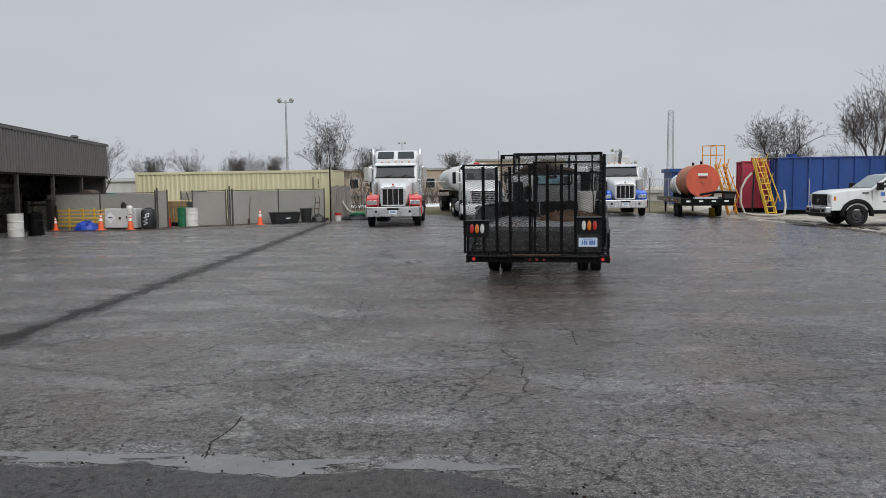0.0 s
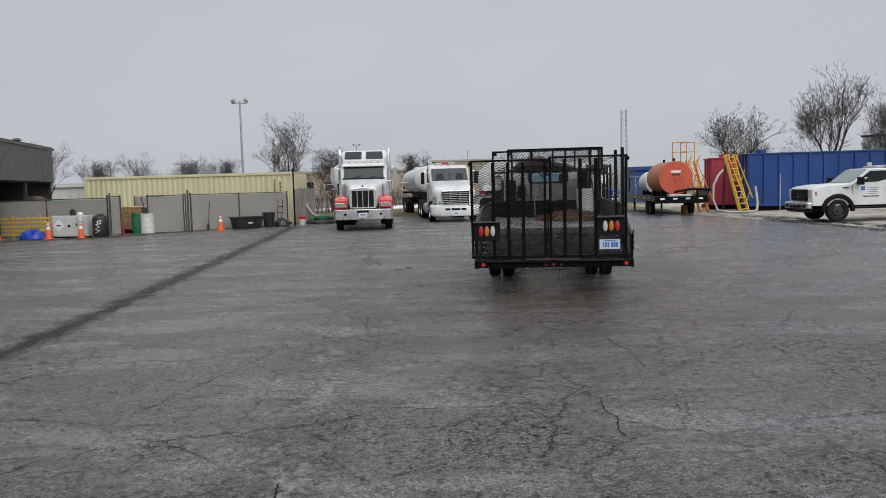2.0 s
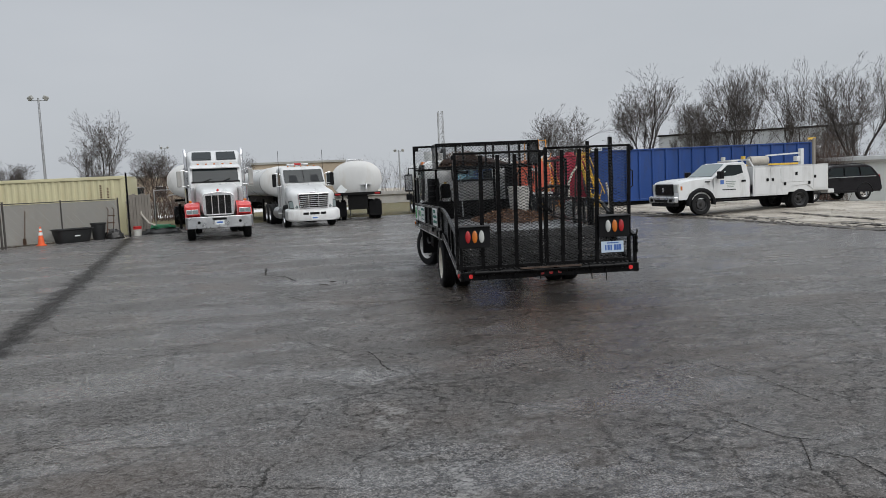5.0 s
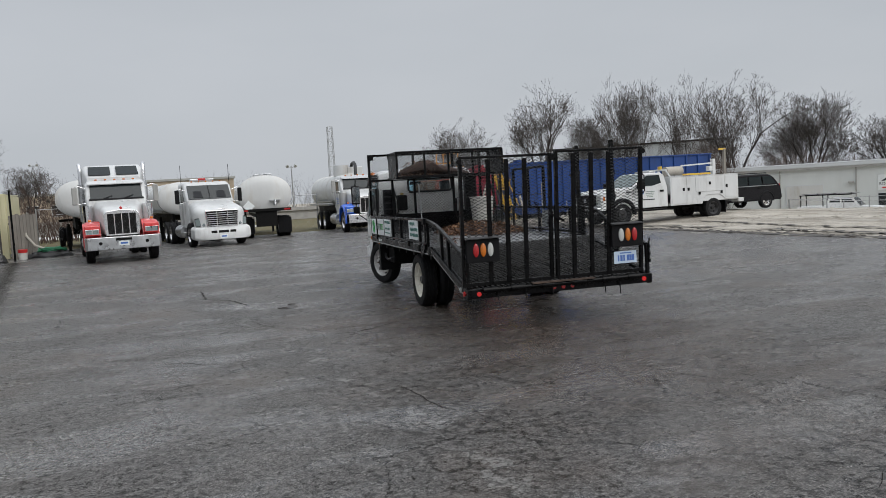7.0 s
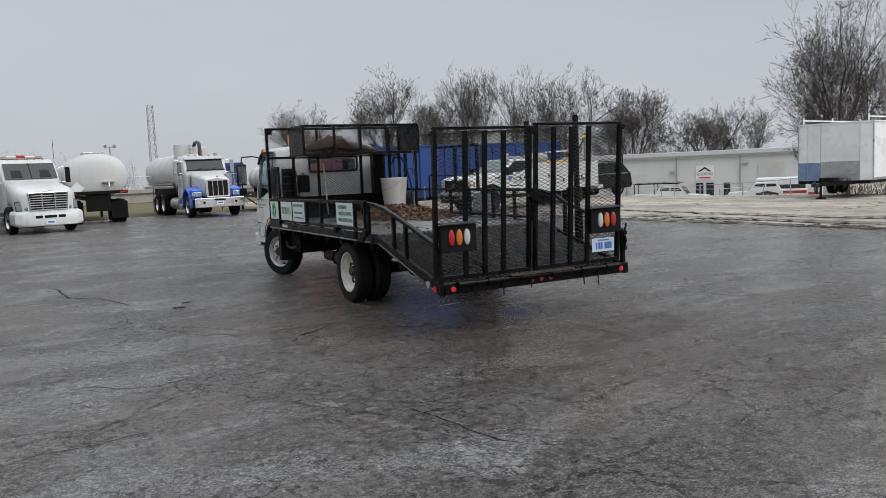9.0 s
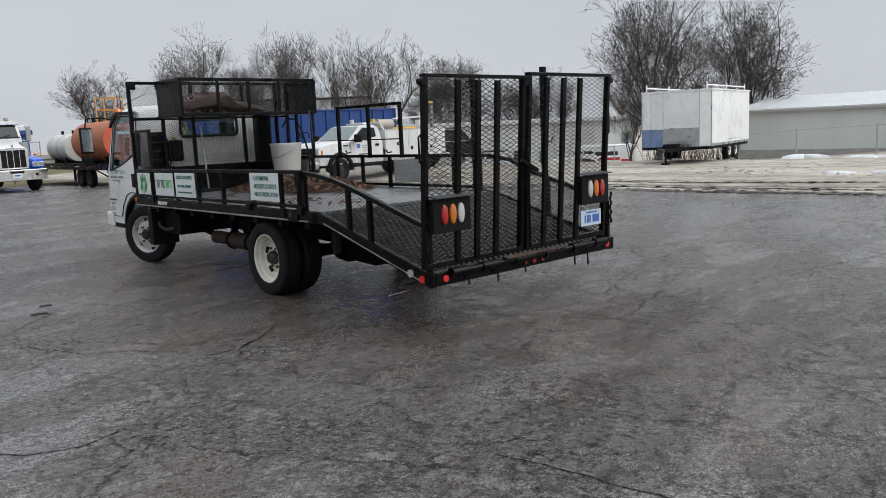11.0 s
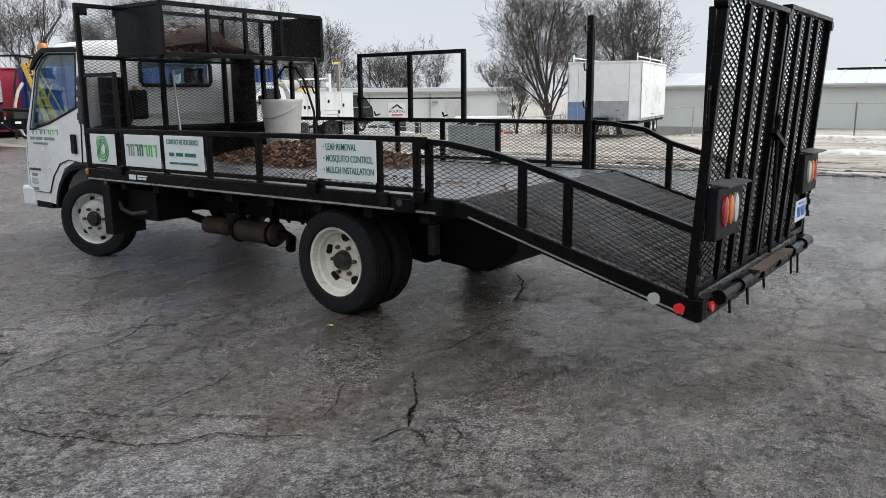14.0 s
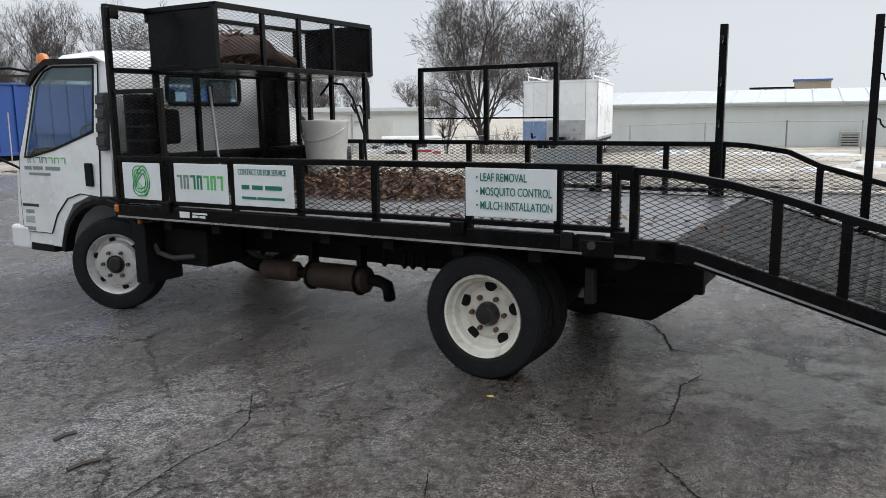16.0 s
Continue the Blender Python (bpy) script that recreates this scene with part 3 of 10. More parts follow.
def box(bm, x0, x1, y0, y1, z0, z1, m=None):
    vs = [bm.verts.new((x, y, z)) for x in (x0, x1) for y in (y0, y1) for z in (z0, z1)]
    for f in ((0, 1, 3, 2), (4, 6, 7, 5), (0, 4, 5, 1), (2, 3, 7, 6), (0, 2, 6, 4), (1, 5, 7, 3)):
        bm.faces.new([vs[i] for i in f])
    if m is not None:
        bmesh.ops.transform(bm, matrix=m, verts=vs)
    return bm


def boxed(*a, m=None):
    return box(bmnew(), *a, m=m)


def ring_frame(p, q):
    d = (Vector(q) - Vector(p)).normalized()
    side = d.cross(Vector((0, 0, 1)))
    if side.length < 1e-4:
        side = Vector((1, 0, 0))
    side.normalize()
    return side, d.cross(side).normalized()


def cyl(bm, p, q, r, seg=10, r2=None, caps=True):
    a, b = ring_frame(p, q)
    r2 = r if r2 is None else r2
    rings = []
    for c, rr in ((Vector(p), r), (Vector(q), r2)):
        rings.append([bm.verts.new(c + a * rr * math.cos(2 * math.pi * i / seg) + b * rr * math.sin(2 * math.pi * i / seg)) for i in range(seg)])
    for i in range(seg):
        bm.faces.new((rings[0][i], rings[0][(i + 1) % seg], rings[1][(i + 1) % seg], rings[1][i]))
    if caps:
        bm.faces.new(rings[0])
        bm.faces.new(list(reversed(rings[1])))
    return bm


def bar(bm, p, q, w, h):
    """A square tube from p to q, w wide sideways and h the other way."""
    a, b = ring_frame(p, q)
    rings = [[bm.verts.new(Vector(c) + a * sx * w / 2 + b * sy * h / 2) for sx, sy in ((-1, -1), (1, -1), (1, 1), (-1, 1))] for c in (p, q)]
    for i in range(4):
        bm.faces.new((rings[0][i], rings[0][(i + 1) % 4], rings[1][(i + 1) % 4], rings[1][i]))
    bm.faces.new(rings[0])
    bm.faces.new(list(reversed(rings[1])))
    return bm


def tube(bm, pts, r, seg=8):
    pts = [Vector(p) for p in pts]
    rings = []
    for i, c in enumerate(pts):
        p, q = pts[max(0, i - 1)], pts[min(len(pts) - 1, i + 1)]
        a, b = ring_frame(p, q)
        if rings and rings[-1][0].co.lerp(rings[-1][0].co, 0) is not None:
            prev = (rings[-1][0].co - pts[i - 1]).normalized()
            a = (prev - (q - p).normalized() * prev.dot((q - p).normalized())).normalized()
            b = (q - p).normalized().cross(a)
        rings.append([bm.verts.new(c + a * r * math.cos(2 * math.pi * k / seg) + b * r * math.sin(2 * math.pi * k / seg)) for k in range(seg)])
    for u, v in zip(rings, rings[1:]):
        for k in range(seg):
            bm.faces.new((u[k], u[(k + 1) % seg], v[(k + 1) % seg], v[k]))
    bm.faces.new(rings[0])
    bm.faces.new(list(reversed(rings[-1])))
    return bm


def arc(p, q, sag, n=10):
    """Points from p to q that hang by sag in the middle (or rise, where it is negative)."""
    p, q = Vector(p), Vector(q)
    return [p.lerp(q, i / n) - Vector((0, 0, sag * 4 * (i / n) * (1 - i / n))) for i in range(n + 1)]


def prism(bm, poly, axis, a, b):
    """A solid whose outline poly lies across the axis and which reaches from a to b along it."""
    def at(u, v, w):
        return {"x": (w, u, v), "y": (u, w, v), "z": (u, v, w)}[axis]
    lo = [bm.verts.new(at(u, v, a)) for u, v in poly]
    hi = [bm.verts.new(at(u, v, b)) for u, v in poly]
    n = len(poly)
    for i in range(n):
        bm.faces.new((lo[i], lo[(i + 1) % n], hi[(i + 1) % n], hi[i]))
    bm.faces.new(lo)
    bm.faces.new(list(reversed(hi)))
    return bm


def loft(bm, rings, cap=True):
    rs = [[bm.verts.new(p) for p in r] for r in rings]
    n = len(rs[0])
    for u, v in zip(rs, rs[1:]):
        for i in range(n):
            bm.faces.new((u[i], u[(i + 1) % n], v[(i + 1) % n], v[i]))
    if cap:
        bm.faces.new(rs[0])
        bm.faces.new(list(reversed(rs[-1])))
    return bm


def lathe(bm, prof, seg=32, axis="y", cap=False):
    """Turns a profile of (along, radius) round an axis through the origin."""
    rings = []
    for w, r in prof:
        ring = []
        for i in range(seg):
            c, s = math.cos(2 * math.pi * i / seg) * r, math.sin(2 * math.pi * i / seg) * r
            ring.append({"x": (w, c, s), "y": (c, w, s), "z": (c, s, w)}[axis])
        rings.append(ring)
    return loft(bm, rings, cap)


def ellipse_ring(x, cy, cz, ry, rz, n=24, power=2.0):
    out = []
    for i in range(n):
        a = 2 * math.pi * i / n
        c, s = math.cos(a), math.sin(a)
        out.append((x, cy + ry * math.copysign(abs(c) ** (2 / power), c), cz + rz * math.copysign(abs(s) ** (2 / power), s)))
    return out


def expanded(origin, ua, va, w, h, cw, ch, t, name, mat, parent, inside=None):
    """A sheet of expanded metal: zigzag strands that meet at their tips. ua and va span it; cw and ch are one opening's size, t the strand."""
    o, ua, va = Vector(origin), Vector(ua).normalized(), Vector(va).normalized()
    nrm = ua.cross(va).normalized()
    verts, faces = [], []
    nu, nv = max(2, round(w / (cw / 2))), max(1, round(h / ch))
    du, dv = w / nu, h / nv
    for j in range(nv):
        for sgn in (1, -1):
            for i in range(nu):
                z0 = dv * (j + 0.5) + sgn * (dv * 0.5 if i % 2 else 0.04 * dv)
                z1 = dv * (j + 0.5) + sgn * (dv * 0.5 if (i + 1) % 2 else 0.04 * dv)
                if inside and not inside(du * (i + 0.5), (z0 + z1) / 2):
                    continue
                a, b = o + ua * (du * i) + va * z0, o + ua * (du * (i + 1)) + va * z1
                k = len(verts)
                for c in (a, b):
                    verts.extend((c + va * t * 0.6, c + nrm * t, c - va * t * 0.6, c - nrm * t))
                faces.extend(((k, k + 1, k + 5, k + 4), (k + 1, k + 2, k + 6, k + 5), (k + 2, k + 3, k + 7, k + 6), (k + 3, k, k + 4, k + 7)))
    me = bpy.data.meshes.new(name)
    me.from_pydata([tuple(v) for v in verts], [], faces)
    me.materials.append(mat)
    return part(name, me, mat, parent)


def lettering(body, size, m, mat, parent, name="lettering", stretch=1.0, align="LEFT"):
    cu = bpy.data.curves.new(name, "FONT")
    cu.body, cu.size, cu.extrude, cu.align_x = body, size, 0.001, align
    cu.offset = size * 0.004
    cu.materials.append(mat)
    ob = new(name, cu)
    ob.parent = parent
    ob.matrix_basis = m @ Matrix.Diagonal((stretch, 1, 1, 1))
    return ob


WHEEL_CACHE = {}


def wheel(parent, x, y, z, r, w, rim_r, rim_mat, out, style="holes", steer=0.0, tyre_mat=None, stretch=None):
    """A tyre with its rim (and hub) under it; out is +1 where the wheel's outer face looks along +y. style: holes, dual, drum, star."""
    key = (r, w, rim_r, rim_mat.name, style)
    if key not in WHEEL_CACHE:
        bm = bmnew()
        h = w / 2
        prof = [(-h * 0.72, rim_r), (-h * 0.95, rim_r * 1.08), (-h, (r + rim_r) / 2), (-h * 0.92, r * 0.955), (-h * 0.72, r * 0.995)]
        for k in range(4):
            c = -h * 0.72 + (k + 0.5) * h * 1.44 / 4
            prof += [(c - h * 0.13, r), (c + h * 0.1, r), (c + h * 0.12, r * 0.975), (c + h * 0.2, r * 0.975)]
        prof += [(h * 0.72, r * 0.995), (h * 0.92, r * 0.955), (h, (r + rim_r) / 2), (h * 0.95, rim_r * 1.08), (h * 0.72, rim_r)]
        lathe(bm, prof, 40)
        tyre = finish(bm, tyre_mat or RUBBER, "tyre", 40)
        bm = bmnew()
        if style == "dual":      # deep-dished rear disc
            prof = [(-h * 0.7, rim_r), (h * 0.78, rim_r * 1.03), (h * 0.86, rim_r * 1.01), (h * 0.80, rim_r * 0.95), (h * 0.45, rim_r * 0.90), (h * 0.35, rim_r * 0.84), (-h * 0.05, rim_r * 0.80), (-h * 0.3, rim_r * 0.66), (-h * 0.1, rim_r * 0.55), (-h * 0.08, rim_r * 0.2)]
            face, hub_end, hole_r, hole_at = -h * 0.1, h * 0.55, rim_r * 0.15, rim_r * 0.70
        elif style == "front":   # shallow dish, convex centre
            prof = [(-h * 0.7, rim_r), (h * 0.78, rim_r * 1.03), (h * 0.86, rim_r * 1.0), (h * 0.72, rim_r * 0.94), (h * 0.2, rim_r * 0.87), (h * 0.25, rim_r * 0.78), (h * 0.62, rim_r * 0.70), (h * 0.72, rim_r * 0.5), (h * 0.72, rim_r * 0.2)]
            face, hub_end, hole_r, hole_at = h * 0.72, h * 1.0, rim_r * 0.10, rim_r * 0.80
        elif style == "star":
            prof = [(-h * 0.7, rim_r), (h * 0.8, rim_r * 1.02), (h * 0.8, rim_r * 0.93), (h * 0.35, rim_r * 0.85), (h * 0.45, rim_r * 0.4), (h * 0.55, rim_r * 0.18)]
            face, hub_end, hole_r, hole_at = h * 0.5, h * 0.62, rim_r * 0.15, rim_r * 0.62
        else:
            prof = [(-h * 0.7, rim_r), (h * 0.8, rim_r * 1.03), (h * 0.84, rim_r * 0.99), (h * 0.7, rim_r * 0.92), (h * 0.1, rim_r * 0.84), (h * 0.05, rim_r * 0.55), (h * 0.1, rim_r * 0.2)]
            face, hub_end, hole_r, hole_at = h * 0.1, h * 0.5, rim_r * 0.11, rim_r * 0.70
        lathe(bm, prof, 40)
        rim = finish(bm, rim_mat, "rim", 35)
        holes = []
        n_hole = 5 if style in ("dual", "star") else 6
        for i in range(n_hole):
            a = 2 * math.pi * (i + 0.3) / n_hole
            c = Vector((math.cos(a) * hole_at, 0, math.sin(a) * hole_at))
            base = -h * 0.12 if style == "dual" else face
            lift = {"dual": -h * 0.20, "front": h * 0.24, "star": h * 0.40}.get(style, h * 0.07)
            bm = bmnew()
            cyl(bm, c + Vector((0, lift - 0.02, 0)), c + Vector((0, lift + 0.012, 0)), hole_r, 12)
            holes.append(finish(bm, CHASSIS, "hand_hole", 40))
        bm = bmnew()
        lathe(bm, [(face - 0.03, rim_r * 0.30), (face + 0.02, rim_r * 0.30), (hub_end - 0.02, rim_r * 0.26), (hub_end, rim_r * 0.20), (hub_end, 0.001)], 20)
        hub = finish(bm, OIL, "hub", 30)
        nuts = []
        for i in range(6):
            a = 2 * math.pi * i / 6
            c = Vector((math.cos(a) * rim_r * 0.43, face, math.sin(a) * rim_r * 0.43))
            bm = cyl(bmnew(), c - Vector((0, 0.02, 0)), c + Vector((0, 0.03, 0)), rim_r * 0.062, 6)
            nuts.append(finish(bm, RUST, "wheel_nut", 30))
        WHEEL_CACHE[key] = (tyre, rim, holes, hub, nuts)
    tyre, rim, holes, hub, nuts = WHEEL_CACHE[key]
    turn = pose(0, 0, 0, 0, 0, steer + (0 if out > 0 else 180))
    if stretch:              # a round wheel under a stretched parent
        turn = stretch.inverted() @ turn
    turn = Matrix.Translation((x, y, z)) @ turn
    t = part("tyre", tyre, RUBBER, parent, m=turn)
    part("rim", rim, rim_mat, t)
    for me in holes:
        part("hand_hole", me, CHASSIS, t)
    if r > 0.39 and r < 0.42:
        for me in nuts:
            part("wheel_nut", me, RUST, t)
    part("hub", hub, OIL, t)
    return t

# ---------------------------------------------------------------- ground
def smoothstep(a, b, x):
    k = min(1.0, max(0.0, (x - a) / (b - a)))
    return k * k * (3 - 2 * k)


def ground_z(x, y):
    """Flat yard; the gravel swells a little and then falls away towards the buildings in the north-east."""
    swell = 0.16 * smoothstep(15.5, 21, x) * (1 - smoothstep(24, 33, x))
    fall = -1.7 * smoothstep(20, 46, x) * smoothstep(14, 44, y) - 1.0 * smoothstep(50, 60, x) * smoothstep(36, 46, y)
    dip = -0.42 * smoothstep(25, 38, x)
    return swell + fall + dip + (0.05 * noise.noise(Vector((x * 0.35, y * 0.35, 3))) * smoothstep(15.5, 19, x))


def ground_sheet():
    xs = [-900, -300, -120, -60, -45] + [-38 + 2.0 * i for i in range(60)] + [90, 120, 200, 400, 900]
    ys = [-900, -300, -120, -60, -40] + [-30 + 2.0 * i for i in range(62)] + [110, 140, 200, 400, 900]
    verts = [(x, y, ground_z(x, y) - 0.03) for y in ys for x in xs]
    nx = len(xs)
    faces = [(j * nx + i, j * nx + i + 1, (j + 1) * nx + i + 1, (j + 1) * nx + i) for j in range(len(ys) - 1) for i in range(nx - 1)]
    me = bpy.data.meshes.new("ground")
    me.from_pydata(verts, [], faces)
    me.materials.append(EARTH)
    me.polygons.foreach_set("use_smooth", [True] * len(me.polygons))
    return tagged(new("ground", me), "pale gravel and dirt ground with dead grass behind", "ground", kind="structure")


def lot_sheet():
    """The asphalt: a slab whose edges wander, a few centimetres proud of the gravel."""
    pts = []
    def run(p, q, n, wander):
        for i in range(n):
            k = i / n
            x, y = p[0] + (q[0] - p[0]) * k, p[1] + (q[1] - p[1]) * k
            o = wander * (noise.noise(Vector((x * 0.3, y * 0.3, 9))) + 0.4 * noise.noise(Vector((x * 1.3, y * 1.3, 5))))
            pts.append((x + o, y + o))
    run((-60, -45), (15.6, -45), 4, 0)
    run((15.6, -45), (13.9, 8), 40, 0.5)
    run((13.9, 8), (13.25, 16), 40, 0.4)
    run((13.25, 16), (13.45, 27), 60, 0.4)
    run((13.45, 27), (12.19, 38.32), 30, 0.4)
    run((12.19, 38.32), (9.33, 46.75), 14, 0.4)
    run((9.33, 46.75), (-8.08, 46.58), 30, 0.3)
    run((-8.08, 46.58), (-60, 45), 6, 0)
    bm = bmnew()
    prism(bm, pts, "z", -0.06, 0.0)
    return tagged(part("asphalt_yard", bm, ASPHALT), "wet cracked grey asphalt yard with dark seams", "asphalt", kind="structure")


def ribbon(name, pts, width, mat, label, z=0.004, seed=1, rag=0.5, wob=0.6, step=1.5):
    """A ragged strip lying on the ground along a bent line."""
    dense = []
    gap = max(0.012, width * 0.35)
    for p, q in zip(pts, pts[1:]):
        n = max(2, int((Vector(q) - Vector(p)).length / gap))
        dense += [Vector((*p, 0)).lerp(Vector((*q, 0)), i / n) for i in range(n)]
    dense.append(Vector((*pts[-1], 0)))
    f1, f2 = min(7.0, 0.35 / width), min(38.0, 1.6 / width)
    verts, faces = [], []
    for i, c in enumerate(dense):
        d = (dense[min(i + 1, len(dense) - 1)] - dense[max(i - 1, 0)]).normalized()
        s = Vector((-d.y, d.x, 0))
        k = i * gap
        side = wob * (1.6 * noise.noise(Vector((k * f1, seed, 0))) + 0.35 * noise.noise(Vector((k * f2, seed, 5))))
        ends = min(1.0, 0.1 + min(i, len(dense) - 1 - i) * gap / (width * 5))
        mid = c + s * side * width
        a = width * ends * max(0.05, 0.45 + rag * noise.noise(Vector((k * f2 * 0.8, seed, 11))))
        b = width * ends * max(0.05, 0.45 + rag * noise.noise(Vector((k * f2 * 0.8, seed, 23))))
        verts += [tuple(mid + s * a + Vector((0, 0, z))), tuple(mid - s * b + Vector((0, 0, z)))]
        if i:
            j = 2 * i
            faces.append((j - 2, j - 1, j + 1, j))
    me = bpy.data.meshes.new(name)
    me.from_pydata(verts, [], faces)
    me.materials.append(mat)
    return tagged(new(name, me), label, "crack", kind="structure")


ground_sheet()
lot_sheet()
for i, (line, wd, mat_c) in enumerate((
        ([(-0.23, 14.71), (-0.46, 14.55), (-0.64, 14.42), (-0.84, 14.34), (-0.95, 14.27)], 0.014, CRACKFILL),
        ([(-0.61, 14.43), (-0.75, 14.39), (-0.90, 14.30)], 0.036, CRACKFILL),
        ([(-0.93, 14.28), (-1.00, 14.31), (-1.06, 14.32), (-1.21, 14.35)], 0.014, CRACKFILL),
        ([(-0.94, 14.27), (-0.98, 14.17), (-1.08, 14.08)], 0.014, CRACKFILL),
        ([(-0.82, 14.09), (-0.90, 13.99), (-0.98, 13.99)], 0.010, CRACKFILL),
        ([(0.06, 14.83), (0.26, 14.73), (0.58, 14.72), (0.87, 14.74), (1.14, 14.64)], 0.010, CRACKFILL),
        ([(1.15, 14.65), (1.27, 14.68), (1.45, 14.69), (1.57, 14.71)], 0.034, PALECRACK),
        ([(1.59, 14.72), (1.61, 14.89), (1.97, 15.00), (2.20, 15.11), (2.44, 15.28)], 0.016, CRACKFILL),
        ([(0.75, 7.88), (0.79, 7.68), (0.85, 7.44), (0.93, 7.37), (1.05, 7.29)], 0.0100, CRACKFILL),
        ([(1.53, 9.43), (1.54, 9.11), (1.63, 8.81), (1.60, 8.22), (1.61, 7.99)], 0.0080, CRACKFILL),
        ([(0.93, 7.37), (0.72, 7.02), (0.62, 6.87)], 0.0060, CRACKFILL),
        ([(0.87, 7.14), (0.98, 6.98), (0.95, 6.61), (1.01, 6.45), (0.95, 6.13), (0.98, 6.00)], 0.0090, CRACKFILL),
        ([(1.61, 7.04), (1.53, 6.72), (1.53, 6.57), (1.57, 6.40)], 0.0050, CRACKFILL),
        ([(0.14, 7.55), (0.25, 7.62), (0.38, 7.72)], 0.0050, CRACKFILL),
        ([(0.91, 10.49), (0.94, 10.16), (1.04, 9.95)], 0.0060, CRACKFILL),
        ([(-0.77, 15.67), (-0.87, 15.63), (-0.99, 15.58), (-1.11, 15.63), (-1.18, 15.62), (-1.41, 15.62)], 0.007, CRACKFILL),
        ([(-1.36, 11.31), (-1.32, 11.02), (-1.31, 10.77), (-1.31, 10.56), (-1.28, 10.38), (-1.20, 10.20)], 0.011, CRACKFILL),
        ([(-3.28, 13.70), (-3.06, 13.69), (-2.90, 13.43), (-2.65, 13.29), (-2.38, 13.35)], 0.012, CRACKFILL),
        ([(-3.80, 12.06), (-3.65, 12.12), (-3.50, 12.07), (-3.33, 12.05), (-3.17, 12.09), (-3.01, 12.09)], 0.009, CRACKFILL),
        ([(-2.29, 21.09), (-2.32, 19.56), (-1.95, 19.10), (-1.75, 18.06)], 0.030, CRACKFILL),
        ([(-1.50, 16.80), (-1.32, 16.81), (-1.05, 16.83), (-0.81, 16.78), (-0.56, 16.85), (-0.19, 17.11)], 0.008, CRACKFILL),
        ([(-1.92, 16.00), (-1.90, 15.77), (-1.83, 15.60), (-1.76, 15.31), (-1.64, 15.15), (-1.46, 15.08), (-1.39, 14.85), (-1.25, 14.66)], 0.008, CRACKFILL),
        ([(-1.04, 14.74), (-0.87, 14.79), (-0.68, 14.91), (-0.56, 14.95)], 0.006, CRACKFILL),
        ([(-1.16, 6.46), (-0.87, 6.71), (-0.66, 6.84), (-0.33, 6.77)], 0.008, CRACKFILL),
        ([(-4.25, 9.01), (-4.02, 9.02), (-3.80, 9.08), (-3.54, 9.14)], 0.007, CRACKFILL),
        ([(-1.27, 5.30), (-1.24, 4.96), (-1.28, 4.62), (-1.20, 4.29)], 0.012, CRACKFILL))):
    ribbon("crack_%d" % (i + 1), line, wd, mat_c, "short open crack in the wet asphalt", seed=20 + i, rag=1.1)


def blob(name, cx, cy, rx, ry, mat, label, cat, z=0.004, seed=1, thick=0.0, rag=0.45):
    rnd = random.Random(seed)
    n = 48
    pts = []
    for i in range(n):
        a = 2 * math.pi * i / n
        k = 1 + rag * (noise.noise(Vector((math.cos(a) * 1.3 + seed, math.sin(a) * 1.3, 2))) + 0.6 * noise.noise(Vector((math.cos(a) * 4, math.sin(a) * 4 + seed, 7))))
        pts.append((cx + rx * k * math.cos(a), cy + ry * k * math.sin(a)))
    bm = bmnew()
    gz = ground_z(cx, cy) if cx > 15.5 else 0.0
    if thick:
        rings = []
        for lift, k in ((-0.05, 1.0), (thick * 0.55, 0.86), (thick, 0.5)):
            rings.append([(cx + (x - cx) * k, cy + (y - cy) * k, gz + lift) for x, y in pts])
        loft(bm, rings)
    else:
        bm.faces.new([bm.verts.new((x, y, z)) for x, y in pts])
    return tagged(part(name, bm, mat, smooth=60 if thick else 0), label, cat, kind="structure")




MUD = surface("wet_dark_mud", (0.045, 0.036, 0.028), 0.5, var=0.4, big=3, stain=(0.12, 0.10, 0.08), amount=0.5, bump=0.4)
ribbon("mud_strip", [(14.1, 2.0), (13.95, 8.0), (13.45, 13.0), (13.3, 16.0), (13.35, 20.0), (13.4, 24.0), (13.5, 28.0), (13.0, 34.0)], 0.42, MUD, "dark wet mud along the broken asphalt edge", z=0.012, seed=77, rag=0.8, wob=0.5)


def lumps(name, n, seed, x0, x1, y0, y1, sizes, mat, label):
    """Loose lumps scattered thickly near x0 and thinner towards x1."""
    rnd = random.Random(seed)
    verts, faces = [], []
    for k in range(n):
        x = x0 + (x1 - x0) * rnd.random() ** 1.8 + 0.35 * noise.noise(Vector((0, k * 0.013, seed)))
        y = rnd.uniform(y0, y1)
        if noise.noise(Vector((x * 0.9, y * 0.35, seed))) < -0.12:
            continue
        r = rnd.choice(sizes)
        z = (ground_z(x, y) - 0.04) if x > 13.6 else 0.0
        b, a, m = len(verts), rnd.uniform(0, 6.28), 6
        for lift, k2 in ((0.0, 1.0), (0.45, 0.75)):
            for i in range(m):
                q = a + 6.283 * i / m
                u = r * k2 * rnd.uniform(0.75, 1.25)
                verts.append((x + u * math.cos(q), y + 1.5 * u * math.sin(q), z + r * lift * rnd.uniform(0.8, 1.2)))
        verts.append((x, y, z + r * 0.62))
        for i in range(m):
            j = (i + 1) % m
            faces += [(b + i, b + j, b + m + j, b + m + i), (b + m + i, b + m + j, b + 2 * m)]
    me = bpy.data.meshes.new(name)
    me.from_pydata(verts, [], faces)
    me.materials.append(mat)
    tagged(new(name, me), label, "dirt", kind="stuff")


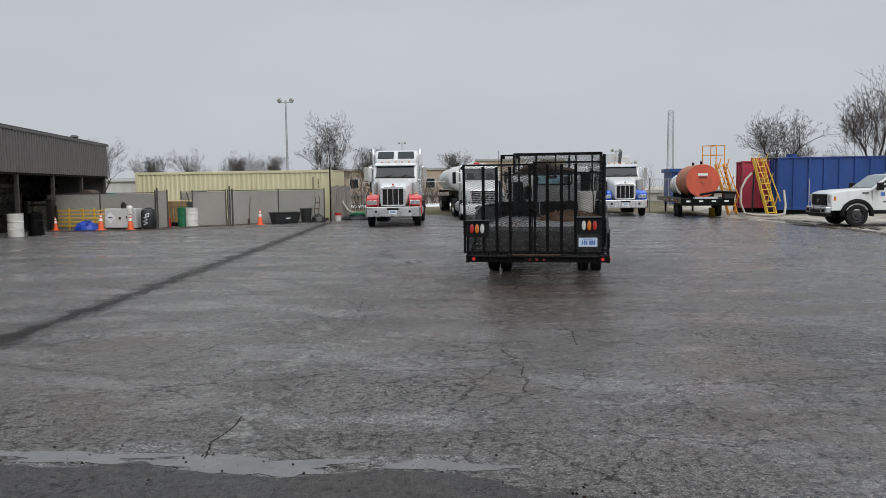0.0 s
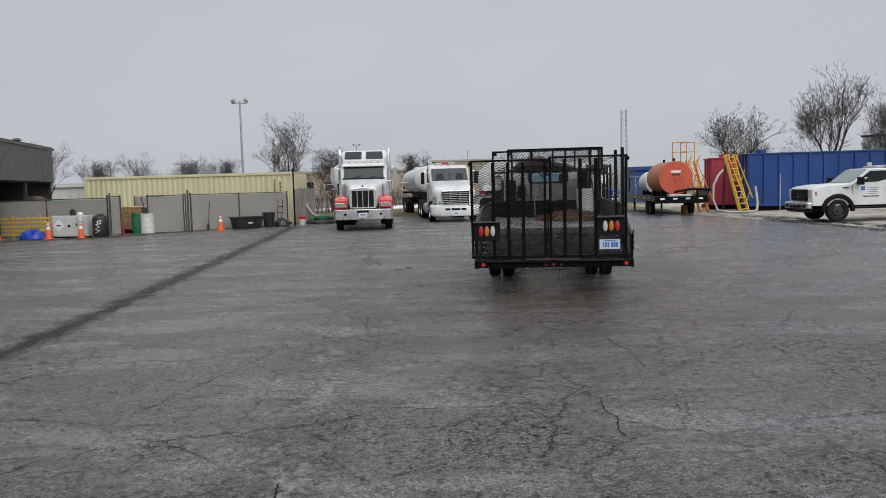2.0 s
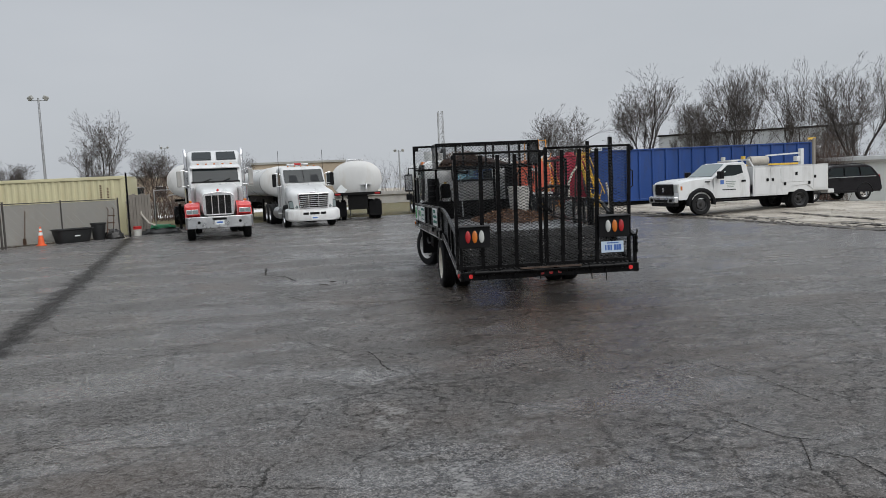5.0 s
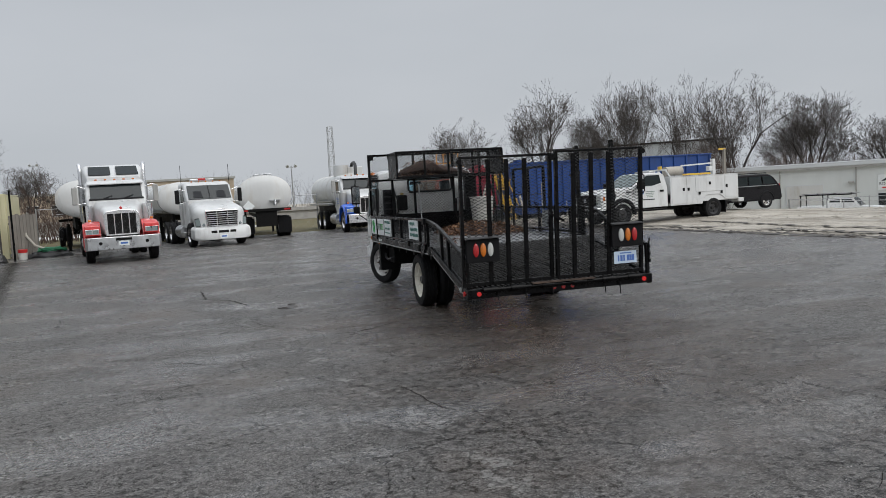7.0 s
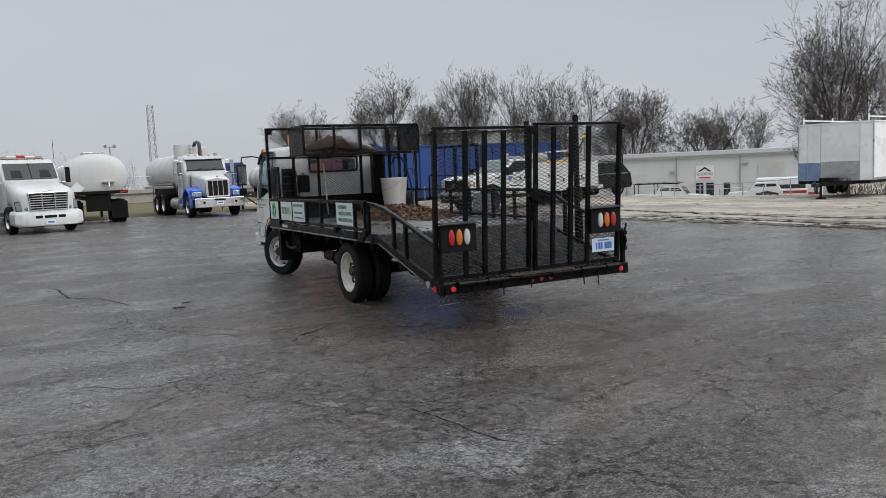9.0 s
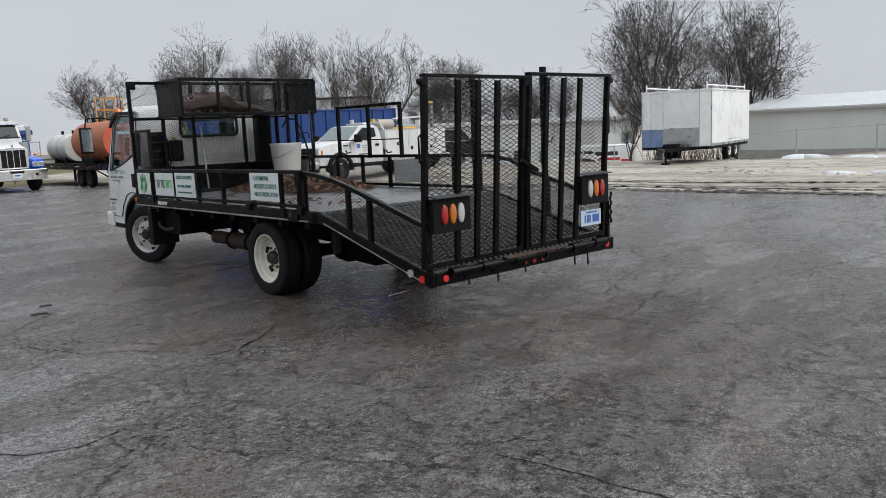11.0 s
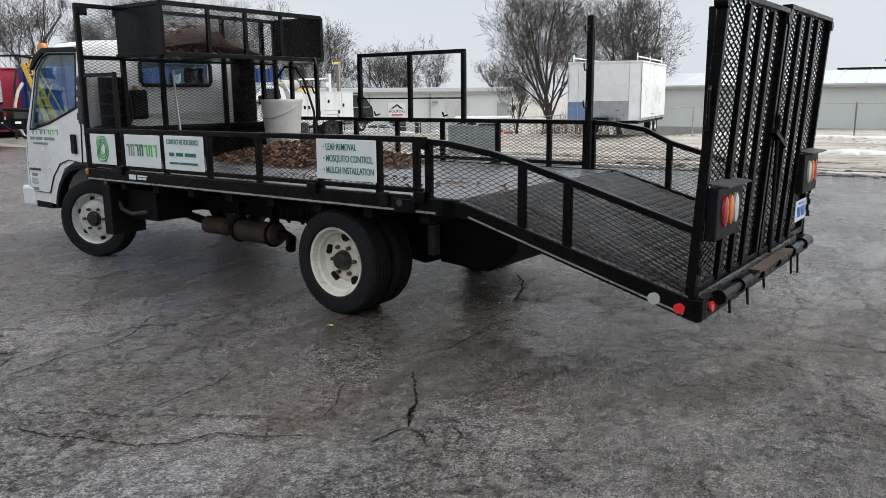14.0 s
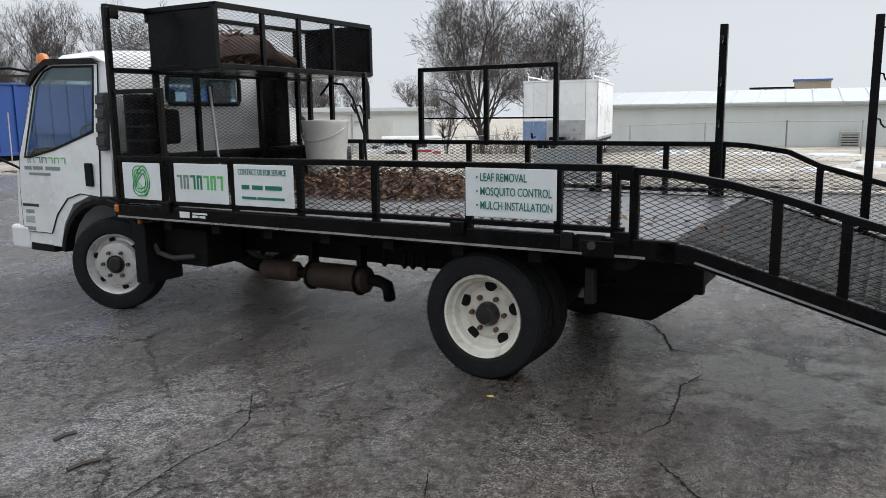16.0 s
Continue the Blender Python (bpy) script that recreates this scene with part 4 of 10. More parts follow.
lumps("mud_clods", 1300, 5, 13.2, 14.9, 4.0, 37.0, (0.02, 0.03, 0.04, 0.05, 0.07), MUD, "dark wet clods of mud along the asphalt edge")
lumps("gravel_lumps", 2600, 8, 14.0, 26.0, 4.0, 38.0, (0.02, 0.03, 0.03, 0.04, 0.06), EARTH, "pale lumps of churned gravel and dirt")
for i, (line, wd) in enumerate((([(15.2, 5.0), (14.8, 12.0), (14.6, 19.0), (14.9, 24.0)], 0.26), ([(16.6, 13.0), (16.1, 18.0), (16.3, 24.0), (17.2, 30.0)], 0.22), ([(14.9, 25.0), (14.6, 30.0), (14.4, 36.0)], 0.30))):
    ribbon("rut_%d" % (i + 1), line, wd, MUD, "wet dark wheel rut in the gravel", z=0.02, seed=90 + i, rag=1.0, wob=0.7)


def fresh_patch():
    """The newer, darker asphalt by the yard's mouth: a thin slab with a ragged front edge, and a rim of standing water along it."""
    edge = [(-9.00, 4.84), (-5.00, 4.79), (-2.50, 4.13), (-1.90, 4.08), (-1.57, 4.19), (-1.49, 4.09), (-0.69, 3.95), (-0.08, 4.08), (0.23, 4.10), (0.69, 3.98), (0.91, 3.74), (1.15, 3.84), (1.30, 2.44), (1.30, -3.06)]
    pts = []
    for p, q in zip(edge, edge[1:]):
        n = max(2, int(math.hypot(q[0] - p[0], q[1] - p[1]) / 0.04))
        for i in range(n):
            x, y = p[0] + (q[0] - p[0]) * i / n, p[1] + (q[1] - p[1]) * i / n
            o = 0.05 * noise.noise(Vector((x * 3, y * 3, 1))) + 0.028 * noise.noise(Vector((x * 13, y * 13, 4)))
            pts.append((x + o * 0.4, y + o))
    pts += [edge[-1], (-9.0, -3.0)]
    bm = bmnew()
    prism(bm, pts, "z", -0.02, 0.016)
    tagged(part("asphalt_patch", bm, PATCH), "dark fresh asphalt patch with a ragged edge", "asphalt", kind="structure")
    rnd = random.Random(6)
    verts, faces = [], []
    for k in range(420):
        p = pts[rnd.randrange(80, len(pts) - 60)]
        x, y = p[0] + rnd.gauss(0, 0.25), p[1] + abs(rnd.gauss(0, 0.17)) * (1 if rnd.random() < 0.75 else -1)
        r = rnd.choice((0.004, 0.005, 0.006, 0.009, 0.013))
        z = 0.016 if y < p[1] - 0.05 else 0.0
        b = len(verts)
        a = rnd.uniform(0, 6.28)
        for i in range(4):
            verts.append((x + r * math.cos(a + i * 1.57) * rnd.uniform(0.8, 1.3), y + r * math.sin(a + i * 1.57), z))
        verts.append((x, y, z + r * rnd.uniform(0.8, 1.4)))
        faces += [(b + i, b + (i + 1) % 4, b + 4) for i in range(4)]
    me = bpy.data.meshes.new("loose_crumbs")
    me.from_pydata(verts, [], faces)
    me.materials.append(CRACKFILL)
    tagged(new("loose_crumbs", me), "loose dark asphalt crumbs along the patch edge", "gravel", kind="stuff")


fresh_patch()
for i, (cx, cy, rx, ry, sd) in enumerate(((-2.06, 4.31, 0.55, 0.11, 3), (-0.84, 4.21, 0.62, 0.17, 5), (0.42, 4.22, 0.36, 0.08, 7))):
    blob("water_film_%d" % (i + 1), cx, cy, rx, ry, PUDDLE, "thin film of standing rain water on asphalt", "puddle", z=0.003, seed=sd, rag=0.7)

# ---------------------------------------------------------------- the landscape truck
STRETCH = Matrix.Diagonal((1.038, 1.02, 1.0, 1.0))
TRUCK = pose(1.704, 15.795, 0, 0, 0, 84) @ STRETCH


def landscape_truck():
    tr = thing("landscape_truck", TRUCK, "white cab-over truck with a black mesh-sided landscaping bed", "truck")
    # --- chassis
    bm = bmnew()
    for y in (-0.42, 0.42):
        box(bm, -1.15, 4.55, y - 0.035, y + 0.035, 0.52, 0.74)
    for x in (-1.0, 0.35, 1.4, 2.4, 3.2):
        box(bm, x - 0.04, x + 0.04, -0.40, 0.40, 0.55, 0.70)
    part("chassis_frame", bm, CHASSIS, tr, bevel=0.008)
    for x in (-0.85, -0.35, 0.15, 0.65, 1.15, 1.65, 2.15, 2.65):
        part("cross_member", boxed(x - 0.04, x + 0.04, -1.14, 1.14, 0.78, 0.868), CHASSIS, tr)
    bm = cyl(bmnew(), (-0.02, -0.85, 0.40), (-0.02, 0.85, 0.40), 0.07, 14)
    lathe_bm = bmnew()
    lathe(lathe_bm, [(-0.24, 0.05), (-0.2, 0.14), (-0.08, 0.19), (0.08, 0.19), (0.2, 0.14), (0.24, 0.05)], 20)
    bmesh.ops.translate(lathe_bm, verts=lathe_bm.verts, vec=(-0.02, 0, 0.40))
    part("rear_axle", bm, CHASSIS, tr, smooth=40)
    part("differential", lathe_bm, CHASSIS, tr, smooth=40)
    part("front_axle", boxed(3.47, 3.57, -0.8, 0.8, 0.34, 0.44), CHASSIS, tr, bevel=0.02)
    for y in (-0.46, 0.46):
        bm = bmnew()
        for k in range(4):
            L = 0.62 - 0.11 * k
            tube(bm, arc((-L, y, 0.56 - 0.014 * k), (L, y, 0.56 - 0.014 * k), 0.09 + 0.006 * k, 8), 0.016, 6)
        part("leaf_spring", bm, CHASSIS, tr)
    part("drive_shaft", cyl(bmnew(), (0.2, 0, 0.44), (2.9, 0, 0.55), 0.045, 12), CHASSIS, tr, smooth=40)
    # exhaust on the left, with rusted cans
    bm = bmnew()
    lathe(bm, [(-0.20, 0.04), (-0.16, 0.082), (0.14, 0.086), (0.19, 0.04)], 18, "x")
    bmesh.ops.translate(bm, verts=bm.verts, vec=(2.05, 0.57, 0.41))
    part("catalyst", bm, RUSTDARK, tr, smooth=40)
    bm = bmnew()
    lathe(bm, [(-0.30, 0.04), (-0.27, 0.100), (0.0, 0.105), (0.25, 0.100), (0.30, 0.04)], 20, "x")
    bmesh.ops.translate(bm, verts=bm.verts, vec=(1.49, 0.57, 0.405))
    part("muffler", bm, RUSTDARK, tr, smooth=40)
    part("tailpipe", tube(bmnew(), [(1.86, 0.57, 0.41), (1.55, 0.57, 0.405), (1.12, 0.57, 0.41), (1.02, 0.60, 0.39), (0.95, 0.68, 0.32)], 0.045, 10), CHASSIS, tr, smooth=40)
    part("exhaust_pipe", tube(bmnew(), [(2.30, 0.55, 0.44), (2.6, 0.52, 0.47), (2.9, 0.45, 0.5), (3.2, 0.4, 0.55)], 0.04, 10), CHASSIS, tr, smooth=40)
    for x in (1.72, 1.27):
        part("exhaust_strap", tube(bmnew(), [(x, 0.57 + 0.112 * math.cos(a), 0.405 + 0.112 * math.sin(a)) for a in [2 * math.pi * i / 16 for i in range(17)]], 0.012, 6), CHASSIS, tr)
        part("exhaust_hanger", boxed(x - 0.02, x + 0.02, 0.52, 0.60, 0.51, 0.66), CHASSIS, tr)
    for x in (0.70, 0.80, 0.87, 1.04):
        part("hanger_bolt", cyl(bmnew(), (x, 0.60, 0.66), (x, 0.60, 0.535), 0.014, 8), CHASSIS, tr, smooth=40)
        part("bolt_nut", cyl(bmnew(), (x, 0.60, 0.575), (x, 0.60, 0.55), 0.026, 6), CHASSIS, tr)
    part("side_box_frame", boxed(-0.785, -0.625, 1.20, 1.224, 0.87, 0.98), BLACK, tr, "black recessed marker housing", bevel=0.006)
    part("marker_recess", boxed(-0.765, -0.645, 1.222, 1.227, 0.885, 0.965), CHASSIS, tr)
    part("side_marker_lens", cyl(bmnew(), (-0.715, 1.225, 0.922), (-0.715, 1.238, 0.922), 0.024, 16), GREYPL, tr, smooth=40)
    part("latch_block", boxed(-0.61, -0.54, 1.20, 1.245, 0.89, 0.985), CHASSIS, tr, bevel=0.008)
    part("battery_box", boxed(2.45, 2.92, 0.55, 0.95, 0.46, 0.76), CHASSIS, tr, bevel=0.015)
    part("air_hose", tube(bmnew(), [(3.02, 0.96, 0.82), (3.0, 1.0, 0.66), (2.93, 1.0, 0.55), (2.76, 1.0, 0.52), (2.55, 0.97, 0.55)], 0.022, 8), GREYPL, tr, smooth=40)
    bm = bmnew()
    prism(bm, [(-0.35, 0.60), (-0.35, 0.30), (-0.80, 0.27), (-1.06, 0.46), (-1.06, 0.62)], "y", -0.62, 0.30)
    part("fuel_tank", bm, CHASSIS, tr, bevel=0.02)
    part("rear_hanger", boxed(-0.52, -0.46, 0.52, 0.60, 0.42, 0.66), GREYPL, tr, bevel=0.008)
    part("front_mud_flap", boxed(2.96, 3.10, 0.74, 1.10, 0.30, 0.80), PLASTIC, tr, bevel=0.01)
    part("front_mud_flap", boxed(2.96, 3.10, -1.10, -0.74, 0.30, 0.80), PLASTIC, tr, bevel=0.01)
    # --- wheels
    for out in (1, -1):
        wheel(tr, 0.0, out * 1.03, 0.40, 0.405, 0.225, 0.262, CREAM, out, "dual", stretch=STRETCH)
        wheel(tr, 0.0, out * 0.775, 0.40, 0.405, 0.225, 0.262, CREAM, -out, "holes", stretch=STRETCH)
        wheel(tr, 3.53, out * 0.90, 0.40, 0.405, 0.225, 0.262, SILVER, out, "front", steer=24, stretch=STRETCH)
    # --- bed
    part("bed_floor", boxed(-1.12, 3.12, -1.17, 1.17, 0.868, 0.965), BEDFLOOR, tr)
    for s in (1, -1):
        bm = bmnew()
        box(bm, -1.16, 3.14, s * 1.19 - 0.028, s * 1.19 + 0.028, 0.855, 0.972)
        part("bed_rail", bm, BLACK, tr, bevel=0.008)
        bm = bmnew()
        y = s * 1.215
        box(bm, -1.0, 3.10, y - 0.004, y + 0.010, 0.866, 0.880)
        part("rub_strip", bm, ALU, tr)
        # sloping dovetail side
        bm = bmnew()
        prism(bm, [(-1.05, 0.972), (-1.05, 0.865), (-1.22, 0.855), (-2.69, 0.415), (-2.72, 0.43), (-2.72, 0.545), (-2.66, 0.545), (-1.22, 0.955)], "y", s * 1.19 - 0.028, s * 1.19 + 0.028)
        part("dovetail_rail", bm, BLACK, tr, bevel=0.006)
        bm = bmnew()
        bar(bm, (-1.25, y, 0.870), (-2.62, y, 0.458), 0.010, 0.012)
        part("rub_strip", bm, ALU, tr)
    for k in range(7):
        x = -1.30 - 0.22 * k
        z = 0.93 - (x + 1.25) / (-1.41) * 0.43
        part("ramp_cross_bar", boxed(x - 0.025, x + 0.025, -1.16, 1.16, z - 0.09, z - 0.03), BLACK, tr)
    d = Vector((-1.42, 0, -0.435))
    expanded((-1.16, -1.15, 0.955), d, (0, 1, 0), d.length + 0.08, 2.30, 0.135, 0.066, 0.0125, "ramp_mesh", WETMESH, tr)
    # --- side panels: rails, stiles and mesh
    top, low, yy = 1.335, 1.0, 1.19
    stiles_left = (-0.83, -0.51, 0.04, 0.10 - 0.66 + 1.26, 1.30, 1.89, 2.50, 2.60, 3.05)
    stiles_right = (-0.86, -0.50, 0.05, 0.70, 1.28, 1.86, 2.48, 3.05)
    for s, stiles in ((1, stiles_left), (-1, stiles_right)):
        hi = top if s > 0 else 1.385
        bm = bmnew()
        bar(bm, (3.10, s * yy, hi), (-0.88, s * yy, hi + (0.015 if s > 0 else 0.0)), 0.045, 0.04)
        part("top_rail", bm, BLACK, tr, bevel=0.006)
        bm = bmnew()
        bar(bm, (3.10, s * yy, low), (-0.88, s * yy, low + 0.012), 0.04, 0.035)
        part("bottom_rail", bm, BLACK, tr, bevel=0.006)
        for x in stiles:
            part("stile", boxed(x - 0.022, x + 0.022, s * yy - 0.02, s * yy + 0.02, 0.97, hi), BLACK, tr, bevel=0.005)
        expanded((-0.86, s * (yy - 0.012), low), (1, 0, 0), (0, 0, 1), 3.94, hi - low, 0.066, 0.030, 0.0037, "side_mesh", MESHBLK, tr)
        # dovetail side: curved rail falling to the tail
        prof = [(-0.90, hi + 0.005), (-1.12, hi - 0.01), (-1.40, hi - 0.055), (-1.62, 1.225), (-2.05, 1.10), (-2.66, 0.915)]
        bm = bmnew()
        for p, q in zip(prof, prof[1:]):
            bar(bm, (p[0], s * yy, p[1]), (q[0], s * yy, q[1]), 0.045, 0.04)
        part("dovetail_top_rail", bm, BLACK, tr, bevel=0.004)
        for x, zt, zb in ((-0.93, hi, 0.95), (-1.62, 1.225, 0.79), (-1.92, 1.14, 0.70), (-2.66, 0.915, 0.45)):
            part("dovetail_stile", boxed(x - 0.024, x + 0.024, s * yy - 0.02, s * yy + 0.02, zb, zt), BLACK, tr, bevel=0.005)

        def within(u, v, hi=hi):
            x = -0.90 - u
            zt = hi - 0.02 if x > -1.12 else (hi + (1.225 - hi) * (-1.12 - x) / 0.5 if x > -1.62 else 1.225 - 0.31 * (-1.62 - x) / 1.04)
            zb = 0.965 if x > -1.22 else 0.955 - 0.44 * (-1.22 - x) / 1.44
            return zb < 0.42 + v < zt
        expanded((-0.90, s * (yy - 0.012), 0.42), (-1, 0, 0), (0, 0, 1), 1.76, 0.96, 0.066, 0.030, 0.0037, "dovetail_mesh", MESHBLK, tr, within)
        for x in (-0.88, 2.55, 0.1):
            part("stake_pocket", boxed(x - 0.045, x + 0.045, s * 1.22 - 0.012, s * 1.22 + 0.022, 0.93, 1.01), BLACK, tr, bevel=0.006)
    bm = bmnew()
    box(bm, -0.93, -0.86, 1.205, 1.25, 1.29, 1.37)
    cyl(bm, (-0.85, 1.235, 1.33), (-0.85, 1.235, 1.20), 0.008, 6)
    part("side_latch", bm, BLACK, tr)
    bm = bmnew()
    box(bm, -0.84, -0.66, 1.215, 1.235, 0.855, 0.955)
    part("side_marker_box", bm, BLACK, tr, bevel=0.008)
    # --- tail beam with markers, hinge tube and hanging chain ends
    part("tail_beam", boxed(-2.72, -2.63, -1.20, 1.20, 0.43, 0.545), BLACK, tr, bevel=0.008)
    bm = cyl(bmnew(), (-2.745, -0.95, 0.53), (-2.745, 0.95, 0.53), 0.03, 12)
    for y in (-0.95, -0.6, -0.2, 0.2, 0.6, 0.95):
        cyl(bm, (-2.745, y - 0.09, 0.53), (-2.745, y + 0.09, 0.53), 0.042, 12)
    part("hinge_tube", bm, BLACK, tr, smooth=40)
    part("step_plate", boxed(-2.79, -2.725, -0.40, 0.42, 0.555, 0.572), RUSTDARK, tr, "scuffed rusty step plate")
    for y in (1.08, -1.10):
        part("tail_marker", cyl(bmnew(), (-2.715, y, 0.487), (-2.732, y, 0.487), 0.029, 16), REFLECTOR, tr, "round red marker")
    for y in (-0.12, 0.0, 0.12):
        part("tail_marker", cyl(bmnew(), (-2.715, y, 0.485), (-2.730, y, 0.485), 0.026, 14), RED_LENS, tr, "small red marker")
    for s in (1, -1):
        part("side_marker", cyl(bmnew(), (-2.60, s * 1.215, 0.487), (-2.60, s * 1.232, 0.487), 0.030, 18), REFLECTOR, tr, "round red side marker")
        part("side_reflector", cyl(bmnew(), (-2.46, s * 1.215, 0.522), (-2.46, s * 1.230, 0.522), 0.034, 18), CLEAR_LENS, tr, "round pale side reflector")
    for y, zb in ((-0.55, 0.36), (-0.75, 0.33), (0.15, 0.40), (0.85, 0.40), (0.5, 0.37)):
        part("bolt_end", cyl(bmnew(), (-2.745, y, 0.50), (-2.755, y, zb), 0.008, 6), BLACK, tr)
    # --- rear gate: two leaves, leaning back a little
    lean = 0.09
    def gx(z):
        return -2.66 - lean * (z - 0.56) / 1.57
    for name_y0, name_y1, ztop in ((1.26, 0.095, 2.12), (0.055, -1.12, 2.15)):
        y0, y1 = name_y0, name_y1
        bm = bmnew()
        for y in (y0, y1):
            bar(bm, (gx(0.58), y - math.copysign(0.02, y - (y0 + y1) / 2), 0.58), (gx(ztop), y - math.copysign(0.02, y - (y0 + y1) / 2), ztop), 0.04, 0.05)
        bar(bm, (gx(0.60), y0, 0.60), (gx(0.60), y1, 0.60), 0.05, 0.045)
        bar(bm, (gx(ztop), y0, ztop), (gx(ztop), y1, ztop), 0.06, 0.03)
        part("gate_frame", bm, BLACK, tr, bevel=0.004)
        for k in (1, 2, 3):
            y = y0 + (y1 - y0) * (0.305 + 0.195 * (k - 1)) if y0 > 1 else y0 + (y1 - y0) * (0.20 + 0.20 * (k - 1))
            bm = bmnew()
            bar(bm, (gx(0.60) - 0.022, y, 0.60), (gx(ztop) - 0.022, y, ztop - 0.03), 0.052, 0.03)
            part("gate_upright", bm, BLACK, tr, bevel=0.004)
        up = Vector((gx(ztop) - gx(0.60), 0, ztop - 0.60))
        expanded((gx(0.60) + 0.012, y0 - 0.02, 0.60), (0, -1, 0), up, abs(y0 - y1) - 0.04, up.length, 0.088, 0.040, 0.0058, "gate_mesh", MESHBLK, tr)
        for yk in (y0, y1):
            bm = bmnew()
            cyl(bm, (gx(ztop) - 0.03, yk, ztop - 0.045), (gx(ztop) + 0.035, yk, ztop - 0.045), 0.032, 12)
            part("gate_pivot", bm, BLACK, tr, smooth=40)
    bm = bmnew()
    bar(bm, (gx(1.35) - 0.04, 0.15, 1.40), (gx(1.35) - 0.06, -0.03, 1.30), 0.04, 0.03)
    cyl(bm, (gx(1.3) - 0.05, 0.075, 0.62), (gx(1.3) - 0.05, 0.075, 1.5), 0.012, 8)
    part("gate_latch", bm, BLACK, tr, smooth=40)
    for y, z in ((1.295, 1.55), (-1.155, 1.70)):
        part("gate_handle", tube(bmnew(), [(gx(z), y - math.copysign(0.03, y), z - 0.12), (gx(z), y, z - 0.10), (gx(z), y, z + 0.10), (gx(z), y - math.copysign(0.03, y), z + 0.12)], 0.008, 6), BLACK, tr)
    for y in (1.24, -1.21):
        bm = bmnew()
        for k in range(7):
            z = 0.98 - 0.045 * k
            bmesh.ops.create_cone(bm, segments=6, radius1=0.012, radius2=0.012, depth=0.042, matrix=pose(-2.70 + 0.008 * (k % 2), y + 0.006 * (k % 2), z))
        part("chain", bm, CHASSIS, tr)
    # --- lamp boxes on the gate
    for y0, y1, lit in ((1.22, 0.81, 1), (-0.66, -1.08, -1)):
        zc = 1.02 if lit > 0 else 1.07
        g = gx(1.0) - 0.02
        bm = bmnew()
        box(bm, g - 0.06, g, min(y0, y1), max(y0, y1), zc - 0.15, zc + 0.13)
        lb = part("lamp_box", bm, PLASTIC, tr, "black tail lamp box", bevel=0.008)
        bm = bmnew()
        prism(bm, [(g, zc + 0.155), (g, zc + 0.145), (g - 0.11, zc + 0.135), (g - 0.11, zc + 0.143)], "y", min(y0, y1), max(y0, y1))
        part("lamp_hood", bm, GREYPL, lb)
        order = ((0.115, RED_LENS), (0.205, AMBER_LENS), (0.295, CLEAR_LENS))
        for off, mat in order:
            y = y0 - off if lit > 0 else y1 + off
            bm = bmnew()
            lathe(bm, [(0.0, 0.036), (-0.012, 0.034), (-0.018, 0.025), (-0.02, 0.001)], 20, "x")
            bmesh.ops.scale(bm, vec=(1, 1, 2.35), verts=bm.verts)
            bmesh.ops.translate(bm, verts=bm.verts, vec=(g - 0.06, y, zc))
            part("tail_lamp", bm, mat, lb, smooth=40)
    # --- number plate with plain bars
    pz, px = 0.78, gx(0.78) - 0.045
    plate = part("number_plate", boxed(px - 0.004, px, -1.01, -0.70, pz - 0.075, pz + 0.078), PLATEMAT, tr, "pale blue number plate", bevel=0.003)
    for k, (a, b) in enumerate(((-0.75, -0.77), (-0.785, -0.815), (-0.825, -0.845), (-0.875, -0.905), (-0.91, -0.94), (-0.945, -0.975))):
        part("plate_bar", boxed(px - 0.007, px - 0.004, b, a, pz - 0.045, pz + 0.03), BLUE_INK, plate)
    part("plate_bar", boxed(px - 0.007, px - 0.004, -0.94, -0.78, pz + 0.048, pz + 0.062), BLUE_INK, plate)
    # --- posts with tool hooks on the right of the dovetail
    for x, zb in ((-0.91, 0.97), (-1.93, 0.68)):
        post = part("tool_post", boxed(x - 0.028, x + 0.028, -1.165, -1.115, zb, 2.31), BLACK, tr, bevel=0.005)
        for z in (2.22, 1.90, 1.58):
            if x < -1.5:       # round hooks towards the tail
                pts = [(x - 0.02, -1.13, z), (x - 0.045, -1.13, z - 0.005), (x - 0.055, -1.13, z - 0.04), (x - 0.075, -1.13, z - 0.062), (x - 0.10, -1.13, z - 0.058), (x - 0.115, -1.13, z - 0.03), (x - 0.115, -1.13, z)]
            else:              # on this post they point inwards
                pts = [(x, -1.115, z), (x, -1.09, z - 0.005), (x, -1.08, z - 0.04), (x, -1.06, z - 0.062), (x, -1.035, z - 0.058), (x, -1.02, z - 0.03), (x, -1.02, z)]
            part("hook", tube(bmnew(), pts, 0.007, 6), BLACK, post)
    # --- trimmer rack frame on the right
    rack = part("tool_rack", boxed(0.42, 1.80, -1.205, -1.165, 2.045, 2.085), BLACK, tr, bevel=0.005)
    for x in (0.44, 1.10, 1.78):
        part("rack_post", boxed(x - 0.022, x + 0.022, -1.205, -1.165, 1.36, 2.05), BLACK, rack, bevel=0.004)
    part("rack_bar", boxed(0.44, 1.78, -1.19, -1.175, 1.60, 1.615), BLACK, rack)
    for k, x in enumerate((0.62, 1.5)):
        part("rack_hook", tube(bmnew(), [(x, -1.165, 1.44), (x, -1.10, 1.43), (x, -1.08, 1.47)], 0.01, 6), BLACK, rack)
    # --- front headboard with mesh, and the overhead basket
    X = 3.10
    for y in (1.19, 0.76, 0.33, -0.45, -1.0, -1.19):
        part("headboard_post", boxed(X - 0.022, X + 0.022, y - 0.022, y + 0.022, 0.97, 2.50), BLACK, tr, bevel=0.005)
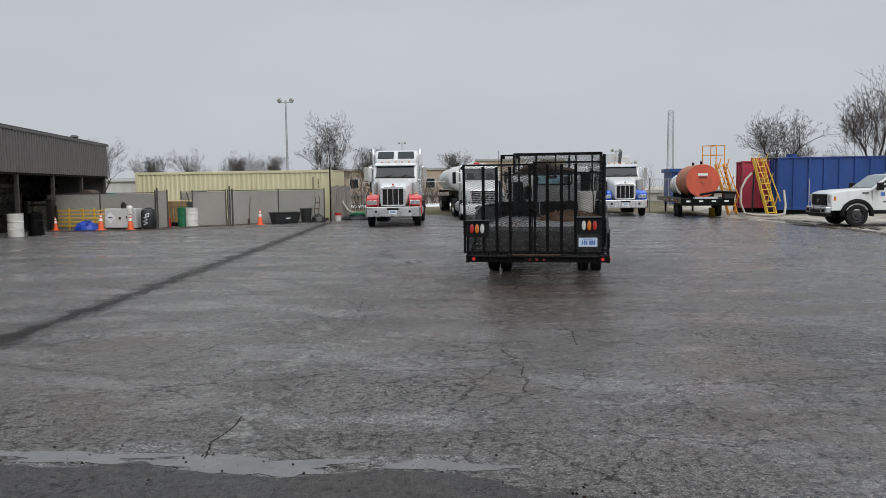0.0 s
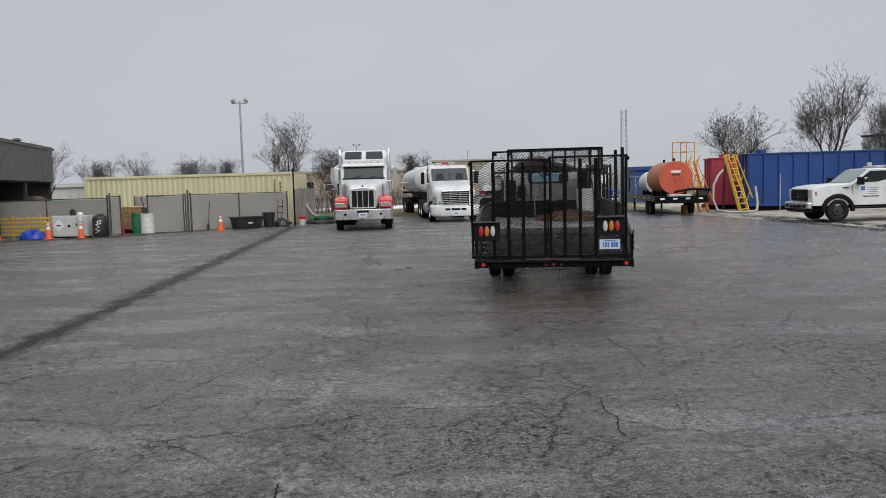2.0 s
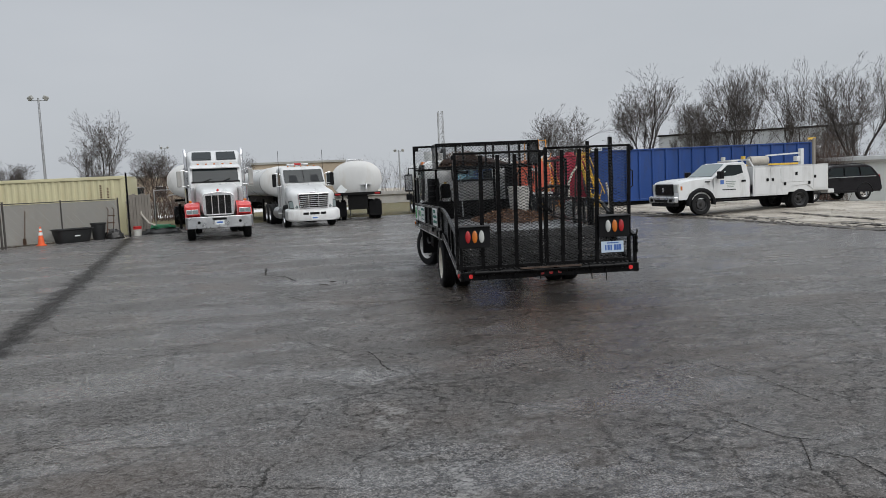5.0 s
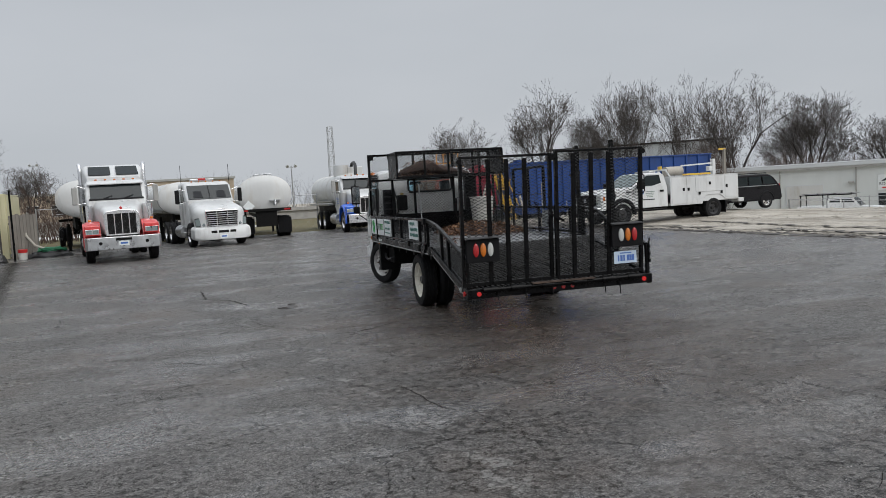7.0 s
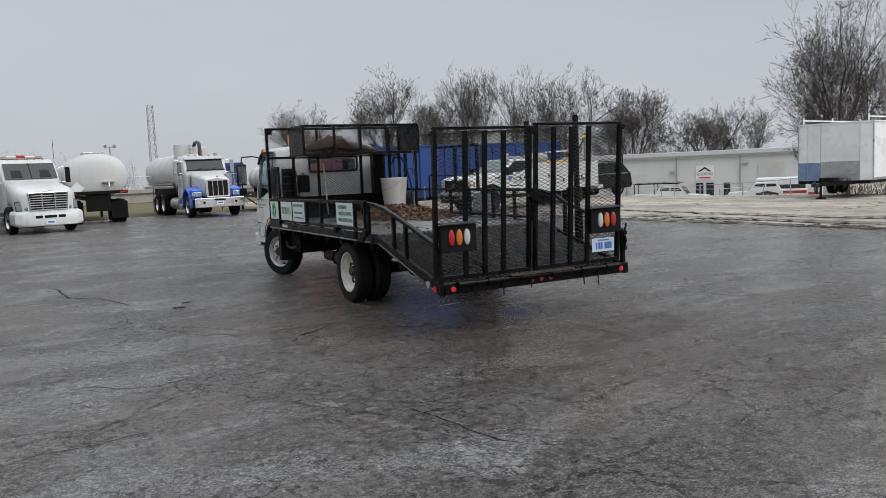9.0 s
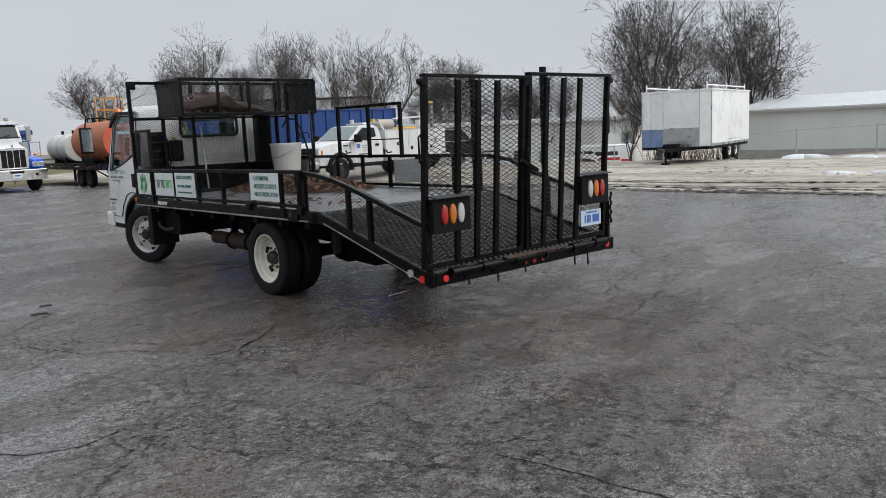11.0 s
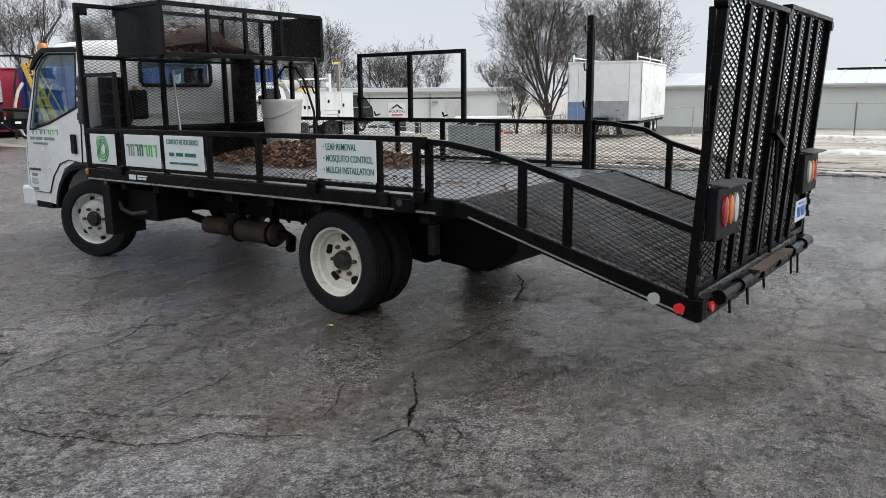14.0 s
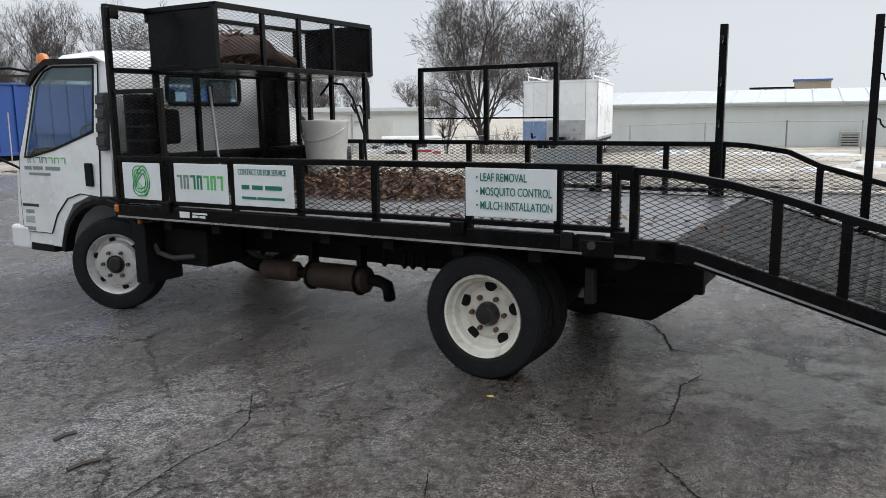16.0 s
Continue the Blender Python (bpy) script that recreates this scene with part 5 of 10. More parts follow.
    for z in (2.50, 2.02, 1.33):
        part("headboard_rail", boxed(X - 0.02, X + 0.02, -1.21, 1.21, z - 0.02, z + 0.02), BLACK, tr, bevel=0.005)
    expanded((X - 0.014, -1.19, 1.0), (0, 1, 0), (0, 0, 1), 2.38, 1.50, 0.066, 0.030, 0.0037, "headboard_mesh", MESHBLK, tr)
    part("solid_lower_panel", boxed(X - 0.008, X + 0.004, -1.18, 1.18, 0.98, 1.33), BLACK, tr)
    for y in (1.15, 0.80):
        part("corner_gusset", boxed(X - 0.03, X + 0.0, y - 0.05, y + 0.03, 2.41, 2.49), BLACK, tr)
    # side hoop guard behind the cab on the left
    bm = bmnew()
    for p, q in (((3.06, 1.19, 1.85), (2.57, 1.19, 1.85)), ((2.57, 1.19, 1.87), (2.57, 1.19, 1.34))):
        bar(bm, p, q, 0.035, 0.035)
    part("side_guard", bm, BLACK, tr, bevel=0.004)
    expanded((2.58, 1.18, 1.36), (1, 0, 0), (0, 0, 1), 0.50, 0.48, 0.066, 0.030, 0.0037, "side_guard_mesh", MESHBLK, tr)
    bk0, bk1, yb0, yb1, zb0, zb1 = 2.36, 3.08, -1.20, 0.82, 2.03, 2.50
    basket = part("overhead_basket", boxed(bk0, bk1, yb0, yb1, zb0 - 0.012, zb0), BLACK, tr, "black steel overhead tool basket")
    bm = bmnew()
    for z in (zb0 + 0.01, zb1):
        bar(bm, (bk0, yb0, z), (bk0, yb1, z), 0.04, 0.045)
        for y in (yb0, yb1):
            bar(bm, (bk0, y, z), (bk1, y, z), 0.035, 0.04)
    part("basket_rim", bm, BLACK, basket, bevel=0.004)
    for y in (yb0, yb1):
        part("basket_corner", boxed(bk0 - 0.02, bk0 + 0.02, y - 0.02, y + 0.02, zb0, zb1), BLACK, basket)
        part("basket_end_plate", boxed(bk0 + 0.01, bk1 - 0.01, y - 0.004, y + 0.004, zb0, zb1), BLACK, basket)
    for y in (0.30, -0.15, -0.62):
        part("basket_bar", boxed(bk0 - 0.015, bk0 + 0.015, y - 0.018, y + 0.018, zb0, zb1), BLACK, basket)
    expanded((bk0 + 0.012, yb0, zb0), (0, 1, 0), (0, 0, 1), yb1 - yb0, zb1 - zb0, 0.066, 0.030, 0.0037, "basket_mesh", MESHBLK, basket)
    for x, y in ((2.40, -1.16), (2.80, -1.16)):
        part("basket_leg", boxed(x - 0.02, x + 0.02, y - 0.02, y + 0.02, 1.38, 2.03), BLACK, tr, bevel=0.004)
    # --- signs
    def sign(x0, x1, z0, z1, s, lab):
        y = s * 1.216
        return part("sign_panel", boxed(x0, x1, min(y, y + s * 0.006), max(y, y + s * 0.006), z0, z1), SIGNWHITE, tr, lab, bevel=0.004)

    def letter_pose(x, z, s):
        return Matrix.Translation((x, s * 1.2245, z)) @ Euler((radians(90), 0, radians(180 if s > 0 else 0))).to_matrix().to_4x4()

    def logo(parent, xc, zc, s):
        for ring in range(3):
            for sgn in (1, -1):
                pts = []
                for i in range(33):
                    a = 2 * math.pi * i / 32
                    r = 1 - 0.24 * ring
                    u = 0.085 * r * math.sin(a) + sgn * 0.028 * math.sin(2 * a) * 0.5
                    v = 0.118 * r * math.cos(a)
                    pts.append((xc + u + sgn * 0.022 * math.cos(a), s * 1.2245, zc + v))
                part("logo_line", tube(bmnew(), pts, 0.0048, 4), GREEN_INK if sgn > 0 else DKGREEN_INK, parent)

    def brand_blocks(parent, x, z, h, w, n, s, y=None):
        step = w / n
        for k in range(n):
            mat = (GREY_INK, GREY_INK, DKGREEN_INK, DKGREEN_INK, GREEN_INK, GREEN_INK, GREEN_INK)[k % 7]
            xa = x - s * k * step
            yv = y if y is not None else s * 1.2245
            # an open block: a plain outlined shape
            x0, x1, e = min(xa, xa - s * step * 0.76), max(xa, xa - s * step * 0.76), h * 0.17
            bm = bmnew()
            for a, b, c, d in ((x0, x1, z + h - e, z + h), (x0, x0 + e, z, z + h - e), (x1 - e, x1, z, z + h - e))[: 3 if k % 2 else 2]:
                box(bm, a, b, yv - 0.001, yv + 0.001, c, d)
            part("name_block", bm, mat, parent)

    def bars(parent, x, z, h, lens, s, mat, y=None):
        for a, b in lens:
            xa, xb = x - s * a, x - s * b
            yv = y if y is not None else s * 1.2245
            part("text_bar", boxed(min(xa, xb), max(xa, xb), yv - 0.001, yv + 0.001, z, z + h), mat, parent)

    sg = sign(2.60, 3.01, 1.02, 1.305, 1, "white sign panel with green knot emblem")
    logo(sg, 2.80, 1.165, 1)
    sg = sign(1.92, 2.45, 1.02, 1.31, 1, "white sign panel with green name blocks")
    brand_blocks(sg, 2.42, 1.12, 0.105, 0.47, 7, 1)
    sg = sign(1.33, 1.86, 1.02, 1.315, 1, "white sign panel with contact details")
    lettering("CONTACT US FOR SERVICE", 0.060, letter_pose(1.82, 1.242, 1), TEAL_INK, sg, stretch=0.58)
    bars(sg, 1.79, 1.14, 0.030, ((0.0, 0.07), (0.095, 0.19), (0.215, 0.36)), 1, TEAL_INK)
    bars(sg, 1.79, 1.07, 0.018, ((0.0, 0.13), (0.14, 0.38)), 1, TEAL_INK)
    for s, x0 in ((1, 0.05), (-1, 0.65)):
        sg = sign(x0 - 0.56, x0, 1.045, 1.335, s, "white sign panel listing services")
        for k, line in enumerate(("LEAF REMOVAL", "MOSQUITO CONTROL", "MULCH INSTALLATION")):
            zt = 1.258 - 0.083 * k
            xs = x0 - 0.075 if s > 0 else x0 - 0.56 + 0.075
            lettering(line, 0.068, letter_pose(xs - s * 0.02, zt, s), TEAL_INK, sg, stretch=0.62)
            part("bullet", cyl(bmnew(), (xs, s * 1.2225, zt + 0.022), (xs, s * 1.2245, zt + 0.022), 0.006, 8), TEAL_INK, sg)
    sg = sign(2.62, 3.02, 1.05, 1.335, -1, "white sign panel with green knot emblem")
    logo(sg, 2.82, 1.19, -1)
    lb = part("maker_label", boxed(2.32, 2.42, 1.218, 1.222, 0.90, 0.945), SIGNWHITE, tr)
    bars(tr, 2.29, 0.905, 0.018, ((0.0, 0.06), (0.07, 0.13)), 1, SIGNWHITE, 1.221)
    bars(tr, 2.29, 0.93, 0.014, ((0.0, 0.15),), 1, SIGNWHITE, 1.221)
    part("amber_marker", boxed(3.09, 3.13, 1.20, 1.235, 0.905, 0.965), AMBER_LENS, tr, bevel=0.01)
    part("amber_marker", boxed(2.99, 3.02, 1.09, 1.115, 0.80, 0.88), AMBER_LENS, tr, bevel=0.008)
    # --- cab
    W = 0.98
    side = [(3.46, 0.99), (3.44, 1.50), (3.42, 2.02), (3.48, 2.16), (3.62, 2.215), (4.10, 2.20), (4.28, 2.13), (4.44, 2.00), (4.66, 1.36), (4.74, 1.15), (4.78, 0.70), (4.78, 0.52), (4.20, 0.50), (4.12, 0.72), (3.98, 0.90), (3.75, 0.985)]
    # shell in slices across, narrower at the roof
    def cab_ring(y, inset):
        return [(x if z < 2.1 else x, y * (1 - 0.05 * max(0, z - 1.3) / 0.9), z - inset * (0.06 if z > 2.0 else 0)) for x, z in side]
    def yw(z):
        return W * (1 - 0.05 * max(0, z - 1.3) / 0.9)

    pane = [(3.65, 1.55), (3.62, 2.07), (4.135, 2.085), (4.25, 2.05), (4.38, 1.94), (4.57, 1.32), (4.50, 1.32), (4.165, 1.39)]
    seal = [(3.63, 1.53), (3.60, 2.09), (4.14, 2.105), (4.26, 2.07), (4.40, 1.95), (4.59, 1.30), (4.50, 1.30), (4.16, 1.37)]

    def loop_of(bm, pts):
        vs = [bm.verts.new(p) for p in pts]
        return vs, [bm.edges.new((vs[i], vs[(i + 1) % len(vs)])) for i in range(len(vs))]

    # shell, open at the two door windows, the windscreen and the rear window
    bm = bmnew()
    loft(bm, [cab_ring(-W, 0.8), cab_ring(-W * 0.93, 0), cab_ring(-W * 0.5, -0.4), cab_ring(W * 0.5, -0.4), cab_ring(W * 0.93, 0), cab_ring(W, 0.8)], cap=False)
    for s in (1, -1):
        rim_edges = [e for e in bm.edges if e.is_boundary and all(v.co.y * s > W * 0.94 * 0.95 for v in e.verts)]
        _, hole_edges = loop_of(bm, [(x, s * yw(z), z) for x, z in pane])
        bmesh.ops.triangle_fill(bm, use_beauty=True, edges=rim_edges + hole_edges)
    gone = []
    for f in bm.faces:
        c = f.calc_center_median()
        if abs(c.y) < 0.9 and (4.45 < c.x < 4.66 and 1.5 < c.z < 1.9 or c.x < 3.5 and 1.5 < c.z < 2.0 and abs(c.y) < 0.4):
            gone.append(f)
    bmesh.ops.delete(bm, geom=gone, context="FACES")
    cab = part("cab", bm, WHITE, tr, "white cab-over cab shell", smooth=32)
    # rear wall round the window
    bm = bmnew()
    for a0, a1, b0, b1 in ((-0.56, 0.52, 1.46, 1.75), (-0.56, -0.50, 1.75, 2.06), (0.36, 0.52, 1.75, 2.06), (-0.56, 0.52, 2.00, 2.10)):
        box(bm, 3.425, 3.45, a0, a1, b0, b1)
    part("rear_panel", bm, WHITE, cab)
    part("dashboard", prism(bmnew(), [(4.22, 1.0), (4.25, 1.30), (4.36, 1.40), (4.56, 1.38), (4.66, 1.30), (4.66, 1.0)], "y", -0.92, 0.92), SEATS, cab, bevel=0.02)
    part("cab_floor", boxed(3.48, 4.3, -0.90, 0.90, 1.0, 1.06), SEATS, cab)
    part("cabin_lining", boxed(3.455, 3.475, -0.90, 0.90, 1.06, 1.72), SEATS, cab, "dark cabin lining")
    for y in (-0.45, 0.45):
        part("seat_base", boxed(3.62, 4.05, y - 0.24, y + 0.24, 1.06, 1.30), SEATS, cab, bevel=0.05)
        part("seat_back", boxed(3.56, 3.70, y - 0.23, y + 0.23, 1.28, 1.78), SEATS, cab, bevel=0.05)
        part("headrest", boxed(3.57, 3.67, y - 0.13, y + 0.13, 1.78, 1.97), SEATS, cab, bevel=0.04)
    wheel_pts = [(4.22 + 0.10 * math.cos(a), 0.45 + 0.2 * math.sin(a), 1.47 + 0.13 * math.cos(a)) for a in [2 * math.pi * i / 24 for i in range(25)]]
    part("steering_wheel", tube(bmnew(), wheel_pts, 0.014, 8), PLASTIC, cab, smooth=40)
    part("inner_mirror", boxed(4.30, 4.33, -0.12, 0.12, 1.92, 1.99), PLASTIC, cab, bevel=0.01)

    def side_ring(outer, inner, s, name, mat, parent, lift, thick):
        """A plate on the cab's side with an opening in it."""
        bm = bmnew()
        ends = []
        for k in (lift, lift + thick):
            o, oe = loop_of(bm, [(x, s * (yw(z) + k), z) for x, z in outer])
            i, ie = loop_of(bm, [(x, s * (yw(z) + k), z) for x, z in inner])
            bmesh.ops.triangle_fill(bm, use_beauty=True, edges=oe + ie)
            ends.append((o, i))
        for lo, hi in zip(*ends):
            for j in range(len(lo)):
                bm.faces.new((lo[j], lo[(j + 1) % len(lo)], hi[(j + 1) % len(lo)], hi[j]))
        return part(name, bm, mat, parent)

    def side_plate(poly, s, name, mat, parent, lift, thick=0.006, bevel=0.0, label=""):
        bm = bmnew()
        lo = [bm.verts.new((x, s * (yw(z) + lift), z)) for x, z in poly]
        hi = [bm.verts.new((x, s * (yw(z) + lift + thick), z)) for x, z in poly]
        n = len(poly)
        for i in range(n):
            bm.faces.new((lo[i], lo[(i + 1) % n], hi[(i + 1) % n], hi[i]))
        bm.faces.new(lo)
        bm.faces.new(list(reversed(hi)))
        return part(name, bm, mat, parent, label, bevel=bevel)

    for s in (1, -1):
        side_ring([(3.60, 0.98), (3.57, 1.56), (3.56, 2.10), (4.14, 2.12), (4.28, 2.08), (4.42, 1.96), (4.66, 1.32), (4.70, 1.0), (4.70, 0.62), (4.30, 0.62), (4.20, 0.80), (4.04, 0.95), (3.86, 1.0)], pane, s, "door", WHITE, cab, 0.002, 0.010)
        gap = [(3.60, 0.98), (3.57, 1.56), (3.56, 2.10), (4.14, 2.12), (4.28, 2.08), (4.42, 1.96), (4.66, 1.32), (4.70, 1.0), (4.70, 0.62), (4.30, 0.62), (4.20, 0.80), (4.04, 0.95), (3.86, 1.0), (3.60, 0.98)]
        part("door_gap", tube(bmnew(), [(x, s * (yw(z) + 0.008), z) for x, z in gap], 0.006, 5), PLASTIC, cab)
        side_ring(seal, pane, s, "window_frame", PLASTIC, cab, 0.011, 0.006)
        side_plate(pane, s, "door_window", CLEARGLASS, cab, -0.004, 0.004)
        side_plate([(3.66, 1.07), (3.66, 1.27), (3.75, 1.27), (3.75, 1.07)], s, "door_handle", PLASTIC, cab, 0.014, 0.022, 0.008)
        side_plate([(3.52, 2.115), (3.58, 2.145), (4.20, 2.165), (4.38, 2.075), (4.47, 1.96), (4.44, 1.94), (4.34, 2.03), (4.18, 2.115), (3.60, 2.105)], s, "rain_visor", PLASTIC, cab, 0.016, 0.03)
        side_plate([(3.44, 1.38), (3.43, 1.86), (3.53, 1.86), (3.54, 1.38)], s, "intake_panel", GREYPL, cab, 0.004, 0.05, 0.012)
        for k in range(4):
            z = 1.42 + 0.115 * k
            side_plate([(3.435, z), (3.435, z + 0.075), (3.535, z + 0.075), (3.535, z)], s, "intake_louvre", GREYPL, cab, 0.05, 0.018, 0.008)
        arch = [(4.30 - 0.42 * 0, 0.52)]
        bm = bmnew()
        pts = [(3.54 + 0.55 * math.cos(a), s * (W + 0.02), 0.40 + 0.55 * math.sin(a)) for a in [radians(8 + 14.5 * i) for i in range(11)]]
        for p, q in zip(pts, pts[1:]):
            bar(bm, p, q, 0.09, 0.05)
        part("wheel_arch_trim", bm, PLASTIC, tr, bevel=0.006)
        part("corner_lamp", boxed(4.52, 4.66, s * W - 0.005, s * W + 0.018, 0.70, 0.775), CLEAR_LENS, cab, bevel=0.012)
        part("model_badge", boxed(4.45, 4.68, s * W + 0.008, s * W + 0.016, 0.855, 0.88), BLACK_INK, cab)
        for k, zz in enumerate((0.79, 0.63)):
            part("text_bar", boxed(4.52, 4.64 + 0.05 * k, s * W + 0.010, s * W + 0.0135, zz, zz + 0.035), GREY_INK, cab)
        xr = 4.60 if s > 0 else 3.80
        brand_blocks(cab, xr, 1.255, 0.055, 0.60, 7, s, y=s * (W + 0.0135))
        bars(cab, xr, 1.195, 0.032, ((0.0, 0.10), (0.12, 0.26), (0.30, 0.50)), s, GREY_INK, y=s * (W + 0.0135))
        bars(cab, xr - s * 0.06, 1.145, 0.024, ((0.0, 0.30),), s, GREY_INK, y=s * (W + 0.0135))
        # mirror and its arms
        yo = s * 1.16
        bm = bmnew()
        box(bm, 4.93, 5.00, yo - 0.09, yo + 0.09, 1.57, 1.97)
        mir = part("mirror_housing", bm, PLASTIC, cab, bevel=0.02)
        part("mirror_glass", boxed(4.922, 4.928, yo - 0.075, yo + 0.075, 1.60, 1.94), CHROME, mir)
        part("spot_mirror", boxed(4.91, 4.96, yo - 0.07, yo + 0.07, 1.38, 1.52), PLASTIC, mir, bevel=0.02)
        part("mirror_arm", tube(bmnew(), [(4.42, s * 0.93, 2.06), (4.62, s * 1.02, 2.10), (4.88, yo, 2.10), (4.96, yo, 1.98), (4.96, yo, 1.40), (4.90, s * 1.06, 1.30), (4.70, s * 0.97, 1.20)], 0.012, 8), PLASTIC, mir, smooth=40)
        part("headlamp", boxed(4.74, 4.79, s * 0.62 - 0.2, s * 0.62 + 0.2, 0.74, 0.93), CLEAR_LENS, cab, bevel=0.02)
    part("bumper", boxed(4.62, 4.90, -1.0, 1.0, 0.44, 0.67), WHITE, tr, bevel=0.03)
    part("bumper_valance", boxed(4.30, 4.64, -0.98, 0.98, 0.44, 0.52), PLASTIC, tr, bevel=0.01)
    # windscreen, laid on the sloping front
    bm = bmnew()
    quad = [(4.46, -0.86, 1.97), (4.46, 0.86, 1.97), (4.665, 0.90, 1.37), (4.665, -0.90, 1.37)]
    lo = [bm.verts.new(v) for v in quad]
    hi = [bm.verts.new((x + 0.012, y, z + 0.005)) for x, y, z in quad]
    for i in range(4):
        bm.faces.new((lo[i], lo[(i + 1) % 4], hi[(i + 1) % 4], hi[i]))
    bm.faces.new(lo)
    bm.faces.new(list(reversed(hi)))
    part("windscreen", bm, CLEARGLASS, cab)
    # rear window with its seal
    sealed = part("rear_window_seal", tube(bmnew(), [(3.418, -0.48, 1.77), (3.418, 0.34, 1.77), (3.418, 0.37, 1.81), (3.418, 0.37, 1.99), (3.418, 0.34, 2.03), (3.418, -0.48, 2.03), (3.418, -0.51, 1.99), (3.418, -0.51, 1.81), (3.418, -0.48, 1.77)], 0.022, 8), PLASTIC, cab, smooth=40)
    part("rear_window", boxed(3.428, 3.432, -0.52, 0.38, 1.74, 2.05), CLEARGLASS, cab)
    bm = bmnew()
    lathe(bm, [(0, 0.03), (0.08, 0.03), (0.08, 0.055), (0.13, 0.055), (0.16, 0.038), (0.17, 0.001)], 16, "z")
    bmesh.ops.translate(bm, verts=bm.verts, vec=(4.36, 0.88, 2.06))
    part("amber_beacon", bm, AMBER_LENS, cab, smooth=40)
    for y in (-0.6, -0.3, 0.0, 0.3):
        part("roof_marker", boxed(4.08, 4.15, y - 0.04, y + 0.04, 2.20, 2.235), AMBER_LENS, cab, bevel=0.01)
    # air cleaner, brackets and hoses between cab and headboard
    part("air_cleaner", cyl(bmnew(), (3.27, 0.80, 1.36), (3.27, 0.80, 1.84), 0.12, 18), PLASTIC, tr, smooth=40)
    for z in (1.46, 1.58, 1.70):
        part("cleaner_band", cyl(bmnew(), (3.27, 0.80, z - 0.012), (3.27, 0.80, z + 0.012), 0.126, 18), GREYPL, tr)
    part("cleaner_bracket", boxed(3.16, 3.38, 0.62, 0.96, 1.28, 1.36), PLASTIC, tr, bevel=0.01)
    part("coolant_bottle", boxed(3.17, 3.35, 0.46, 0.64, 1.42, 1.72), PLASTIC, tr, bevel=0.03)
    part("filler_cap", cyl(bmnew(), (3.26, 0.55, 1.72), (3.26, 0.55, 1.76), 0.03, 12), YELLOW, tr)
    for k in range(3):
        part("air_line", tube(bmnew(), [(3.22, 0.9 - 0.1 * k, 1.80), (3.18, 0.86 - 0.1 * k, 1.62), (3.20, 0.80 - 0.08 * k, 1.44), (3.24, 0.70, 1.25)], 0.011, 6), BLACKHOSE, tr)
    part("air_intake_duct", boxed(3.16, 3.34, -0.95, -0.72, 0.9, 2.06), PLASTIC, tr, bevel=0.03)
    return tr


landscape_truck()

# ---------------------------------------------------------------- the load on the truck
def on_truck(x, y, z, rz=0):
    return TRUCK @ pose(x, y, z, 0, 0, rz)


def bucket():
    b = thing("bucket", on_truck(2.66, -0.86, 0.965), "large white plastic bucket standing on the truck bed", "bucket")
    bm = bmnew()
    lathe(bm, [(0.0, 0.001), (0.0, 0.17), (0.03, 0.175), (0.60, 0.222), (0.625, 0.235), (0.64, 0.232), (0.635, 0.215), (0.05, 0.165), (0.05, 0.001)], 32, "z")
    part("shell", bm, BUCKETW, b, smooth=40)
    pts = [(0.23 * math.cos(a), 0.23 * math.sin(a), 0.57 - 0.14 * math.sin(a)) for a in [math.pi * i / 12 for i in range(13)]]
    part("bail_handle", tube(bmnew(), pts, 0.005, 6), GALV, b)


def leaf_pile(name, cx, cy, rx, ry, hz, n, seed, label, base=0.966):
    """A heap of dry leaves and litter: many small folded leaves over a low mound."""
    rnd = random.Random(seed)
    verts, faces = [], []
    for i in range(n):
        a, r = rnd.uniform(0, 2 * math.pi), math.sqrt(rnd.random())
        x, y = cx + rx * r * math.cos(a), cy + ry * r * math.sin(a)
        z = base + 0.004 + hz * (1 - r * r) * rnd.uniform(0.2, 1.0) + 0.01
        s = rnd.uniform(0.018, 0.042)
        m = Euler((rnd.uniform(-0.9, 0.9), rnd.uniform(-0.9, 0.9), rnd.uniform(0, 6.28))).to_matrix()
        k = len(verts)
        for p in ((-s, 0, 0), (0, -s * 0.55, s * 0.3), (s * 1.1, 0, 0), (0, s * 0.55, s * 0.3)):
            v = m @ Vector(p)
            verts.append((x + v.x, y + v.y, max(base + 0.001, z + v.z)))
        faces += [(k, k + 1, k + 2), (k, k + 2, k + 3)]
    me = bpy.data.meshes.new(name)
    me.from_pydata(verts, [], faces)
    me.materials.append(LEAVES)
    ob = new(name, me)
    ob.matrix_basis = TRUCK
    return tagged(ob, label, "leaves", kind="stuff")


def leaf_core(cx, cy, rx, ry, hz):
    bm = bmnew()
    rings = []
    for k, l in ((1.0, 0.0), (0.8, 0.35), (0.5, 0.7), (0.2, 0.95)):
        rings.append([(cx + rx * k * math.cos(a) * (1 + 0.1 * math.sin(3 * a)), cy + ry * k * math.sin(a), 0.966 + hz * l) for a in [2 * math.pi * i / 24 for i in range(24)]])
    loft(bm, rings)
    ob = part("mulch_heap", bm, TARP_BROWN, smooth=60)
    ob.matrix_basis = TRUCK
    tagged(ob, "heap of brown leaf litter on the truck bed", "leaves")


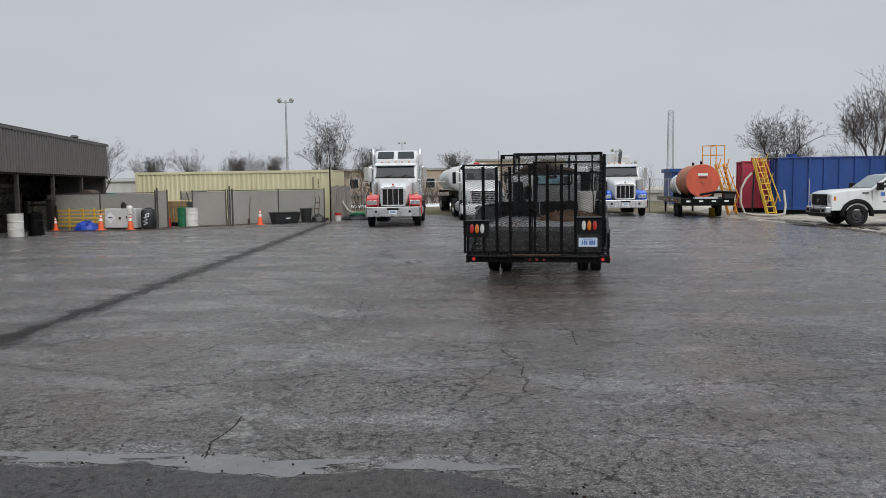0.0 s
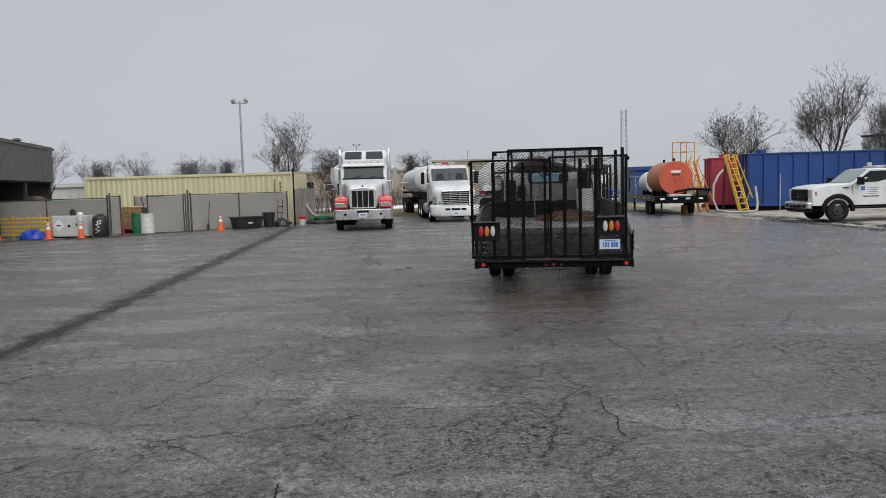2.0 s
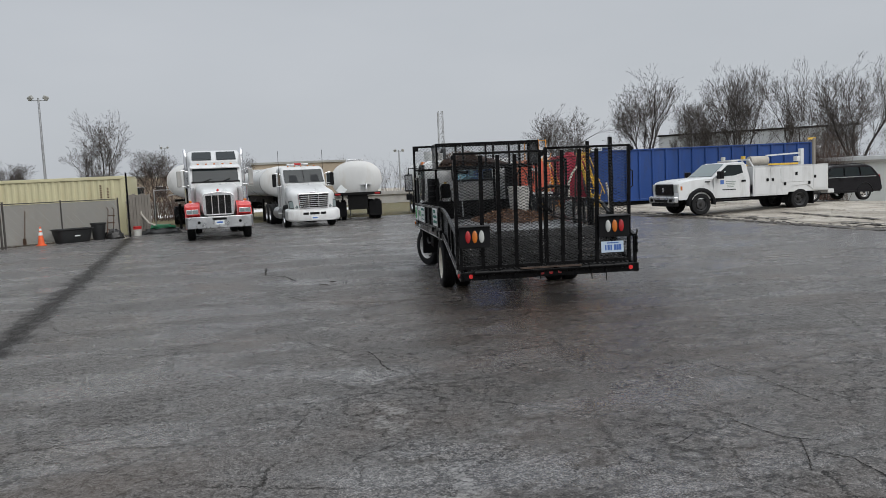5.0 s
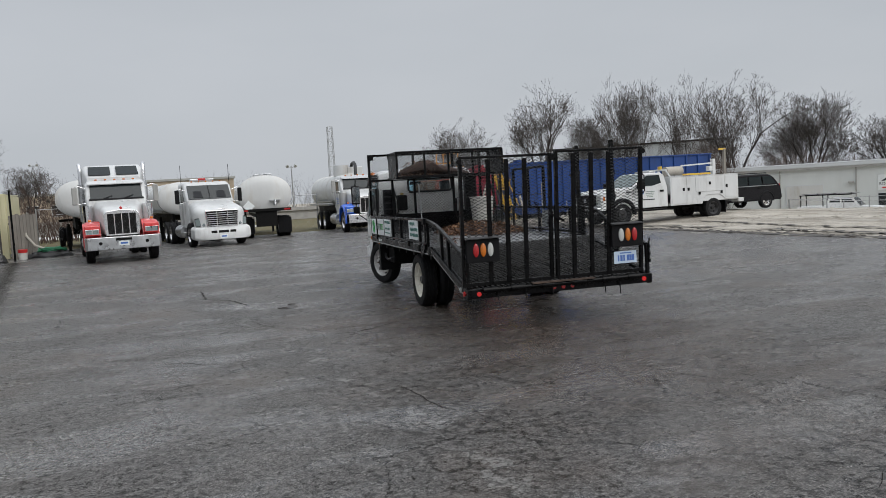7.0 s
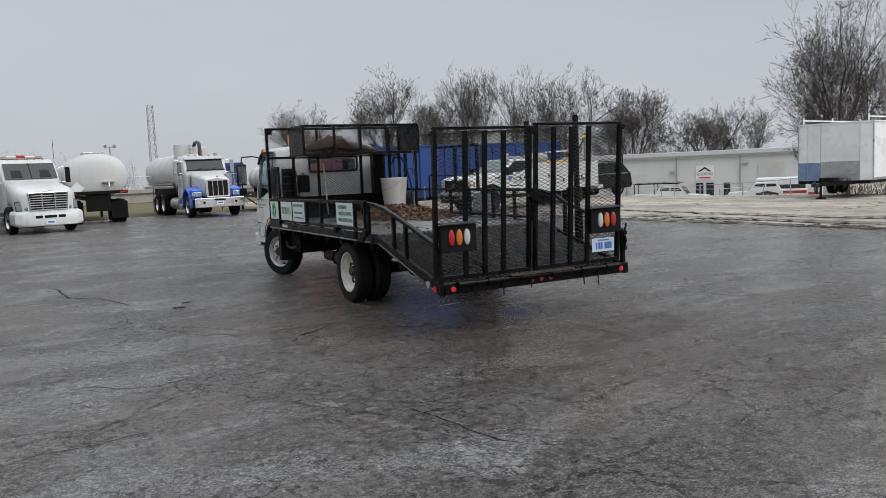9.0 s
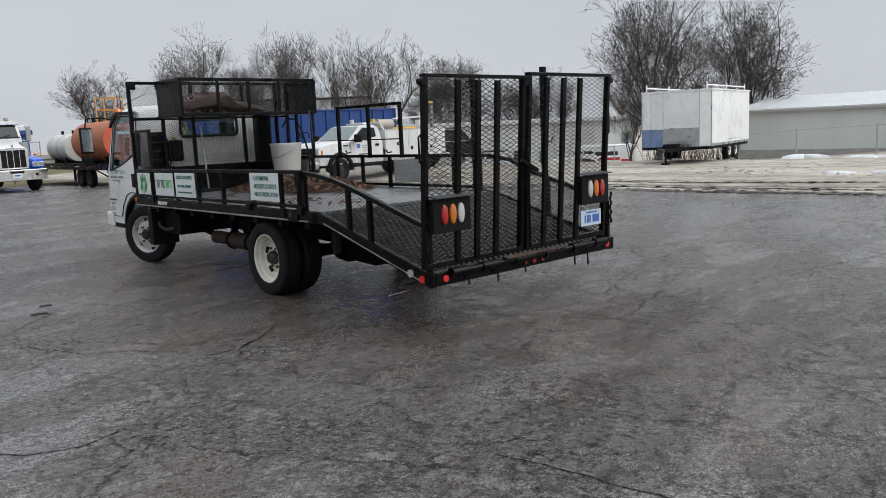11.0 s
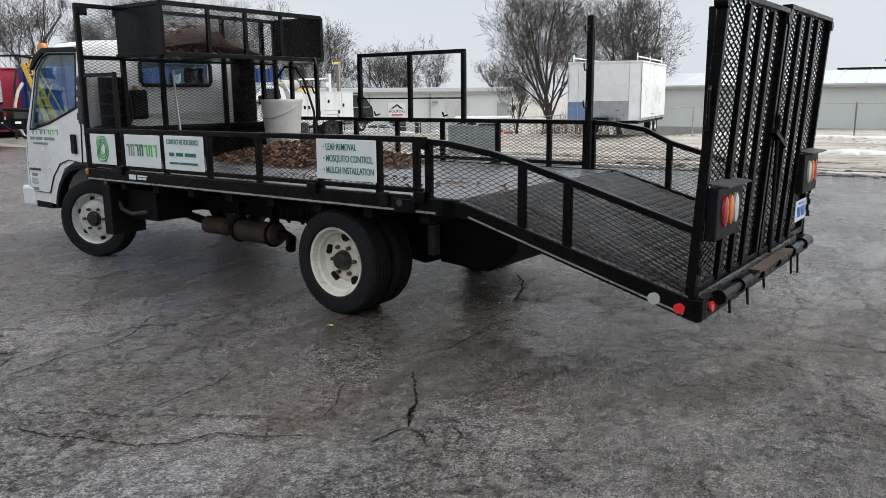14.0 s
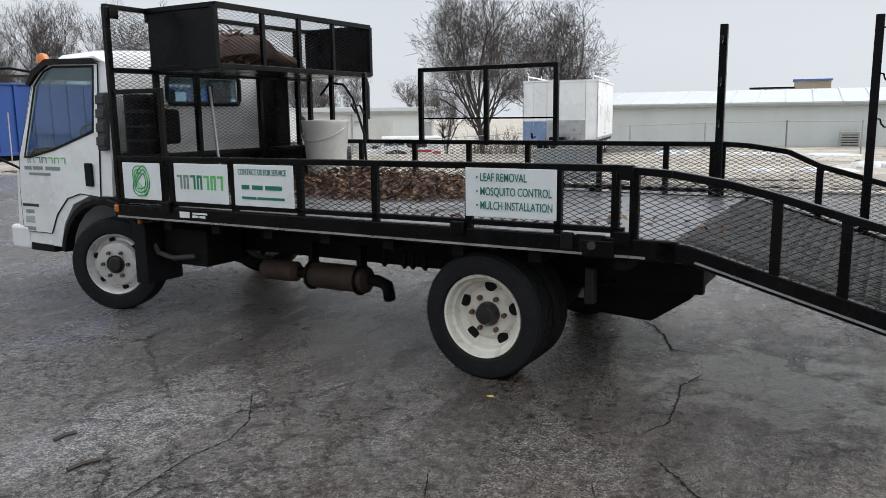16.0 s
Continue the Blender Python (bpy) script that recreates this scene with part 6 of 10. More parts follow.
def rolled_canvas():
    bm = bmnew()
    rings = []
    rnd = random.Random(8)
    for i in range(12):
        y = 0.70 - 1.35 * i / 11
        k = math.sin(math.pi * (0.1 + 0.85 * i / 11))
        hgt = (0.30 if i < 6 else 0.17) * k + 0.03
        rings.append([(2.74 + (0.24 * k + 0.03) * math.cos(a) * (1 + 0.12 * rnd.uniform(-1, 1)), y, 2.04 + max(0, hgt * (0.5 + 0.5 * math.sin(a)) * (1 + 0.15 * rnd.uniform(-1, 1)))) for a in [2 * math.pi * j / 14 for j in range(14)]])
    loft(bm, rings)
    ob = part("rolled_canvas", bm, TARP_BROWN, smooth=50)
    ob.matrix_basis = TRUCK
    tagged(ob, "brown canvas bundle lying in the overhead basket", "bundle")


bucket()
leaf_core(1.85, -0.55, 1.0, 0.55, 0.13)
leaf_pile("fallen_leaves", 1.8, -0.5, 1.3, 0.75, 0.20, 2600, 5, "brown and red dry leaves heaped on the truck bed")
leaf_pile("ramp_leaf_litter", -0.2, 0.7, 1.2, 0.35, 0.02, 50, 6, "a few stray dry leaves on the bed")
rolled_canvas()
leaf_pile("brush_litter", 2.72, 0.25, 0.26, 0.55, 0.36, 700, 15, "dry brown brush and leaves heaped in the overhead basket", 2.035)


def trimmer():
    t = thing("string_trimmer", on_truck(2.3, -1.02, 0.965, 10), "string trimmer with a bent shaft standing by the basket leg", "trimmer")
    part("shaft", tube(bmnew(), [(0, 0, 0.05), (0.02, 0, 0.5), (0.12, 0.02, 0.85), (0.2, 0.05, 0.98), (0.33, 0.08, 1.0), (0.42, 0.10, 0.88)], 0.013, 8), PLASTIC, t, smooth=40)
    part("motor_head", boxed(-0.07, 0.07, -0.06, 0.06, 0.0, 0.14), PLASTIC, t, bevel=0.03)
    part("handle", tube(bmnew(), [(0.06, -0.08, 0.7), (0.10, -0.09, 0.78), (0.1, 0.09, 0.78), (0.06, 0.08, 0.7)], 0.01, 6), PLASTIC, t)


def hand_tool():
    h = thing("rake", on_truck(2.95, 0.25, 0.965), "thin pale rake handle standing against the headboard", "rake")
    part("handle", cyl(bmnew(), (0, 0, 0.05), (0.06, 0.02, 0.95), 0.012, 8), GALV, h)
    part("head", boxed(-0.02, 0.02, -0.16, 0.16, 0.0, 0.05), PLASTIC, h, bevel=0.006)


def strap():
    s = thing("ratchet_strap", on_truck(2.40, -1.12, 2.03), "yellow ratchet strap on the basket floor", "strap")
    part("webbing", boxed(-0.02, 0.10, 0.02, 0.30, 0.0, 0.03), YELLOW, s, bevel=0.008)
    part("tail", tube(bmnew(), [(0.03, 0.06, 0.02), (-0.07, 0.05, 0.03), (-0.10, 0.04, -0.10), (-0.09, 0.03, -0.42)], 0.012, 6), BLACKHOSE, s)


trimmer()
hand_tool()
strap()
YELLEAF = surface("yellow_leaf", (0.62, 0.46, 0.14), 0.6, var=0.2, bump=0.0)
bm = bmnew()
bm.faces.new([bm.verts.new(p) for p in ((0, -0.030, 0.005), (0.022, 0, 0.010), (0.008, 0.034, 0.006), (-0.025, 0.008, 0.012))])
lf = part("fallen_leaf", bm, YELLEAF)
lf.matrix_basis = pose(0.267, 15.741, 0)
tagged(lf, "single yellow fallen leaf on wet asphalt", "leaf")
for x, y, a, n in ((-1.33, 17.23, 70, 0.16), (-1.12, 17.60, 80, 0.12)):
    bm = tube(bmnew(), [(0, -n / 2, 0.012), (0.008, 0, 0.016), (0, n / 2, 0.012)], 0.011, 6)
    st = part("stick", bm, BARK, smooth=40)
    st.matrix_basis = pose(x, y, 0, 0, 0, a)
    tagged(st, "short dark wet stick lying on asphalt", "stick", "sticks on the asphalt")

# ---------------------------------------------------------------- vehicles parked in the yard
def slab_side(poly, s, y, lift, thick, name, mat, parent, label="", bevel=0.0):
    """A flat piece on a vehicle's side, its outline in (x, z)."""
    a, b = s * (y + lift), s * (y + lift + thick)
    return part(name, prism(bmnew(), poly, "y", min(a, b), max(a, b)), mat, parent, label, bevel=bevel)


def slanted(quad, thick, name, mat, parent, label=""):
    """A pane given by four corners, thickened along its normal."""
    q = [Vector(p) for p in quad]
    n = (q[1] - q[0]).cross(q[3] - q[0]).normalized() * thick
    bm = bmnew()
    lo, hi = [bm.verts.new(p) for p in q], [bm.verts.new(p + n) for p in q]
    for i in range(4):
        bm.faces.new((lo[i], lo[(i + 1) % 4], hi[(i + 1) % 4], hi[i]))
    bm.faces.new(lo)
    bm.faces.new(list(reversed(hi)))
    return part(name, bm, mat, parent, label)


def rounded_ring(x, w, z0, z1, r=0.15, n=4):
    """A rounded-rectangle cross-section at x, half-width w."""
    out = []
    for cy, cz, a0 in ((w - r, z1 - r, 0), (-w + r, z1 - r, 90), (-w + r, z0 + r, 180), (w - r, z0 + r, 270)):
        for i in range(n + 1):
            a = radians(a0 + 90 * i / n)
            out.append((x, cy + r * math.cos(a), cz + r * math.sin(a)))
    return out


def tractor_frame(t, axles, rim_mat):
    bm = bmnew()
    for y in (-0.45, 0.45):
        box(bm, axles[-1] - 0.9, 0.9, y - 0.05, y + 0.05, 0.75, 0.98)
    part("chassis_frame", bm, CHASSIS, t)
    for out in (1, -1):
        wheel(t, 0, out * 1.02, 0.51, 0.51, 0.29, 0.31, rim_mat, out, "front")
        for x in axles:
            wheel(t, x, out * 1.06, 0.51, 0.51, 0.27, 0.31, rim_mat, out, "dual")
            wheel(t, x, out * 0.74, 0.51, 0.51, 0.27, 0.31, rim_mat, -out, "holes")
            part("mud_guard", tube(bmnew(), [(x + 0.6 * math.cos(a), out * 0.9, 0.51 + 0.62 * math.sin(a)) for a in [radians(30 + 20 * i) for i in range(7)]], 0.02, 6), PLASTIC, t)
        part("fuel_tank", cyl(bmnew(), (-1.5, out * 0.92, 0.62), (-2.9, out * 0.92, 0.62), 0.30, 20), ALU, t, smooth=40)
        part("step", boxed(-1.45, -0.75, out * 1.05 - 0.14, out * 1.05 + 0.12, 0.40, 0.62), ALU, t, bevel=0.02)
        part("mud_flap", boxed(axles[-1] - 0.72, axles[-1] - 0.70, out * 0.9 - 0.3, out * 0.9 + 0.3, 0.18, 0.8), PLASTIC, t)


def mirror_pair(t, x, y, z0, z1, mat):
    for s in (1, -1):
        m = part("mirror", boxed(x - 0.06, x + 0.04, s * (y + 0.12) - 0.09, s * (y + 0.12) + 0.09, z0, z1), mat, t, bevel=0.03)
        part("mirror_bracket", tube(bmnew(), [(x, s * (y - 0.22), z1 - 0.05), (x, s * y, z1 + 0.03), (x, s * (y + 0.12), z1), (x, s * (y + 0.12), z0), (x, s * (y - 0.22), z0 + 0.05)], 0.016, 6), CHROME, m)


def long_nose_tractor(m, fender, label, sleeper):
    t = thing("semi_truck", m, label, "truck", "semi trucks")
    tractor_frame(t, (-4.6, -5.95), CHROME)
    # hood and grille
    bm = bmnew()
    loft(bm, [rounded_ring(1.02, 0.50, 0.92, 1.70, 0.10), rounded_ring(0.95, 0.54, 0.90, 1.76, 0.12), rounded_ring(0.2, 0.64, 0.92, 1.92, 0.20), rounded_ring(-0.72, 0.80, 0.95, 2.10, 0.22)])
    part("hood", bm, FLEET, t, smooth=40)
    gr = part("grille", prism(bmnew(), [(-0.52, 0.93), (-0.56, 1.10), (-0.56, 1.62), (-0.46, 1.72), (0, 1.78), (0.46, 1.72), (0.56, 1.62), (0.56, 1.10), (0.52, 0.93)], "x", 0.98, 1.07), CHROME, t, "chrome radiator grille", bevel=0.012)
    for k in range(4):
        y = -0.345 + 0.23 * k
        part("grille_panel", boxed(1.07, 1.078, y - 0.100, y + 0.100, 0.97, 1.64), CHASSIS, gr)
        for j in range(5):
            part("grille_bar", boxed(1.078, 1.084, y - 0.075 + 0.036 * j, y - 0.071 + 0.036 * j, 0.99, 1.61), GREYPL, gr)
    bm = bmnew()
    lathe(bm, [(0, 0.03), (0.08, 0.05), (0.12, 0.001)], 12, "z")
    bmesh.ops.translate(bm, verts=bm.verts, vec=(1.03, 0, 1.76))
    part("hood_emblem", bm, RED_INK if sleeper else CHROME, gr, smooth=40)
    part("bumper", prism(bmnew(), [(1.10, -1.20), (1.26, -1.12), (1.30, -0.6), (1.30, 0.6), (1.26, 1.12), (1.10, 1.20), (1.02, 1.15), (1.02, -1.15)], "z", 0.46, 0.88), CHROME if not sleeper else ALU, t, "wide metal bumper", bevel=0.02)
    pl = part("number_plate", boxed(1.302, 1.308, -0.16, 0.16, 0.58, 0.73), SIGNWHITE, t)
    part("plate_bar", boxed(1.308, 1.311, -0.11, 0.11, 0.63, 0.69), BLUE_INK, pl)
    part("tow_slot", boxed(1.300, 1.306, -0.25, 0.25, 0.75, 0.83), CHASSIS, t)
    for s in (1, -1):
        part("fog_lamp", cyl(bmnew(), (1.29, s * 0.72, 0.68), (1.31, s * 0.72, 0.68), 0.055, 14), CHASSIS, t)
        # swept fender over the wheel
        bm = bmnew()
        rings = []
        for k in range(9):
            a = radians(-8 + 24 * k)
            cx, cz = 0.62 * math.cos(a), 0.60 + 0.66 * math.sin(a)
            ox, oz = 0.76 * math.cos(a), 0.60 + 0.80 * math.sin(a)
            y0, y1 = s * 0.66, s * 1.20
            rings.append([(cx, y0, cz), (ox, y0, oz + 0.02), (ox, s * 1.06, oz), (0.98 * ox, y1, oz - 0.06), (cx, y1, cz)])
        loft(bm, rings)
        f = part("fender", bm, fender, t, "bright painted front fender", smooth=50)
        part("headlamp_block", boxed(0.55, 0.92, s * 0.93 - 0.24, s * 0.93 + 0.24, 0.93, 1.28), fender, f, bevel=0.04)
        part("headlamp", boxed(0.915, 0.93, s * 0.93 - 0.21, s * 0.93 + 0.21, 0.98, 1.15), CHROME, f, bevel=0.02)
        for k in (-0.1, 0.1):
            part("headlamp_glass", boxed(0.93, 0.94, s * 0.93 + k - 0.08, s * 0.93 + k + 0.08, 1.0, 1.13), GLASS, f)
        part("turn_lamp", boxed(0.5, 0.6, s * 0.98 - 0.05, s * 0.98 + 0.05, 1.40, 1.48), AMBER_LENS, f, bevel=0.015)
        part("air_cleaner", cyl(bmnew(), (-0.55, s * 0.98, 1.25), (-0.55, s * 0.98, 1.95), 0.17, 18), CHROME if sleeper else TRIMGREY, t, smooth=40)
        if sleeper:
            st = part("exhaust_stack", tube(bmnew(), [(-2.2, s * 1.08, 0.9), (-2.2, s * 1.08, 3.2), (-2.23, s * 1.09, 3.36), (-2.34, s * 1.10, 3.47)], 0.075, 14), CHROME, t, "tall chrome exhaust stack", smooth=40)
            part("stack_shield", cyl(bmnew(), (-2.2, s * 1.08, 1.4), (-2.2, s * 1.08, 2.75), 0.115, 16), ALU, st, smooth=40)
    # cab
    bm = bmnew()
    loft(bm, [rounded_ring(-0.66, 0.92, 0.85, 2.12, 0.08), rounded_ring(-0.72, 0.98, 0.80, 2.14, 0.10), rounded_ring(-1.0, 1.0, 0.80, 2.68, 0.14), rounded_ring(-1.12, 1.0, 0.80, 2.82, 0.18), rounded_ring(-2.1, 1.0, 0.80, 2.86, 0.20)])
    cab = part("cab", bm, FLEET, t, "white tractor cab", smooth=35)
    slanted([(-0.700, -0.86, 2.17), (-0.700, 0.86, 2.17), (-0.975, 0.84, 2.68), (-0.975, -0.84, 2.68)], 0.014, "windscreen", DARKGLASS, cab, "dark windscreen")
    slanted([(-0.665, -0.90, 2.12), (-0.665, 0.90, 2.12), (-0.69, 0.90, 2.18), (-0.69, -0.90, 2.18)], 0.012, "windscreen_seal", PLASTIC, cab)
    part("sun_visor", prism(bmnew(), [(-0.86, 2.67), (-1.06, 2.74), (-1.06, 2.80), (-0.84, 2.70)], "y", -0.92, 0.92), FLEET if sleeper else CHROME, cab)
    for y in (-0.45, 0.25):
        part("wiper", tube(bmnew(), [(-0.66, y, 2.17), (-0.71, y + 0.3, 2.28)], 0.012, 5), PLASTIC, cab)
    for s in (1, -1):
        slab_side([(-1.15, 0.85), (-1.15, 2.62), (-1.98, 2.62), (-1.98, 0.85)], s, 1.0, 0.0, 0.010, "door", FLEET, cab)
        slab_side([(-1.17, 1.95), (-1.25, 2.55), (-1.90, 2.55), (-1.90, 1.95)], s, 1.0, 0.010, 0.006, "door_window", DARKGLASS, cab)
        part("grab_rail", cyl(bmnew(), (-2.05, s * 1.06, 1.2), (-2.05, s * 1.06, 2.1), 0.018, 8), CHROME, cab)
    for k in range(5):
        part("roof_marker", boxed(-1.22, -1.12, -0.62 + 0.31 * k - 0.04, -0.62 + 0.31 * k + 0.04, 2.83, 2.88), AMBER_LENS, cab, bevel=0.01)
    mirror_pair(t, -0.95, 1.22, 2.0, 2.62, TRIMGREY)
    if sleeper:
        bm = bmnew()
        loft(bm, [rounded_ring(-1.35, 0.90, 2.6, 2.95, 0.12), rounded_ring(-1.85, 1.0, 2.5, 3.30, 0.15), rounded_ring(-2.2, 1.03, 0.85, 3.42, 0.18), rounded_ring(-3.7, 1.03, 0.85, 3.42, 0.18)])
        sl = part("sleeper", bm, FLEET, t, "tall white sleeper box", smooth=38)
        for y0, y1 in ((-0.84, -0.10), (0.10, 0.84)):
            slanted([(-1.42, y0, 3.03), (-1.42, y1, 3.03), (-1.84, y1 * 0.97, 3.34), (-1.84, y0 * 0.97, 3.34)], 0.02, "sleeper_window", DARKGLASS, sl)
    else:
        part("exhaust_stack", cyl(bmnew(), (-2.3, 0.98, 1.0), (-2.3, 0.98, 3.0), 0.09, 14), TRIMGREY, t, smooth=40)
        part("cab_stripe", boxed(-1.95, -1.25, 1.011, 1.014, 1.62, 1.70), BLUE_INK, cab)
        for k in range(4):
            part("text_bar", boxed(-1.85, -1.30 - 0.08 * (k % 2), -1.016, -1.0105, 1.42 + 0.09 * k, 1.465 + 0.09 * k), BLUE_INK, cab)
        for k in range(5):
            part("text_bar", boxed(-1.80, -1.35, 1.0105, 1.016, 1.30 + 0.07 * k, 1.33 + 0.07 * k), GREY_INK, cab)
    return t


def aero_tractor(m, label):
    t = thing("semi_truck", m, label, "truck", "semi trucks")
    tractor_frame(t, (-4.3, -5.6), CHROME)
    bm = bmnew()
    loft(bm, [rounded_ring(1.22, 0.55, 0.78, 1.42, 0.12), rounded_ring(1.12, 0.86, 0.62, 1.54, 0.22), rounded_ring(0.7, 1.06, 0.60, 1.68, 0.30), rounded_ring(0.0, 1.0, 0.95, 1.84, 0.34), rounded_ring(-0.78, 0.94, 0.95, 1.97, 0.28)])
    part("hood", bm, FLEET, t, "rounded white hood", smooth=50)
    bm = bmnew()
    loft(bm, [rounded_ring(1.34, 0.95, 0.30, 0.76, 0.12), rounded_ring(1.20, 1.16, 0.28, 0.82, 0.14), rounded_ring(0.60, 1.20, 0.32, 0.86, 0.12)])
    part("bumper", bm, FLEET, t, "moulded white bumper", smooth=50)
    gr = part("grille", prism(bmnew(), [(-0.60, 0.84), (-0.66, 1.48), (0.66, 1.48), (0.60, 0.84)], "x", 1.16, 1.25), CHASSIS, t, "wide slatted grille", bevel=0.03)
    part("grille_surround", prism(bmnew(), [(-0.64, 0.80), (-0.70, 1.52), (0.70, 1.52), (0.64, 0.80)], "x", 1.14, 1.235), CHROME, gr, bevel=0.03)
    for k in range(7):
        part("grille_bar", boxed(1.25, 1.275, -0.60 - 0.005 * k, 0.60 + 0.005 * k, 0.86 + 0.086 * k, 0.89 + 0.086 * k), ALU, gr)
    for y in (-0.22, 0.22):
        part("grille_bar", boxed(1.25, 1.27, y - 0.012, y + 0.012, 0.86, 1.46), ALU, gr)
    for y0, y1 in ((-0.52, -0.26), (-0.22, 0.22), (0.26, 0.52)):
        part("bumper_slot", boxed(1.30, 1.345, y0, y1, 0.56, 0.68), CHASSIS, t, bevel=0.02)
    pl = part("number_plate", boxed(1.345, 1.35, -0.16, 0.16, 0.34, 0.49), SIGNWHITE, t)
    part("plate_bar", boxed(1.35, 1.353, -0.11, 0.11, 0.39, 0.45), BLUE_INK, pl)
    part("hood_badge", boxed(1.19, 1.21, -0.14, 0.14, 1.54, 1.58), CHROME, t, bevel=0.01)
    for s in (1, -1):
        slanted([(1.17, s * 0.72, 0.90), (1.00, s * 1.03, 0.88), (0.92, s * 1.05, 1.15), (1.10, s * 0.74, 1.22)], s * 0.02, "headlamp", GLASS, t)
        slanted([(1.18, s * 0.70, 0.87), (0.98, s * 1.055, 0.85), (0.89, s * 1.07, 1.19), (1.10, s * 0.71, 1.26)], s * 0.012, "headlamp_bezel", GREYPL, t)
    bm = bmnew()
    loft(bm, [rounded_ring(-0.70, 0.95, 0.75, 1.98, 0.10), rounded_ring(-0.78, 1.0, 0.75, 2.02, 0.12), rounded_ring(-1.22, 1.02, 0.75, 2.62, 0.16), rounded_ring(-1.40, 1.02, 0.75, 2.78, 0.22), rounded_ring(-2.45, 1.02, 0.75, 2.82, 0.22)])
    cab = part("cab", bm, FLEET, t, "white day cab", smooth=38)
    ws = [(-0.735, -0.92, 2.02), (-0.735, 0.92, 2.02), (-1.165, 0.90, 2.62), (-1.165, -0.90, 2.62)]
    slanted(ws, 0.014, "windscreen", DARKGLASS, cab, "wide windscreen")
    slanted([(-0.735, -0.015, 2.02), (-0.735, 0.015, 2.02), (-1.165, 0.015, 2.62), (-1.165, -0.015, 2.62)], 0.022, "screen_post", PLASTIC, cab)
    for y in (-0.5, 0.5):
        slanted([(-0.765, y - 0.20, 2.08), (-0.765, y + 0.20, 2.08), (-0.965, y + 0.16, 2.36), (-0.965, y - 0.16, 2.36)], 0.018, "seat_back", SEATS, cab)
    for s in (1, -1):
        slab_side([(-1.02, 0.80), (-1.28, 2.62), (-2.10, 2.62), (-2.10, 0.80)], s, 1.02, 0.0, 0.010, "door", FLEET, cab)
        slab_side([(-1.20, 1.90), (-1.42, 2.54), (-1.98, 2.54), (-1.98, 1.90)], s, 1.02, 0.010, 0.006, "door_window", DARKGLASS, cab)
        part("aerial", cyl(bmnew(), (-1.5, s * 1.05, 2.5), (-1.5, s * 1.05, 3.55), 0.010, 6), BLACK, cab)
    for k in range(5):
        part("roof_marker", boxed(-1.50, -1.38, -0.62 + 0.31 * k - 0.03, -0.62 + 0.31 * k + 0.03, 2.78, 2.84), AMBER_LENS, cab, bevel=0.01)
    lb = part("light_bar", boxed(-1.85, -1.65, -0.62, 0.40, 2.83, 2.93), ALU, cab, bevel=0.02)
    part("beacon", boxed(-1.86, -1.64, -0.28, 0.05, 2.85, 2.97), RED_LENS, lb, bevel=0.03)
    mirror_pair(t, -0.95, 1.24, 1.85, 2.45, PLASTIC)
    return t


def tank_shell(parent, x0, x1, cz, ry, rz, mat, dish=0.22, name="tank_shell", bands=5):
    bm = bmnew()
    rings = []
    for k in (0.0, 0.35, 0.65, 0.86, 1.0):
        rings.append(ellipse_ring(x0 - dish * (1 - k * k) ** 0.5 + 0.0, 0, cz, max(0.02, ry * k), max(0.02, rz * k), 40, 2.25))
    for k in (1.0, 0.86, 0.65, 0.35, 0.0):
        rings.append(ellipse_ring(x1 + dish * (1 - k * k) ** 0.5, 0, cz, max(0.02, ry * k), max(0.02, rz * k), 40, 2.25))
    loft(bm, rings)
    sh = part(name, bm, mat, parent, smooth=35)
    for i in range(bands):
        x = x0 + 0.08 + (x1 - x0 - 0.16) * i / max(1, bands - 1)
        bm = bmnew()
        loft(bm, [ellipse_ring(x - 0.035, 0, cz, ry + 0.002, rz + 0.002, 40, 2.25), ellipse_ring(x - 0.03, 0, cz, ry + 0.018, rz + 0.018, 40, 2.25), ellipse_ring(x + 0.03, 0, cz, ry + 0.018, rz + 0.018, 40, 2.25), ellipse_ring(x + 0.035, 0, cz, ry + 0.002, rz + 0.002, 40, 2.25)], cap=False)
        part("tank_band", bm, mat, sh, smooth=35)
    return sh


